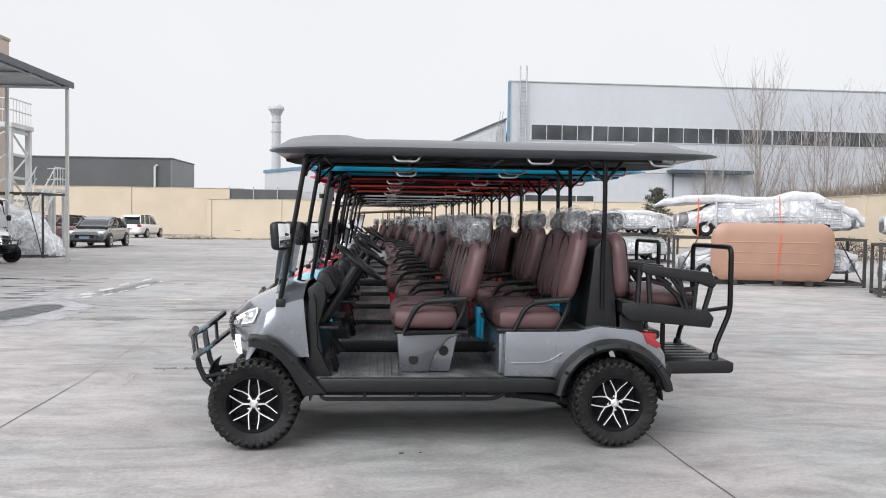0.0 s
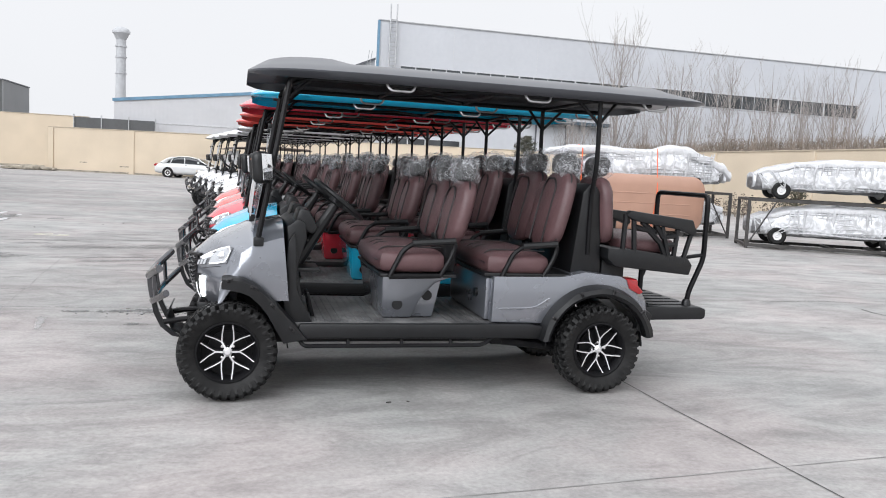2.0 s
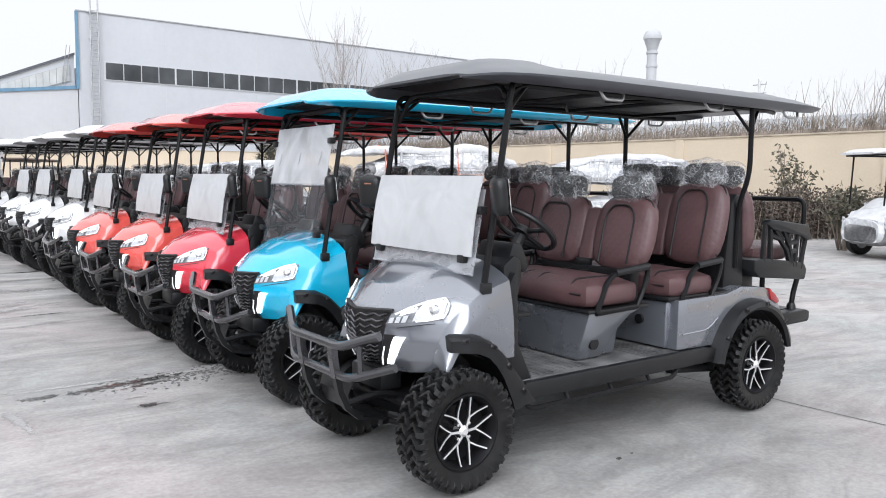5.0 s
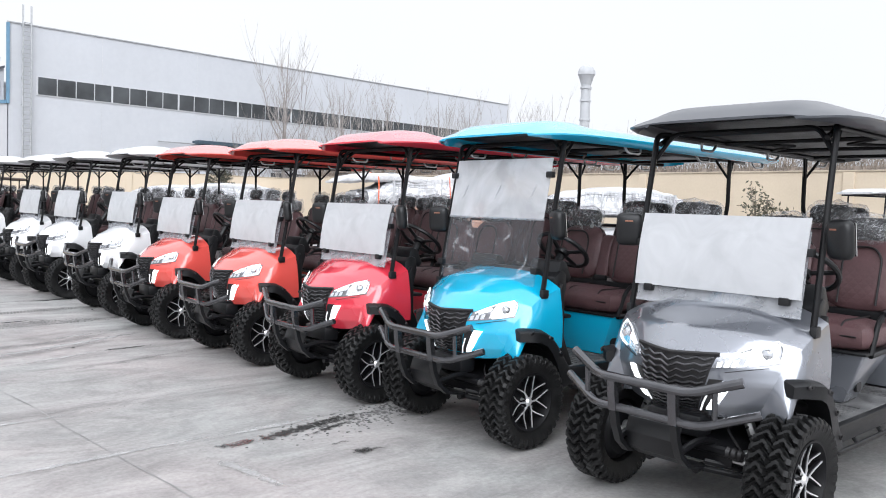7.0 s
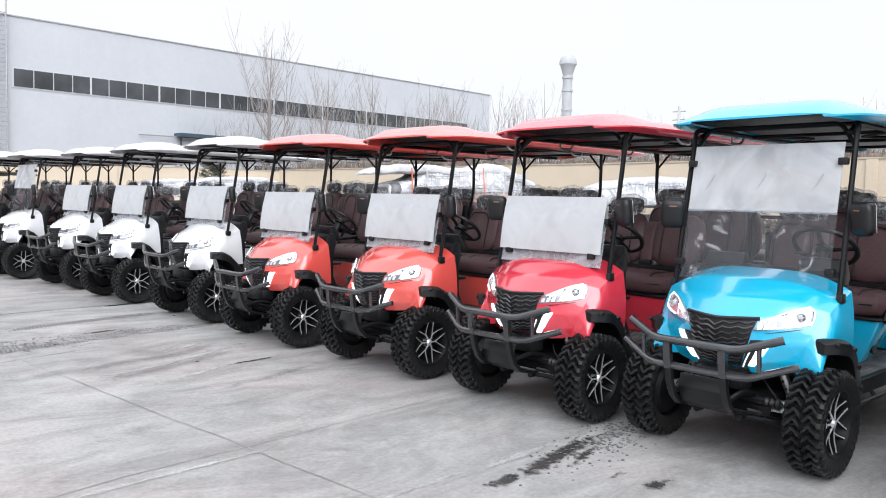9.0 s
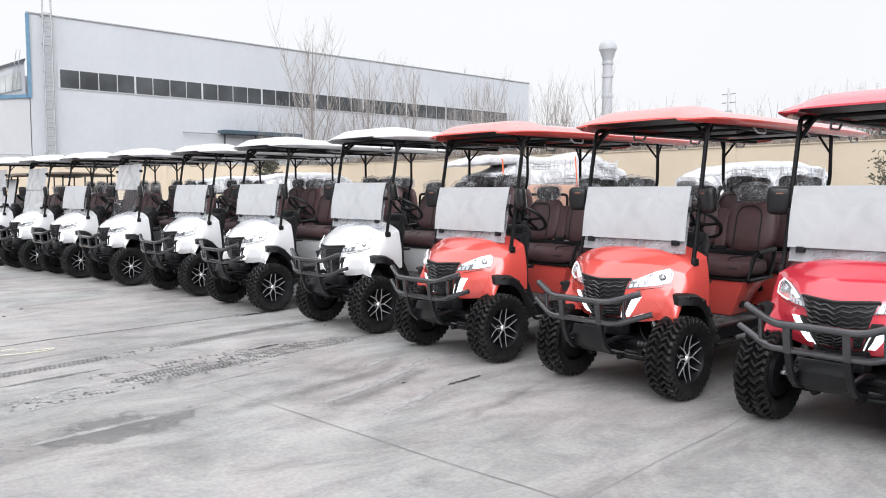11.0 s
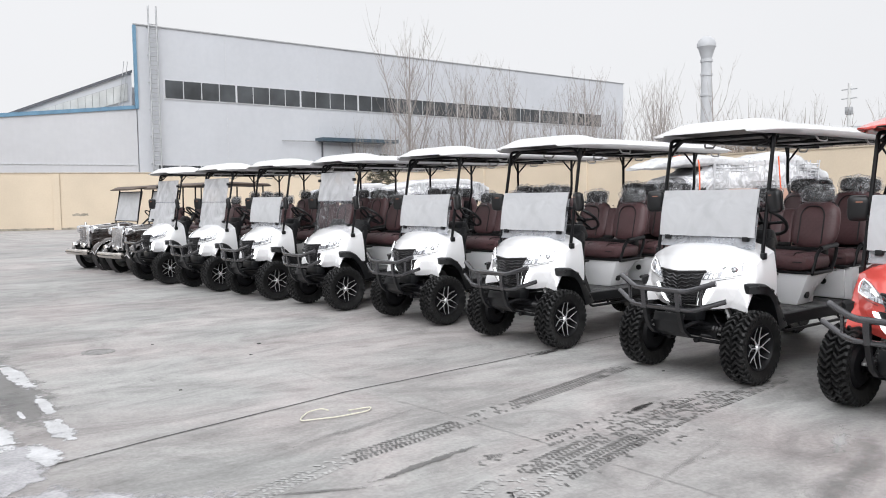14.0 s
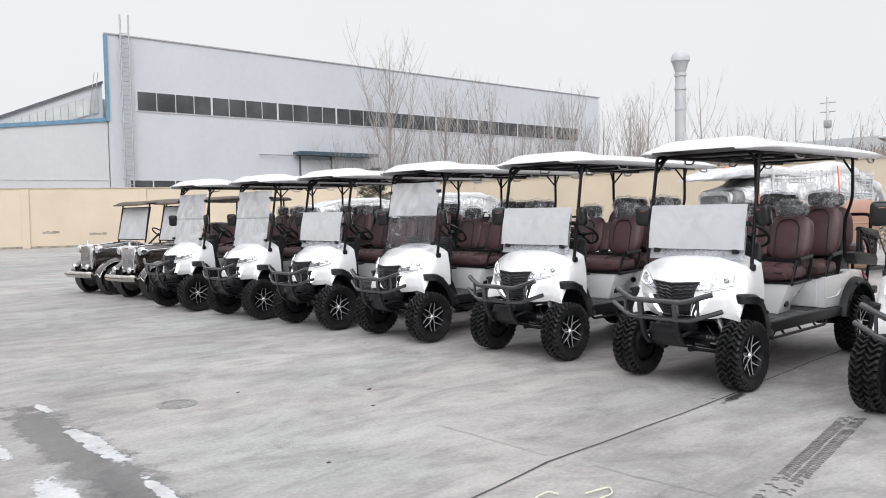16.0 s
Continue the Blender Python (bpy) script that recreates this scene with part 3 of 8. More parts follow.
chimney(-25.4, 150.0, 24.0, 0.88, "distant pale steel chimney with a flared head")

dark = thing("dark_building", "flat-roofed dark grey building behind the wall", "building")
part("wall", box(-70, -23.1, 75, 83.2, 0, 7.5), SLATE, dark)
part("end_wall", box(-23.1, -23.0, 75.0, 83.2, 0, 7.47), SLATE_SIDE, dark)
part("coping", box(-70, -22.95, 74.9, 83.3, 7.5, 7.6), DARK_TRIM, dark)
part("vent_pipe", tube([(-24.6, 74.8, 4.6), (-24.6, 74.8, 6.7), (-24.3, 74.7, 6.85)], 0.12, 8), PALE_STEEL, dark)
fence = thing("slatted_fence", "dark metal fence panel behind the perimeter wall", "fence")
part("panel", box(-13.5, -7.8, 58.6, 58.66, 3.0, 3.95), SLATE, fence)
for i in range(4):
    part("post", tube([(-13.5 + 1.9 * i, 58.55, 0.0), (-13.5 + 1.9 * i, 58.55, 4.15)], 0.05, 6), GALV, fence)


# ---------------------------------------------------------------- golf carts
RAISED = 0.055  # the white carts ride a little higher on their springs


def quilted(name, base):
    """Leatherette stitched in diamonds."""
    m = material(name, base, rough=0.46, vary=0.14, scale=9, fine=0.25)
    n, l = m.node_tree.nodes, m.node_tree.links
    tc = n.new("ShaderNodeTexCoord")
    sep = n.new("ShaderNodeSeparateXYZ")
    l.new(tc.outputs["Object"], sep.inputs[0])
    waves = []
    for sign in (1, -1):
        k = n.new("ShaderNodeMath")
        k.operation = "MULTIPLY_ADD"
        k.inputs[1].default_value = sign
        l.new(sep.outputs["Y"], k.inputs[0])
        l.new(sep.outputs["Z"], k.inputs[2])
        q = n.new("ShaderNodeMath")
        q.operation = "MULTIPLY"
        q.inputs[1].default_value = 55
        l.new(k.outputs[0], q.inputs[0])
        s = n.new("ShaderNodeMath")
        s.operation = "SINE"
        l.new(q.outputs[0], s.inputs[0])
        a = n.new("ShaderNodeMath")
        a.operation = "ABSOLUTE"
        l.new(s.outputs[0], a.inputs[0])
        waves.append(a)
    low = n.new("ShaderNodeMath")
    low.operation = "MINIMUM"
    l.new(waves[0].outputs[0], low.inputs[0])
    l.new(waves[1].outputs[0], low.inputs[1])
    b = n.new("ShaderNodeBump")
    b.inputs["Strength"].default_value, b.inputs["Distance"].default_value = 0.18, 0.006
    l.new(low.outputs[0], b.inputs["Height"])
    l.new(b.outputs[0], n["Principled BSDF"].inputs["Normal"])
    return m


QUILT = quilted("quilted_brown_leatherette", (0.100, 0.053, 0.056))


def along(keys, s):
    """Smooth reading of rows (s, values...) at s."""
    for a, b in zip(keys, keys[1:]):
        if s <= b[0]:
            t = (s - a[0]) / (b[0] - a[0])
            t = t * t * (3 - 2 * t) * 0.35 + t * 0.65
            return [p + (q - p) * t for p, q in zip(a[1:], b[1:])]
    return list(keys[-1][1:])


# s, x and z on the middle line, half width, how far the edge lies back and down
NOSE = [(0.0, -0.150, 0.520, 0.335, 0.105, -0.02), (0.14, -0.205, 0.590, 0.385, 0.15, -0.015), (0.30, -0.238, 0.690, 0.425, 0.185, -0.015),
        (0.40, -0.250, 0.775, 0.450, 0.235, -0.015), (0.47, -0.238, 0.832, 0.468, 0.255, 0.0), (0.60, -0.125, 0.940, 0.50, 0.185, 0.06),
        (0.80, 0.08, 1.035, 0.515, 0.05, 0.10), (1.0, 0.31, 1.083, 0.515, 0.0, 0.095)]


def nose(s, v, off=0.0):
    """A point of the front shell: s from the chin over the bonnet to the cowl, v across from -1 to 1."""
    x, z, w, back, down = along(NOSE, s)
    a = abs(v)
    p = Vector((x + back * a ** 1.55, w * math.copysign(a ** 0.92, v), z - down * a ** 3))
    if off:
        q, r = nose(min(1, s + 0.02), v), nose(s, min(1, v + 0.03)) if v < 0.95 else nose(s, v - 0.03)
        e = (q - p).cross(r - p) * (1 if v < 0.95 else -1)
        if e.length > 1e-9:
            e.normalize()
            if e.dot(Vector((-1, 0, 0.6))) < 0:
                e = -e
            p = p + e * off
    return p


def patch(corners, off, thick, nu=8, nv=5):
    """A piece lying on the front shell: its four corners as (s, v), in order round it."""
    a, b, c, d = corners

    def f(u, w):
        s = (1 - w) * ((1 - u) * a[0] + u * b[0]) + w * ((1 - u) * d[0] + u * c[0])
        v = (1 - w) * ((1 - u) * a[1] + u * b[1]) + w * ((1 - u) * d[1] + u * c[1])
        return nose(s, v, off)

    return sheet(f, nu, nv, thick)


def wheel_parts(cart, drop=0.0):
    """One wheel at the left front; its outside faces -y."""
    n, per = 34, 10
    prof = [(0.178, -0.098), (0.20, -0.112), (0.235, -0.127)] + [(0.262, -0.130), (0.278, -0.122)] + [(0.281, -0.116 + 0.0089231 * i) for i in range(27)] + [(0.278, 0.122), (0.262, 0.130), (0.235, 0.127), (0.20, 0.112), (0.178, 0.098)]

    def tread(p, y, r):
        """How far the rubber stands out: chevron lugs in the middle, blocks on the shoulders."""
        side = 0.5 if y > 0 else 0.0
        ay = abs(y)
        if r < 0.25:
            return 0.0
        if ay < 0.004:
            return -0.012
        ph = (p + side + 15.0 * ay) % 1 if ay < 0.053 else (p + side + 0.80 - 15.0 * (min(ay, 0.104) - 0.053)) % 1
        return (0.019 if ph < 0.55 else -0.024) * (0.6 if ay > 0.108 else 1.0)

    bm = bmesh.new()
    rings = []
    for r, y in prof:
        ring = []
        for j in range(n * per):
            t = 2 * math.pi * j / (n * per)
            d = tread(j / per, y, r)
            k = 0.985 * r + d * (0.75 if r > 0.28 else 0.55)
            yy = y + (math.copysign(d * 0.5, y) if r < 0.28 else 0)
            ring.append(bm.verts.new((k * math.cos(t), yy * 0.78, k * math.sin(t))))
        rings.append(ring)
    for a, b in zip(rings, rings[1:] + rings[:1]):
        for j in range(n * per):
            bm.faces.new((a[j], a[(j + 1) % (n * per)], b[(j + 1) % (n * per)], b[j]))
    wheel = part("wheel", bm, RUBBER, cart, "chunky black off-road tyre", smooth=22)
    rim = part("rim", lathe([(0.05, 0.06), (0.13, 0.055), (0.165, 0.02), (0.168, -0.09), (0.186, -0.104), (0.186, -0.115), (0.176, -0.116),
                             (0.158, -0.09), (0.152, -0.035), (0.09, -0.02), (0.05, -0.03)], 40, (0, 0.028, 0), closed=True), RIM, wheel, "gloss black alloy rim")
    rim["label"] = "gloss black alloy rim"
    part("brake_drum", lathe([(0.02, 0.05), (0.12, 0.05), (0.12, -0.01), (0.02, -0.015)], 24), STEEL, wheel, "black brake drum")
    hub = lathe([(0.004, -0.100), (0.016, -0.099), (0.021, -0.094), (0.029, -0.086), (0.031, -0.06), (0.03, -0.02)], 20, (0, 0.028, 0))
    part("hub_cap", hub, ALLOY, wheel, "silver hub cap")
    for i in range(4):
        a = math.pi * (i + 0.5) / 2
        part("wheel_nut", lathe([(0.003, -0.088), (0.008, -0.086), (0.009, -0.06)], 8, (0.046 * math.cos(a), 0.028, 0.046 * math.sin(a))), CHROME, wheel)
    for i in range(6):
        a = 2 * math.pi * (i + 0.5) / 6 + math.pi / 2
        for name, mat, grow, back in (("spoke", ALLOY, 1.0, 0.0), ("spoke_web", RIM, 2.6, 0.0045)):
            bm = bmesh.new()
            for pts in ([(0.026, 0, -0.092, 0.0075), (0.074, 0, -0.083, 0.0066)], [(0.068, 0, -0.083, 0.0058), (0.108, 0.21, -0.088, 0.0046), (0.165, 0.365, -0.104, 0.0042)],
                        [(0.068, 0, -0.083, 0.0058), (0.108, -0.21, -0.088, 0.0046), (0.165, -0.365, -0.104, 0.0042)]):
                ring = []
                for r, da, h, w in pts:
                    c, s = math.cos(a + da), math.sin(a + da)
                    ring.append([Vector((r * c - q * w * grow * s * 0.82, h + e + back + 0.028, r * s + q * w * grow * c * 0.82)) for q, e in ((-1, 0), (1, 0), (0.8, 0.006 * grow), (-0.8, 0.006 * grow))])
                loft(ring, True, bm)
            part(name, bm, mat, wheel, "forked silver spoke" if i == 0 and not back else "")
    wheel.matrix_basis = pose(0, -0.508, 0.30 - drop)
    copy_thing(wheel, pose(2.40, -0.508, 0.30 - drop, 0, 37, 0))
    copy_thing(wheel, pose(0, 0.495, 0.30 - drop, 0, 15, 180))
    copy_thing(wheel, pose(2.40, 0.50, 0.30 - drop, 0, 60, 180))


def pad(x0, x1, y0, y1, z0, z1, lean=0.0, r=0.045, crown=0.02, taper=0.0):
    """A cushion: rounded, a little domed, leaning back by so many metres over its height."""
    bm = bmesh.new()
    bmesh.ops.create_cube(bm, size=1.0)
    bmesh.ops.subdivide_edges(bm, edges=bm.edges, cuts=6, use_grid_fill=True)
    cx, cy, cz, hx, hy, hz = (x0 + x1) / 2, (y0 + y1) / 2, (z0 + z1) / 2, (x1 - x0) / 2, (y1 - y0) / 2, (z1 - z0) / 2
    for v in bm.verts:
        u = Vector((v.co.x * 2 * hx, v.co.y * 2 * hy, v.co.z * 2 * hz))
        inner = Vector((max(-hx + r, min(hx - r, u.x)), max(-hy + r, min(hy - r, u.y)), max(-hz + r, min(hz - r, u.z))))
        d = u - inner
        if d.length > 1e-6:
            u = inner + d.normalized() * min(r, d.length)
        a, b, c = u.x / hx, u.y / hy, u.z / hz
        swell = Vector((a * (1 - b * b) * (1 - c * c), b * (1 - a * a) * (1 - c * c), c * (1 - a * a) * (1 - b * b))) * crown
        u += swell
        k = 1 - taper * abs(u.z / hz) ** 4
        v.co = Vector((cx + u.x + lean * (u.z + hz) / (2 * hz), cy + u.y * k, cz + u.z))
    return bm


def outline(y0, y1, z0, z1, x, lean, zb, zt, r=0.0065, cut=0.06):
    """A line of piping round the face of a backrest."""
    def at(y, z):
        return (x + lean * (z - zb) / (zt - zb), y, z)
    c = (y0 + y1) / 2
    y0, y1 = c + (y0 - c) * 0.93, c + (y1 - c) * 0.93
    pts = [at(y0, z0), at(y0, z1 - cut), at(y0 + cut * 0.8, z1), at(y1 - cut * 0.8, z1), at(y1, z1 - cut), at(y1, z0)]
    return tube(fillet([Vector(p) for p in pts], 0.05, 4), r, 6)


def headrest(cart, x, y, z, seed, bag=True):
    hr = part("headrest", pad(x - 0.045, x + 0.045, y - 0.135, y + 0.135, z, z + 0.125, 0.015, 0.04, 0.008), PIPING, cart, "black headrest")
    for k in (-0.05, 0.05):
        part("headrest_stem", tube([(x, y + k, z - 0.06), (x, y + k, z + 0.02)], 0.007, 6), CHROME, hr)
    if bag:
        bm = bmesh.new()
        bmesh.ops.create_icosphere(bm, subdivisions=4, radius=1.0)
        for v in bm.verts:
            c = v.co.copy()
            p = Vector((math.copysign(abs(c.x) ** 0.6, c.x) * 0.078, math.copysign(abs(c.y) ** 0.6, c.y) * 0.160, math.copysign(abs(c.z) ** 0.65, c.z) * 0.094))
            k = noise.noise(p * 17 + Vector((seed * 3.1, seed, 0))) * 0.024 + noise.noise(p * 38 + Vector((0, seed * 5.7, 0))) * 0.006
            v.co = Vector((x, y, z + 0.062)) + p + c.normalized() * k
        part("plastic_cover", bm, HEAD_FILM, hr, "crumpled clear plastic cover")


def bench(cart, x0, x1, z0, z1, back, zb, zt, facing, seed, lean):
    """A seat row: cushion, two padded backs with a narrow middle, piping, headrests. facing -1: towards the front."""
    cush = part("seat_cushion", pad(x0, x1, -0.47, 0.47, z0, z1, 0.0, 0.06, 0.02), LEATHER, cart, "brown leatherette bench cushion with black piping")
    xe, xf = (x0, x1) if facing < 0 else (x1, x0)
    for y in (-0.34, -0.07, 0.07, 0.34):
        k = 0.012 * -facing
        part("piping", tube(fillet([(xe + k * 0.2, y, z0 + 0.03), (xe + k, y, z1 - 0.02), (xe + 5 * k, y, z1 + 0.012), (xf, y, z1 + 0.008)], 0.03, 4), 0.0055, 6), PIPING, cush)
    part("piping", tube([(xe - 0.003 * -facing, -0.43, (z0 + z1) / 2 + 0.01), (xe - 0.004 * -facing, 0.43, (z0 + z1) / 2 + 0.01)], 0.005, 6), PIPING, cush)
    for y0, y1 in ((-0.46, -0.055), (0.055, 0.46)):
        b = part("backrest", pad(back, back + 0.11, y0, y1, zb, zt, lean, 0.05, 0.022, 0.20), QUILT, cart, "brown diamond-stitched backrest")
        face = back - 0.016 if facing < 0 else back + 0.116
        part("piping", outline(y0 + 0.085, y1 - 0.03 if y0 > 0 else y1 - 0.085, zb + 0.03, zt - 0.03, face, lean, zb, zt), PIPING, b)
        part("piping", outline(y0 - 0.002, y1 + 0.002, zb + 0.05, zt + 0.004, back + 0.05, lean, zb, zt, 0.006, 0.05), PIPING, b)
        headrest(cart, back + 0.05 + lean, (y0 + y1) / 2, zt + 0.012, seed + y0)
    part("centre_pad", pad(back + 0.02, back + 0.09, -0.058, 0.058, zb + 0.02, zt - 0.06, lean * 0.85, 0.025, 0.006), LEATHER, cart)


def armrest(cart, x0, x1, z0, side):
    y = 0.485 * side
    pts = fillet([(x0 + 0.02, y, z0), (x0 + 0.10, y, z0 + 0.17), (x0 + 0.17, y, z0 + 0.215), (x1, y, z0 + 0.235), (x1 - 0.03, y, z0 + 0.13), (x1 - 0.10, y, z0 + 0.01)], 0.05, 4)
    part("armrest", tube(pts + [pts[0]], 0.016, 8), STEEL, cart, "black tube armrest")
    part("armrest_pad", tube([(x0 + 0.16, y, z0 + 0.215), (x1 - 0.01, y, z0 + 0.236)], 0.022, 8), PLASTIC, cart)


def windscreen(cart, tall, clear_low=True):
    """tall: the whole screen stands; else its upper half is folded down over the lower one."""
    def at(y, z, off=0.0):
        t = (z - 0.963) / (1.906 - 0.963)
        return Vector((0.150 + 0.168 * t - 0.035 - off, y, z))

    def pane(z0, z1, off, w=0.455, bow=0.0):
        return sheet(lambda u, v: at(-w + 2 * w * u, z0 + (z1 - z0) * v, off + bow * math.sin(math.pi * v)), 6, 6, 0.005)

    if tall:
        low = part("windscreen", pane(1.00, 1.425, 0.0), WS_CLEAR if clear_low else WS_FILM_THIN, cart, "clear lower windscreen" if clear_low else "windscreen under white protective film")
        up = part("windscreen_top", pane(1.43, 1.83, 0.006), WS_FILM_THIN, cart, "raised upper screen under milky protective film")
        part("screen_rail", tube([at(-0.455, 1.427, 0.004), at(0.455, 1.427, 0.004)], 0.008, 6), WS_STRIP, low)
        clips = (1.10, 1.72)
    else:
        low = part("windscreen", pane(1.015, 1.43, 0.0), WS_STRIP, cart, "lower windscreen")
        up = part("windscreen_top", pane(1.105, 1.495, 0.03, 0.46, 0.012), WS_FILM, cart, "folded upper screen under white protective film")
        part("screen_edge", tube([at(-0.455, 1.018, 0), at(0.455, 1.018, 0)], 0.007, 6), WS_STRIP, low)
        clips = (1.09, 1.33)
    for z in clips:
        for y in (-0.46, 0.46):
            if not tall and z < 1.2:
                y *= 0.82
            p = at(y, z, 0.012)
            part("clip", box(p.x - 0.02, p.x + 0.02, y - 0.026, y + 0.026, z - 0.02, z + 0.02, 0.006), PLASTIC, up)
    for y in (-0.33, 0.0, 0.33):
        if not tall:
            break
        p = at(y, 1.60, 0.012)
        part("smudge", tube([p + Vector((0, -0.03, 0.05)), p + Vector((0, 0.03, -0.05))], 0.0035, 5), WS_FILM, up)


def golf_cart(body, label, m=None):
    cart = thing("golf_cart", label, "golf cart", m, "golf carts parked in a row")
    # front shell, bonnet and wings
    bm = sheet(lambda u, v: nose(u, 2 * v - 1), 36, 28)
    bmesh.ops.recalc_face_normals(bm, faces=bm.faces)
    bmesh.ops.solidify(bm, geom=bm.faces[:], thickness=0.006)
    part("front_body", bm, body, cart)
    for side in (-1, 1):
        def wing(u, v):
            s = 0.02 + 0.98 * u
            top = nose(s, side)
            xb = top.x * 0.97 - 0.02 * (1 - u)
            lift = min(1.0, max(0.0, (xb + 0.075) / 0.10))
            arch = 0.30 + math.sqrt(max(0.0, 0.375 ** 2 - xb ** 2)) if xb > 0.03 else 0.555 + 0.115 * lift * lift * (3 - 2 * lift)
            bottom = Vector((xb + (0.05 * max(0, u - 0.75) * 4 if u > 0.75 else 0), side * 0.515, min(max(0.60, arch) if xb > 0.03 else arch, top.z - 0.03)))
            p = top.lerp(bottom, v)
            p.y += side * 0.025 * math.sin(math.pi * v) * (1 - u * 0.4)
            return p
        bm = sheet(wing, 30, 8)
        bmesh.ops.recalc_face_normals(bm, faces=bm.faces)
        bmesh.ops.solidify(bm, geom=bm.faces[:], thickness=0.006)
        part("wing", bm, body, cart)
        # front flare: a flat shelf over the tyre that runs down and back to the sill
        outer = [(-0.045, 0.738), (0.0, 0.750), (0.08, 0.745), (0.15, 0.712), (0.21, 0.662), (0.27, 0.602), (0.33, 0.532), (0.40, 0.455), (0.465, 0.375)]
        inner = [(-0.045, 0.668), (0.0, 0.672), (0.06, 0.665), (0.12, 0.640), (0.175, 0.590), (0.225, 0.525), (0.265, 0.455), (0.30, 0.395), (0.325, 0.345)]
        outs = [0.520, 0.575, 0.606, 0.606, 0.600, 0.592, 0.584, 0.575, 0.565]
        rings = []
        for (xo, zo), (xi, zi), y in zip(outer, inner, outs):
            xm, zm = (xo + xi) / 2, (zo + zi) / 2
            rings.append([(xo, side * 0.47, zo + 0.004), (xo, side * (y - 0.035), zo), (xo, side * (y - 0.010), zo - 0.010), (xm + (xo - xm) * 0.5, side * y, zm + (zo - zm) * 0.55),
                          (xi, side * (y - 0.004), zi), (xi, side * (y - 0.035), zi + 0.004), (xi + 0.012, side * 0.47, zi + 0.02)])
        flare = part("fender_flare", loft(rings), PLASTIC, cart, "black plastic wheel arch flare")
        for k in (1, 3, 5, 7):
            (xo, zo), (xi, zi), y = outer[k], inner[k], outs[k]
            p = Vector((xo * 0.72 + xi * 0.28, side * y, zo * 0.72 + zi * 0.28))
            part("bolt_pocket", shift(box(-0.022, 0.022, -0.007, 0.007, -0.011, 0.011, 0.005, 1), Matrix.Translation(p) @ Matrix.Rotation(math.atan2(outer[k][0] - outer[k - 1][0], outer[k][1] - outer[k - 1][1]) - math.pi / 2, 4, "Y")), PIPING, flare)
            part("bolt", shift(lathe([(0.002, -0.004), (0.007, -0.004), (0.007, 0.004)], 8), Matrix.Translation(p + Vector((0, side * 0.008, 0)))), STEEL, flare)
        rings = []
        for i in range(25):
            a = radians(12 + 160 * i / 24)
            k = 1 + 0.012 * math.sin(i * 1.3)
            rings.append([(2.40 + r * math.cos(a), side * y, 0.30 + r * math.sin(a)) for r, y in ((0.360, 0.47), (0.358, 0.575), (0.378, 0.589), (0.428 * k - 0.02, 0.575), (0.428, 0.515), (0.433, 0.47))])
        flare = part("fender_flare", loft(rings), PLASTIC, cart, "black plastic wheel arch flare")
        for deg in (40, 78, 112, 148):
            a = radians(deg)
            p = Vector((2.40 + 0.396 * math.cos(a), side * 0.585, 0.30 + 0.396 * math.sin(a)))
            part("bolt_pocket", shift(box(-0.020, 0.020, -0.007, 0.007, -0.011, 0.011, 0.005, 1), Matrix.Translation(p) @ Matrix.Rotation(-a, 4, "Y")), PIPING, flare)
            part("bolt", shift(lathe([(0.002, -0.004), (0.007, -0.004), (0.007, 0.004)], 8), Matrix.Translation(p + Vector((0, side * 0.008, 0)))), STEEL, flare)
        # black liner that closes the arch inside
        for cx, a0, a1, wide in ((0.0, 0, 91, 0.485), (2.40, 0, 181, 0.50)):
            rings = [[(cx + r * math.cos(radians(a)), side * y, 0.30 + r * math.sin(radians(a))) for r, y in ((0.352, 0.26), (0.352, wide), (0.36, wide), (0.36, 0.26))] for a in range(a0, a1, 15)]
            part("arch_liner", loft(rings), PLASTIC, cart)
        part("kick_panel", prism([(0.315, 0.64), (0.340, 0.96), (0.375, 1.02), (0.392, 0.95), (0.402, 0.66), (0.50, 0.462), (0.44, 0.42), (0.34, 0.45)], side * 0.42, side * 0.488, 0.008), PLASTIC, cart, "black side panel of the dashboard")
        # seam between the bonnet sides and the cheeks
        seam = [nose(0.372 + 0.012 * k, (0.52 + 0.12 * k) * side, 0.003) for k in range(4)]
        part("seam", tube(seam, 0.0018, 6), PIPING, cart)
    # grille, lamps
    grille = part("grille", patch([(0.075, -0.285), (0.462, -0.41), (0.462, 0.41), (0.075, 0.285)], 0.004, 0.012, 10, 16), PIPING, cart, "black grille with chevron slats")
    for i in range(11):
        s = 0.095 + 0.033 * i
        w = 0.275 + 0.0115 * i
        pts = [nose(s + d, k * w, 0.014) for k, d in ((-1, 0.028), (-0.80, 0.010), (-0.62, 0.022), (-0.40, 0.004), (-0.2, 0.014), (0, -0.012), (0.2, 0.014), (0.40, 0.004), (0.62, 0.022), (0.80, 0.010), (1, 0.028))]
        part("slat", tube(pts, 0.0058, 6), GUARD, grille)
    part("brow", tube([nose(0.470 - 0.014 * (1 - abs(k)), k * 0.43, 0.010) for k in (-1, -0.6, -0.3, 0, 0.3, 0.6, 1)], 0.011, 6), PIPING, grille)
    chin = part("lower_grille", patch([(0.0, -0.44), (0.065, -0.40), (0.065, 0.40), (0.0, 0.44)], 0.004, 0.01, 6, 12), PIPING, cart)
    for k in (0.02, 0.048):
        part("slat", tube([nose(k, v, 0.012) for v in (-0.38, -0.2, 0, 0.2, 0.38)], 0.006, 6), GUARD, chin)
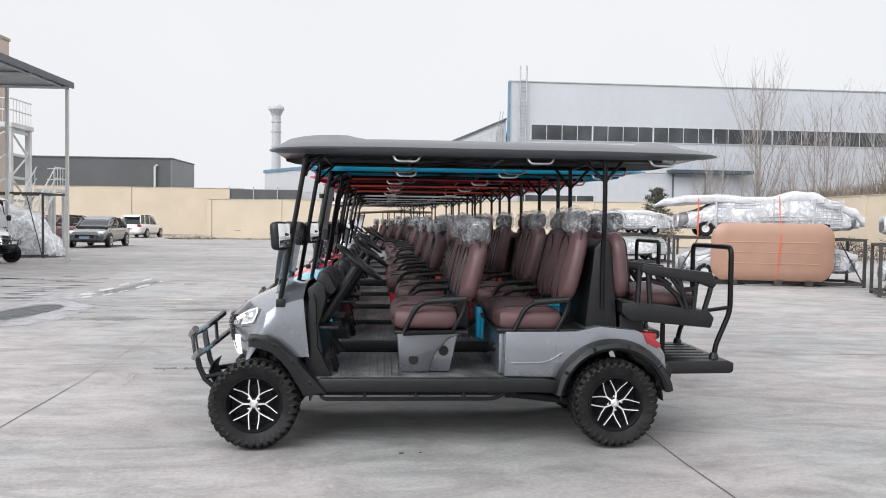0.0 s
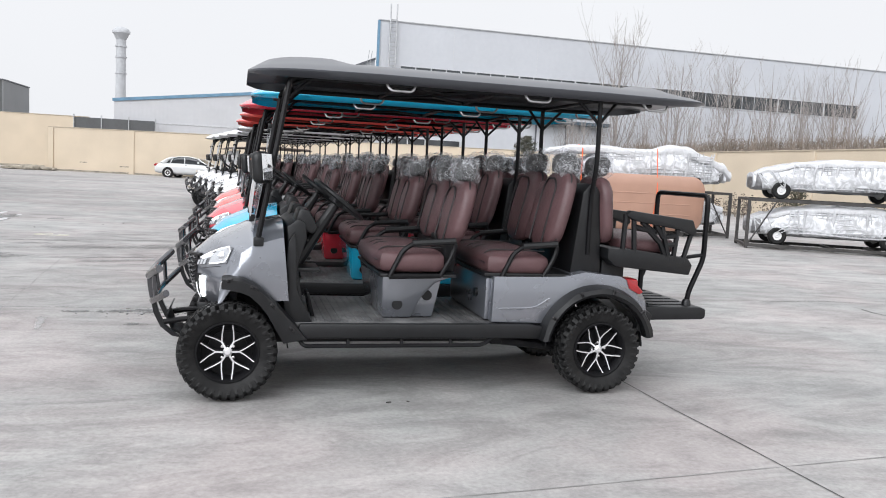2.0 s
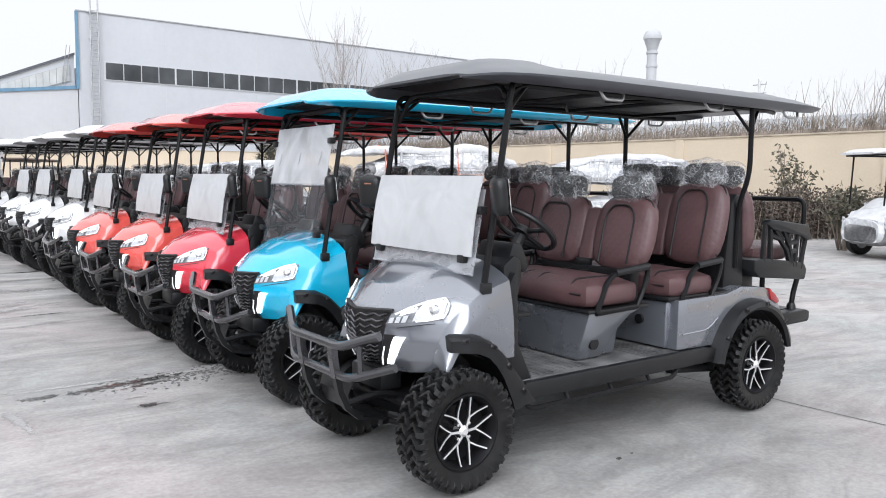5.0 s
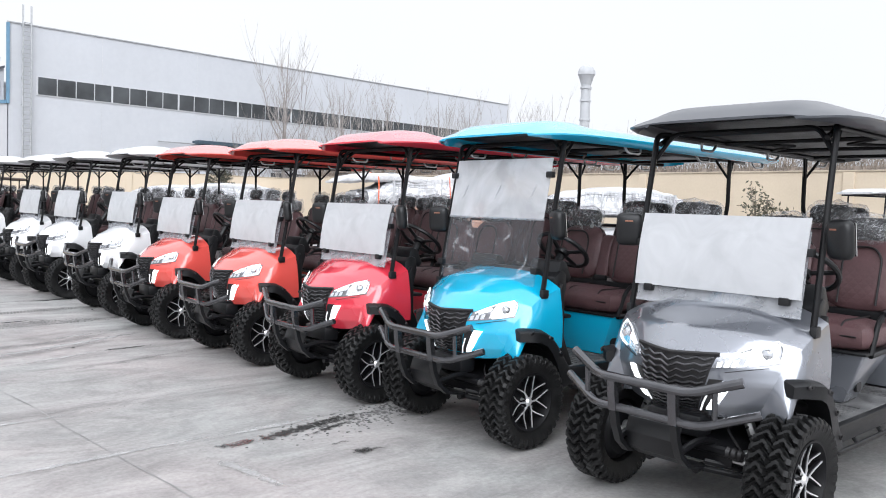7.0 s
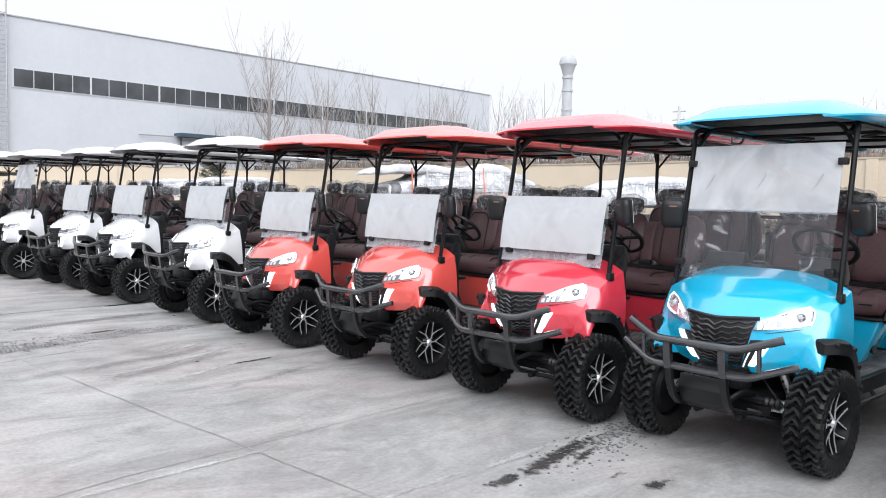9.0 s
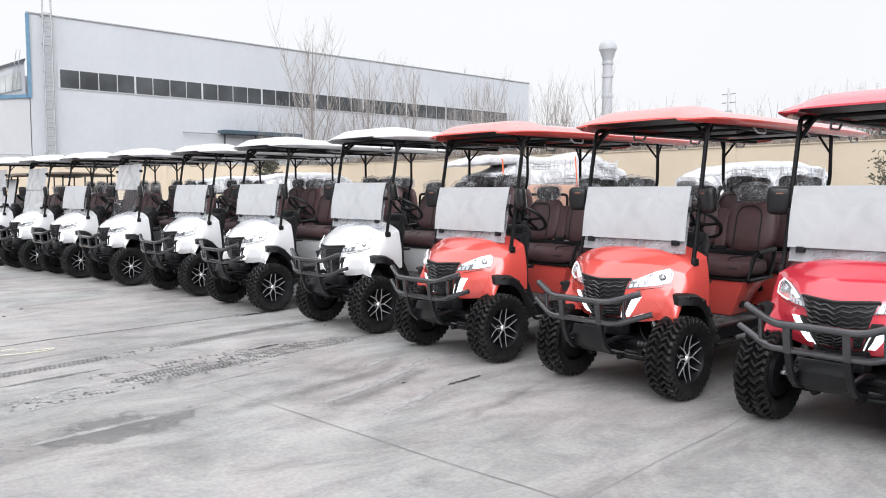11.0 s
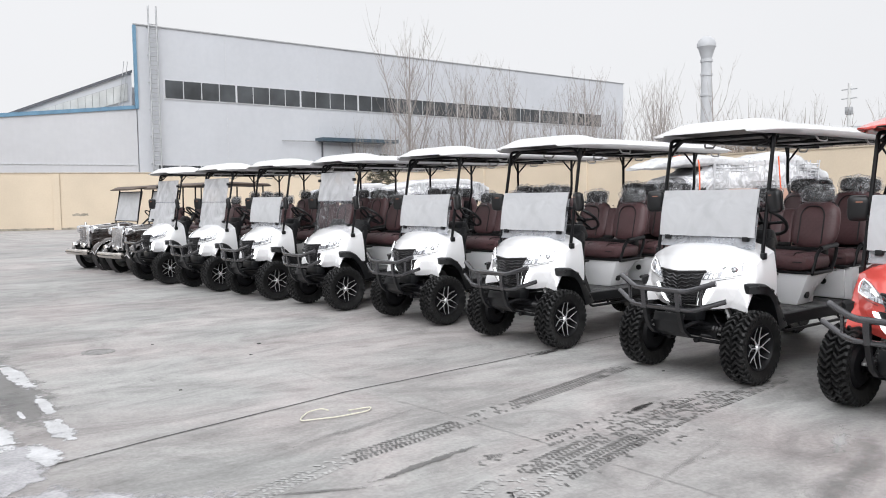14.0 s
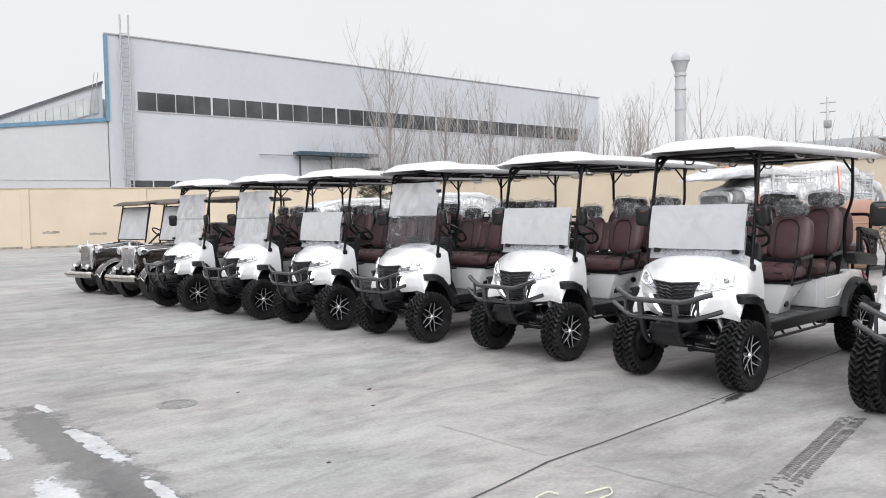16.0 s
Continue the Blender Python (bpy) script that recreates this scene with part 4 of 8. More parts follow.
    for side in (-1, 1):
        q = lambda s, v: (s, v * side)
        lamp = part("headlight", patch([q(0.388, 0.39), q(0.462, 0.435), q(0.605, 0.84), q(0.435, 0.95)], 0.006, 0.014, 12, 8), LAMP_DARK, cart, "lit headlight")
        part("reflector", patch([q(0.420, 0.66), q(0.532, 0.66), q(0.588, 0.83), q(0.446, 0.92)], 0.011, 0.006, 8, 6), CHROME_CUP, lamp)
        for k in range(3):
            v0 = 0.43 + 0.065 * k
            part("led_cell", patch([q(0.398 + 0.005 * k, v0), q(0.432 + 0.008 * k, v0), q(0.436 + 0.008 * k, v0 + 0.045), q(0.402 + 0.005 * k, v0 + 0.045)], 0.015, 0.008, 3, 3), CHROME_CUP, lamp)
        part("light_guide", tube([nose(s, v * side, 0.016) for s, v in ((0.452, 0.47), (0.500, 0.58), (0.545, 0.69), (0.590, 0.81), (0.560, 0.875), (0.500, 0.915), (0.448, 0.925), (0.430, 0.82), (0.420, 0.70))], 0.0045, 6), LED_SOFT, lamp, "bright light guide round the lamp")
        part("light_bar", patch([q(0.446, 0.52), q(0.466, 0.52), q(0.505, 0.64), q(0.474, 0.64)], 0.017, 0.006, 6, 2), LED, lamp)
        cup = nose(0.498, 0.785 * side, 0.008)
        part("lens", lathe([(0.003, -0.016), (0.022, -0.010), (0.030, 0.002), (0.032, 0.020)], 16, cup, "x"), CHROME_CUP, lamp, "projector lens")
        part("lamp_bezel", patch([q(0.075, 0.295), q(0.075, 0.385), q(0.335, 0.52), q(0.335, 0.385)], 0.006, 0.01, 6, 8), PIPING, cart)
        part("running_light", patch([q(0.095, 0.385), q(0.095, 0.475), q(0.325, 0.635), q(0.325, 0.51)], 0.012, 0.012, 4, 6), LED, cart, "lit white running light")
        part("light_guide", tube([nose(s, v * side, 0.018) for s, v in ((0.25, 0.40), (0.17, 0.355), (0.09, 0.325))], 0.0045, 6), LED_SOFT, cart)
    # dashboard and cowl
    part("dashboard", prism([(0.33, 1.05), (0.36, 0.54), (0.42, 0.50), (0.435, 0.62), (0.405, 0.80), (0.455, 0.98), (0.445, 1.075), (0.40, 1.10)], -0.45, 0.45, 0.012), PLASTIC, cart, "black moulded dashboard")
    for y in (-0.30, 0.30):
        part("dash_pod", prism([(0.37, 1.06), (0.49, 1.00), (0.525, 1.04), (0.465, 1.155), (0.405, 1.165)], y - 0.135, y + 0.135, 0.02), PLASTIC, cart)
        part("cup_shelf", box(0.39, 0.54, y - 0.13, y + 0.13, 0.77, 0.795, 0.01), PLASTIC, cart)
        part("glovebox_lip", tube([(0.462, y - 0.11, 0.965), (0.468, y, 0.955), (0.462, y + 0.11, 0.965)], 0.008, 6), PIPING, cart)
    column = part("steering_column", tube([(0.41, -0.22, 0.80), (0.50, -0.22, 0.95), (0.57, -0.22, 1.06), (0.645, -0.22, 1.18)], 0.035, 10, radii=[0.045, 0.042, 0.038, 0.03]), PLASTIC, cart)
    switch = part("key_switch", lathe([(0.004, 0.02), (0.014, 0.018), (0.016, 0.0)], 12, (0.445, -0.06, 0.95), "x"), STEEL, cart)
    part("key_tag", prism([(0.468, 0.88), (0.474, 0.88), (0.476, 0.945), (0.470, 0.945)], -0.075, -0.045, 0.002), WHITE, switch, "white key tag")
    d = Vector((0.62, 0, 0.78)).normalized()
    turn = Vector((0, 0, 1)).rotation_difference(d).to_matrix().to_4x4()
    ring = [(0.185 * math.cos(2 * math.pi * i / 28), 0.185 * math.sin(2 * math.pi * i / 28), 0) for i in range(28)]
    at = Matrix.Translation((0.665, -0.22, 1.215)) @ turn
    steer = part("steering_wheel", shift(tube(ring, 0.016, 8, closed=True), at), PLASTIC, cart, "black steering wheel")
    for a in (0, 180, 270):
        c, s = math.cos(radians(a)), math.sin(radians(a))
        part("wheel_spoke", shift(tube([(0.02 * c, 0.02 * s, -0.02), (0.18 * c, 0.18 * s, 0)], 0.014, 6), at), PLASTIC, steer)
    part("horn_button", shift(lathe([(0.05, -0.035), (0.055, -0.01), (0.03, 0.008), (0.002, 0.01)], 16, axis="z"), at), PLASTIC, steer)
    part("wiper_stalk", tube([(0.63, -0.20, 1.16), (0.63, -0.05, 1.17)], 0.008, 6), PLASTIC, column)
    # floor, sills, chassis
    floor_mat = part("floor_panel", box(0.36, 1.68, -0.50, 0.50, 0.435, 0.465, 0.006), MAT_FLOOR, cart, "dark ribbed floor mat")
    for i in range(22):
        x = 0.53 + 0.05 * i
        if 0.94 < x < 1.36:
            continue
        part("rib", box(x, x + 0.018, -0.46, 0.46, 0.463, 0.470, 0.002, 1), MAT_FLOOR, floor_mat)
    part("toe_board", prism([(0.36, 0.46), (0.44, 0.46), (0.40, 0.62), (0.36, 0.62)], -0.48, 0.48), MAT_FLOOR, cart)
    for y, w in ((-0.30, 0.05), (-0.16, 0.07)):
        part("pedal", prism([(0.50, 0.47), (0.53, 0.47), (0.49, 0.62), (0.47, 0.62)], y - w / 2, y + w / 2, 0.006), STEEL, cart)
    part("chassis", box(-0.12, 2.62, -0.28, 0.28, 0.29, 0.40, 0.02), STEEL, cart)
    part("battery_box", box(1.55, 2.15, -0.42, 0.42, 0.32, 0.44, 0.02), PLASTIC, cart)
    part("front_axle", tube([(0, -0.38, 0.30), (0, 0.38, 0.30)], 0.035, 8), STEEL, cart)
    part("rear_axle", tube([(2.40, -0.38, 0.30), (2.40, 0.38, 0.30)], 0.045, 8), STEEL, cart)
    part("differential", lathe([(0.01, -0.1), (0.09, -0.07), (0.11, 0), (0.09, 0.07), (0.01, 0.1)], 14, (2.40, 0.05, 0.30)), STEEL, cart)
    for side in (-1, 1):
        part("sill", prism([(0.40, 0.37), (2.02, 0.365), (2.06, 0.44), (1.9, 0.462), (0.42, 0.462)], 0.46 * side, 0.535 * side, 0.01), PLASTIC, cart, "black side sill")
        part("side_step", tube(fillet([(0.42, side * 0.50, 0.38), (0.44, side * 0.535, 0.325), (1.60, side * 0.535, 0.325), (1.68, side * 0.50, 0.38)], 0.05, 4), 0.0135, 8), STEEL, cart)
        for x in (0.72, 1.06, 1.38):
            part("step_bracket", tube([(x, side * 0.48, 0.40), (x, side * 0.535, 0.328)], 0.011, 6), STEEL, cart)
        for x in (0, 2.40):
            part("wishbone", tube([(x - 0.16, side * 0.16, 0.31), (x, side * 0.38, 0.27), (x + 0.16, side * 0.16, 0.31)], 0.016, 6), STEEL, cart)
            part("shock_absorber", tube([(x + 0.04, side * 0.36, 0.30), (x + 0.02, side * 0.24, 0.60)], 0.026, 8), CAST if x == 0 else STEEL, cart, "bare metal shock absorber" if x == 0 else "")
        part("rear_link", tube([(1.70, side * 0.44, 0.338), (2.26, side * 0.42, 0.272)], 0.026, 8), STEEL, cart, "black trailing link")
        part("link_bracket", box(1.67, 1.75, side * 0.44 - 0.03, side * 0.44 + 0.03, 0.315, 0.40, 0.008), STEEL, cart)
    part("tie_rod", tube([(-0.10, -0.36, 0.33), (-0.10, 0.36, 0.33)], 0.012, 6), CAST, cart)
    # front seat pod in body colour
    bm = prism([(0.925, 0.765), (0.955, 0.468), (1.15, 0.468), (1.19, 0.60), (1.28, 0.715), (1.40, 0.762)], -0.475, 0.475, 0.018)
    for v in bm.verts:
        v.co.y *= 1 - 0.24 * max(0.0, (0.75 - v.co.z) / 0.28)
    pod = part("seat_pod", bm, body, cart)
    part("pod_recess", prism([(1.00, 0.76), (1.05, 0.468), (1.30, 0.468), (1.36, 0.76)], -0.33, 0.33, 0.015), body, pod)
    part("pod_rim", box(0.91, 1.41, -0.485, 0.485, 0.752, 0.775, 0.01), PLASTIC, pod)
    for side in (-1, 1):
        part("speaker", lathe([(0.004, -0.008), (0.034, -0.008), (0.036, 0.01)], 20, (1.045, side * 0.401, 0.565)), PLASTIC, pod)
        part("speaker", lathe([(0.004, -0.008), (0.034, -0.008), (0.036, 0.01)], 20, (1.255, side * 0.332, 0.615)), PLASTIC, pod)
    part("release_knob", lathe([(0.004, -0.02), (0.018, -0.015), (0.018, 0.02)], 12, (0.955, -0.2, 0.69), "x"), RED_LENS, pod, "red knob")
    # rear body
    arc = [(2.40 + 0.365 * math.cos(radians(a)), 0.30 + 0.365 * math.sin(radians(a))) for a in range(154, 25, -8)]
    side_poly = [(1.655, 0.47), (2.06, 0.46)] + arc + [(2.775, 0.50), (2.76, 0.62), (2.70, 0.72), (2.56, 0.785), (2.30, 0.81), (2.14, 0.775), (1.66, 0.77)]
    rear = part("rear_body", prism(side_poly, -0.505, 0.505, 0.014), body, cart)
    for side in (-1, 1):
        part("crease", tube(fillet([(1.70, side * 0.507, 0.56), (1.95, side * 0.508, 0.565), (2.05, side * 0.507, 0.63)], 0.06, 4), 0.006, 6), body, rear)
        part("tail_light", box(2.615, 2.715, side * 0.40 - 0.075, side * 0.40 + 0.075 + 0.0, 0.70, 0.765, 0.02), RED_LENS, cart, "red tail light")
        part("tail_light_side", prism([(2.60, 0.775), (2.68, 0.735), (2.735, 0.68), (2.70, 0.665), (2.63, 0.70)], side * 0.49, side * 0.515, 0.006), RED_LENS, cart)
    part("rear_bumper", prism([(2.70, 0.40), (2.80, 0.42), (2.83, 0.52), (2.77, 0.56), (2.72, 0.50)], -0.50, 0.50, 0.015), PLASTIC, cart)
    part("front_panel", box(1.625, 1.66, -0.44, 0.44, 0.475, 0.755, 0.01), body, rear)
    part("latch", lathe([(0.004, 0.0), (0.03, 0.0), (0.03, 0.02)], 14, (1.605, -0.25, 0.63), "x"), PLASTIC, rear)
    part("seat_deck", box(1.60, 2.46, -0.475, 0.475, 0.765, 0.79, 0.008), PLASTIC, cart)
    # seats
    bench(cart, 0.90, 1.345, 0.770, 0.922, 1.345, 0.965, 1.365, -1, 1.0, 0.095)
    bench(cart, 1.61, 2.06, 0.770, 0.918, 2.03, 0.965, 1.455, -1, 2.0, 0.11)
    part("seat_hinge", box(1.34, 1.42, -0.40, 0.40, 0.78, 0.96, 0.012), STEEL, cart)
    part("belt_buckle", box(1.36, 1.39, -0.06, 0.06, 0.955, 1.0, 0.008), PLASTIC, cart)
    part("seat_back_shell", prism([(2.22, 0.79), (2.45, 0.79), (2.415, 1.34), (2.37, 1.40), (2.33, 1.40), (2.28, 1.34)], -0.42, 0.42, 0.02), PLASTIC, cart, "black moulded seat back shell")
    for side in (-1, 1):
        armrest(cart, 0.95, 1.40, 0.755, side)
        armrest(cart, 1.69, 2.10, 0.755, side)
    # rear-facing row on its tray
    part("rear_tray", prism([(2.46, 0.97), (2.46, 0.90), (2.52, 0.85), (3.09, 0.80), (3.11, 0.87), (3.07, 0.92), (2.60, 0.975)], -0.49, 0.49, 0.012), PLASTIC, cart, "black moulded rear seat tray")
    cush = part("seat_cushion", pad(2.58, 3.02, -0.40, 0.40, 0.93, 1.05, 0.0, 0.05, 0.02), LEATHER, cart, "brown leatherette rear cushion")
    part("piping", tube([(3.02, -0.36, 1.0), (3.022, 0.36, 1.0)], 0.004, 6), PIPING, cush)
    for y0, y1 in ((-0.45, -0.03), (0.03, 0.45)):
        b = part("backrest", pad(2.43, 2.53, y0, y1, 1.0, 1.44, -0.04, 0.048, 0.018, 0.20), QUILT, cart, "brown diamond-stitched backrest")
        part("piping", outline(y0 + 0.07, y1 - 0.07, 1.03, 1.41, 2.547, -0.04, 1.0, 1.44), PIPING, b)
        headrest(cart, 2.445, (y0 + y1) / 2, 1.455, 5 + y0)
    for side in (-1, 1):
        y = side * 0.475
        arm = part("rear_armrest", prism([(2.57, 1.20), (2.60, 1.235), (3.08, 1.185), (3.115, 1.10), (3.09, 1.075), (2.98, 1.115), (2.64, 1.165)], y - 0.032, y + 0.032, 0.01), PLASTIC, cart, "black lattice armrest panel")
        for pts in ([(2.58, 1.21), (2.57, 0.95)], [(2.64, 1.18), (2.66, 0.95)], [(3.09, 1.10), (3.03, 0.88)], [(2.98, 1.12), (2.96, 0.90)], [(2.86, 1.13), (2.93, 0.90)],
                    [(2.64, 1.13), (2.76, 1.10), (2.85, 1.02), (2.90, 0.92)], [(2.70, 1.16), (2.80, 1.09)], [(2.80, 1.16), (2.87, 1.06)], [(2.86, 1.06), (2.97, 1.07)], [(2.89, 1.0), (2.96, 1.01)]):
            part("lattice_bar", tube([(x, y, z) for x, z in pts], 0.018, 6), PLASTIC, arm)
        part("step_post", tube([(2.80, side * 0.34, 0.84), (2.80, side * 0.34, 0.50)], 0.018, 8), STEEL, cart)
    part("tray_support", box(2.48, 2.66, -0.36, 0.36, 0.60, 0.90, 0.02), PLASTIC, cart)
    step = part("rear_step", prism([(2.78, 0.47), (3.26, 0.475), (3.285, 0.49), (3.285, 0.55), (3.24, 0.566), (2.80, 0.566)], -0.43, 0.43, 0.012), PLASTIC, cart, "black plastic rear step")
    for i in range(6):
        part("rib", box(2.88, 3.20, -0.34 + 0.125 * i, -0.29 + 0.125 * i, 0.565, 0.572, 0.002, 1), PLASTIC, step)
    rail = fillet([(3.17, -0.35, 0.56), (3.18, -0.35, 0.66), (3.28, -0.35, 0.90), (3.28, -0.35, 1.355), (3.28, 0.35, 1.355), (3.28, 0.35, 0.90), (3.18, 0.35, 0.66), (3.17, 0.35, 0.56)], 0.06, 5)
    part("grab_rail", tube(rail, 0.0185, 10), STEEL, cart, "black tubular grab rail")
    for side in (-1, 1):
        part("rail_brace", tube([(3.06, side * 0.35, 0.90), (3.27, side * 0.35, 0.93)], 0.014, 8), STEEL, cart)
        part("rail_foot", lathe([(0.002, 0.0), (0.034, 0.0), (0.03, 0.03), (0.022, 0.045)], 12, (3.17, side * 0.35, 0.565), "z"), PLASTIC, cart)
    # roof and its frame
    RO = [(0.075, 0.46, 1.956, 1.985), (0.10, 0.53, 1.947, 2.004), (0.18, 0.59, 1.938, 2.030), (0.36, 0.62, 1.935, 2.052), (0.8, 0.625, 1.935, 2.066), (2.3, 0.625, 1.935, 2.066),
          (2.80, 0.615, 1.938, 2.052), (2.98, 0.59, 1.948, 2.030), (3.08, 0.54, 1.962, 2.006), (3.105, 0.48, 1.970, 1.990)]

    def roof_ring(x, w, zb, zt):
        """One section of the roof: an edge at mid height, a shoulder above it, an undercut skirt below."""
        top = []
        edge = zb + (zt - zb) * 0.38
        for i in range(25):
            k = -1 + 2 * i / 24
            a = abs(k)
            z = edge + (zt - edge) * (1 - a ** 5.0)
            bump = 0.036 * math.exp(-((x - 0.40) / 0.25) ** 6) / (1 + (a / 0.66) ** 14) + 0.032 * math.exp(-((x - 2.74) / 0.15) ** 6) / (1 + (a / 0.6) ** 12)
            bump -= 0.010 * math.exp(-((a - 0.42) / 0.05) ** 2) if 0.8 < x < 2.4 else 0
            top.append((x, k * w, z + bump))
        d = min(0.068, (zt - zb) * 0.55)
        return top + [(x, w * 0.996, edge - 0.010), (x, w - 0.040, zb + 0.004), (x, w - 0.055, zb), (x, w - 0.070, zb + d), (x, -w + 0.070, zb + d), (x, -w + 0.055, zb), (x, -w + 0.040, zb + 0.004), (x, -w * 0.996, edge - 0.010)]

    rings = []
    for i in range(49):
        x = 0.075 + 3.03 * (i / 48)
        row = next((a, b) for a, b in zip(RO, RO[1:]) if x <= b[0] + 1e-6)
        t = (x - row[0][0]) / (row[1][0] - row[0][0])
        rings.append(roof_ring(x, *[p + (q - p) * t for p, q in zip(row[0][1:], row[1][1:])]))
    roof = part("roof", loft(rings), ROOF_DARK if body is GREY else body, cart)
    under = []
    for x, w, zb in ((0.26, 0.50, 1.992), (0.40, 0.55, 1.992), (0.6, 0.565, 1.992), (2.6, 0.565, 1.992), (2.80, 0.54, 1.992), (2.90, 0.49, 1.992)):
        under.append([(x, -w, zb), (x, -w + 0.06, zb - 0.004), (x, w - 0.06, zb - 0.004), (x, w, zb), (x, w, zb + 0.012), (x, -w, zb + 0.012)])
    part("roof_liner", loft(under), PLASTIC, roof, "black roof liner")
    for side in (-1, 1):
        part("roof_rail", tube(fillet([(0.30, side * 0.46, 1.885), (0.42, side * 0.46, 1.944), (2.55, side * 0.46, 1.944), (2.74, side * 0.40, 1.944)], 0.05, 4), 0.015, 8), STEEL, cart)
        part("front_pillar", tube(fillet([(0.155, side * 0.505, 0.95), (0.322, side * 0.495, 1.944), (0.40, side * 0.46, 1.944)], 0.04, 4), 0.0165, 8), STEEL, cart, "black tube windscreen pillar")
        part("pillar_foot", shift(box(-0.026, 0.034, -0.018, 0.014, -0.035, 0.02, 0.008), pose(0.158, side * 0.512, 0.965)), PLASTIC, cart)
        part("rear_pillar", tube(fillet([(2.318, side * 0.51, 1.944), (2.322, side * 0.51, 1.52), (2.335, side * 0.43, 1.32), (2.34, side * 0.42, 0.92)], 0.10, 5), 0.0165, 8), STEEL, cart)
        for dx in (-0.14, 0.14):
            part("pillar_brace", tube([(2.32, side * 0.505, 1.79), (2.32 + dx, side * 0.46, 1.944)], 0.011, 6), STEEL, cart)
        part("pillar_brace", tube(fillet([(0.298, side * 0.495, 1.80), (0.37, side * 0.48, 1.875), (0.45, side * 0.46, 1.944)], 0.06, 4), 0.010, 6), STEEL, cart)
        for x in (0.98, 1.87, 2.70):
            part("roof_handle", tube(fillet([(x - 0.09, side * 0.54, 1.945), (x - 0.07, side * 0.555, 1.90), (x + 0.07, side * 0.555, 1.90), (x + 0.09, side * 0.54, 1.945)], 0.03, 4), 0.0085, 6), CAST, cart, "grey roof grab handle")
        my = -0.60 if side < 0 else 0.55
        arm = [(0.235, side * 0.505, 1.40), (0.20, my - 0.01, 1.41)]
        mirror = part("side_mirror", shift(pad(-0.035, 0.035, -0.07, 0.07, -0.09, 0.09, 0.0, 0.03, 0.004), pose(0.165, my, 1.40, 0, -6, side * 30)), PLASTIC, cart, "black side mirror")
        part("mirror_arm", tube(arm, 0.013, 6), PLASTIC, mirror)
        part("mirror_glass", shift(box(0.036, 0.04, -0.058, 0.058, -0.077, 0.077, 0.001, 1), pose(0.165, my, 1.40, 0, -6, side * 30)), MIRROR, mirror, "mirror glass")
        part("mirror_mark", shift(box(-0.0405, -0.0385, -0.022, 0.022, 0.046, 0.054, 0.0005, 1), pose(0.165, my, 1.40, 0, -6, side * 30)), ORANGE_MARK, mirror)
    for x in (0.42, 1.02, 1.66, 2.32):
        part("roof_bow", tube([(x, -0.46, 1.944), (x, 0.46, 1.944)], 0.0125, 6), STEEL, cart)
    part("front_bow", tube(fillet([(0.315, -0.495, 1.80), (0.34, -0.40, 1.944), (0.34, 0.40, 1.944), (0.315, 0.495, 1.80)], 0.05, 4), 0.013, 6), STEEL, cart)
    for side in (-1, 1):
        part("roof_strut", tube([(1.02, side * 0.46, 1.944), (1.34, side * 0.16, 1.945), (1.66, side * 0.46, 1.944)], 0.01, 6), STEEL, cart)
    # brush guard
    upper = fillet([(-0.400, -0.455, 0.776), (-0.482, -0.245, 0.700), (-0.482, 0.245, 0.700), (-0.400, 0.455, 0.776)], 0.06, 5)
    lower = fillet([(-0.355, -0.520, 0.640), (-0.455, -0.285, 0.552), (-0.455, 0.285, 0.552), (-0.355, 0.520, 0.640)], 0.06, 5)
    guard = part("brush_guard", tube(upper, 0.0225, 10), GUARD, cart, "black glossy tubular brush guard")
    part("guard_tube", tube(lower, 0.0205, 10), GUARD, guard)
    for y in (-0.165, 0.165):
        part("guard_post", loft([[(x - 0.016, y - 0.021, z), (x + 0.016, y - 0.021, z + 0.008), (x + 0.016, y + 0.021, z + 0.008), (x - 0.016, y + 0.021, z)] for x, z in ((-0.482, 0.712), (-0.475, 0.63), (-0.458, 0.535))]), GUARD, guard)
        # lower half of the same post, given black plastic to paint its shade
        part("shaded_guard_leg", loft([[(x - 0.014, y - 0.018, z), (x + 0.014, y - 0.018, z + 0.008), (x + 0.014, y + 0.018, z + 0.008), (x - 0.014, y + 0.018, z)] for x, z in ((-0.458, 0.54), (-0.440, 0.46), (-0.400, 0.375), (-0.330, 0.315), (-0.20, 0.29))]), PLASTIC, guard)
    for y in (-0.345, 0.345):
        part("guard_tube", tube([(-0.440, y, 0.735), (-0.428, y, 0.575)], 0.0135, 8), GUARD, guard)
    part("skid_plate", prism([(-0.36, 0.50), (-0.385, 0.43), (-0.35, 0.345), (-0.26, 0.295), (-0.12, 0.275), (-0.12, 0.285), (-0.255, 0.307), (-0.34, 0.357), (-0.373, 0.437), (-0.35, 0.50)], -0.145, 0.145, 0.003), PLASTIC, cart, "black skid plate")
    part("winch_mount", box(-0.20, -0.07, -0.15, 0.15, 0.42, 0.53, 0.02), PLASTIC, cart)
    for side in (-1, 1):
        part("frame_tube", tube(fillet([(-0.40, side * 0.165, 0.40), (-0.22, side * 0.165, 0.43), (0.02, side * 0.17, 0.36), (0.30, side * 0.17, 0.36)], 0.08, 4), 0.018, 8), STEEL, cart)
        coil = [(0.038 - 0.018 * k / 40 + 0.036 * math.cos(k * 0.942), side * (0.345 - 0.10 * k / 40), 0.33 + 0.25 * k / 40 + 0.036 * math.sin(k * 0.942) * 0.35) for k in range(41)]
        part("coil_spring", tube(coil, 0.006, 5), STEEL, cart)
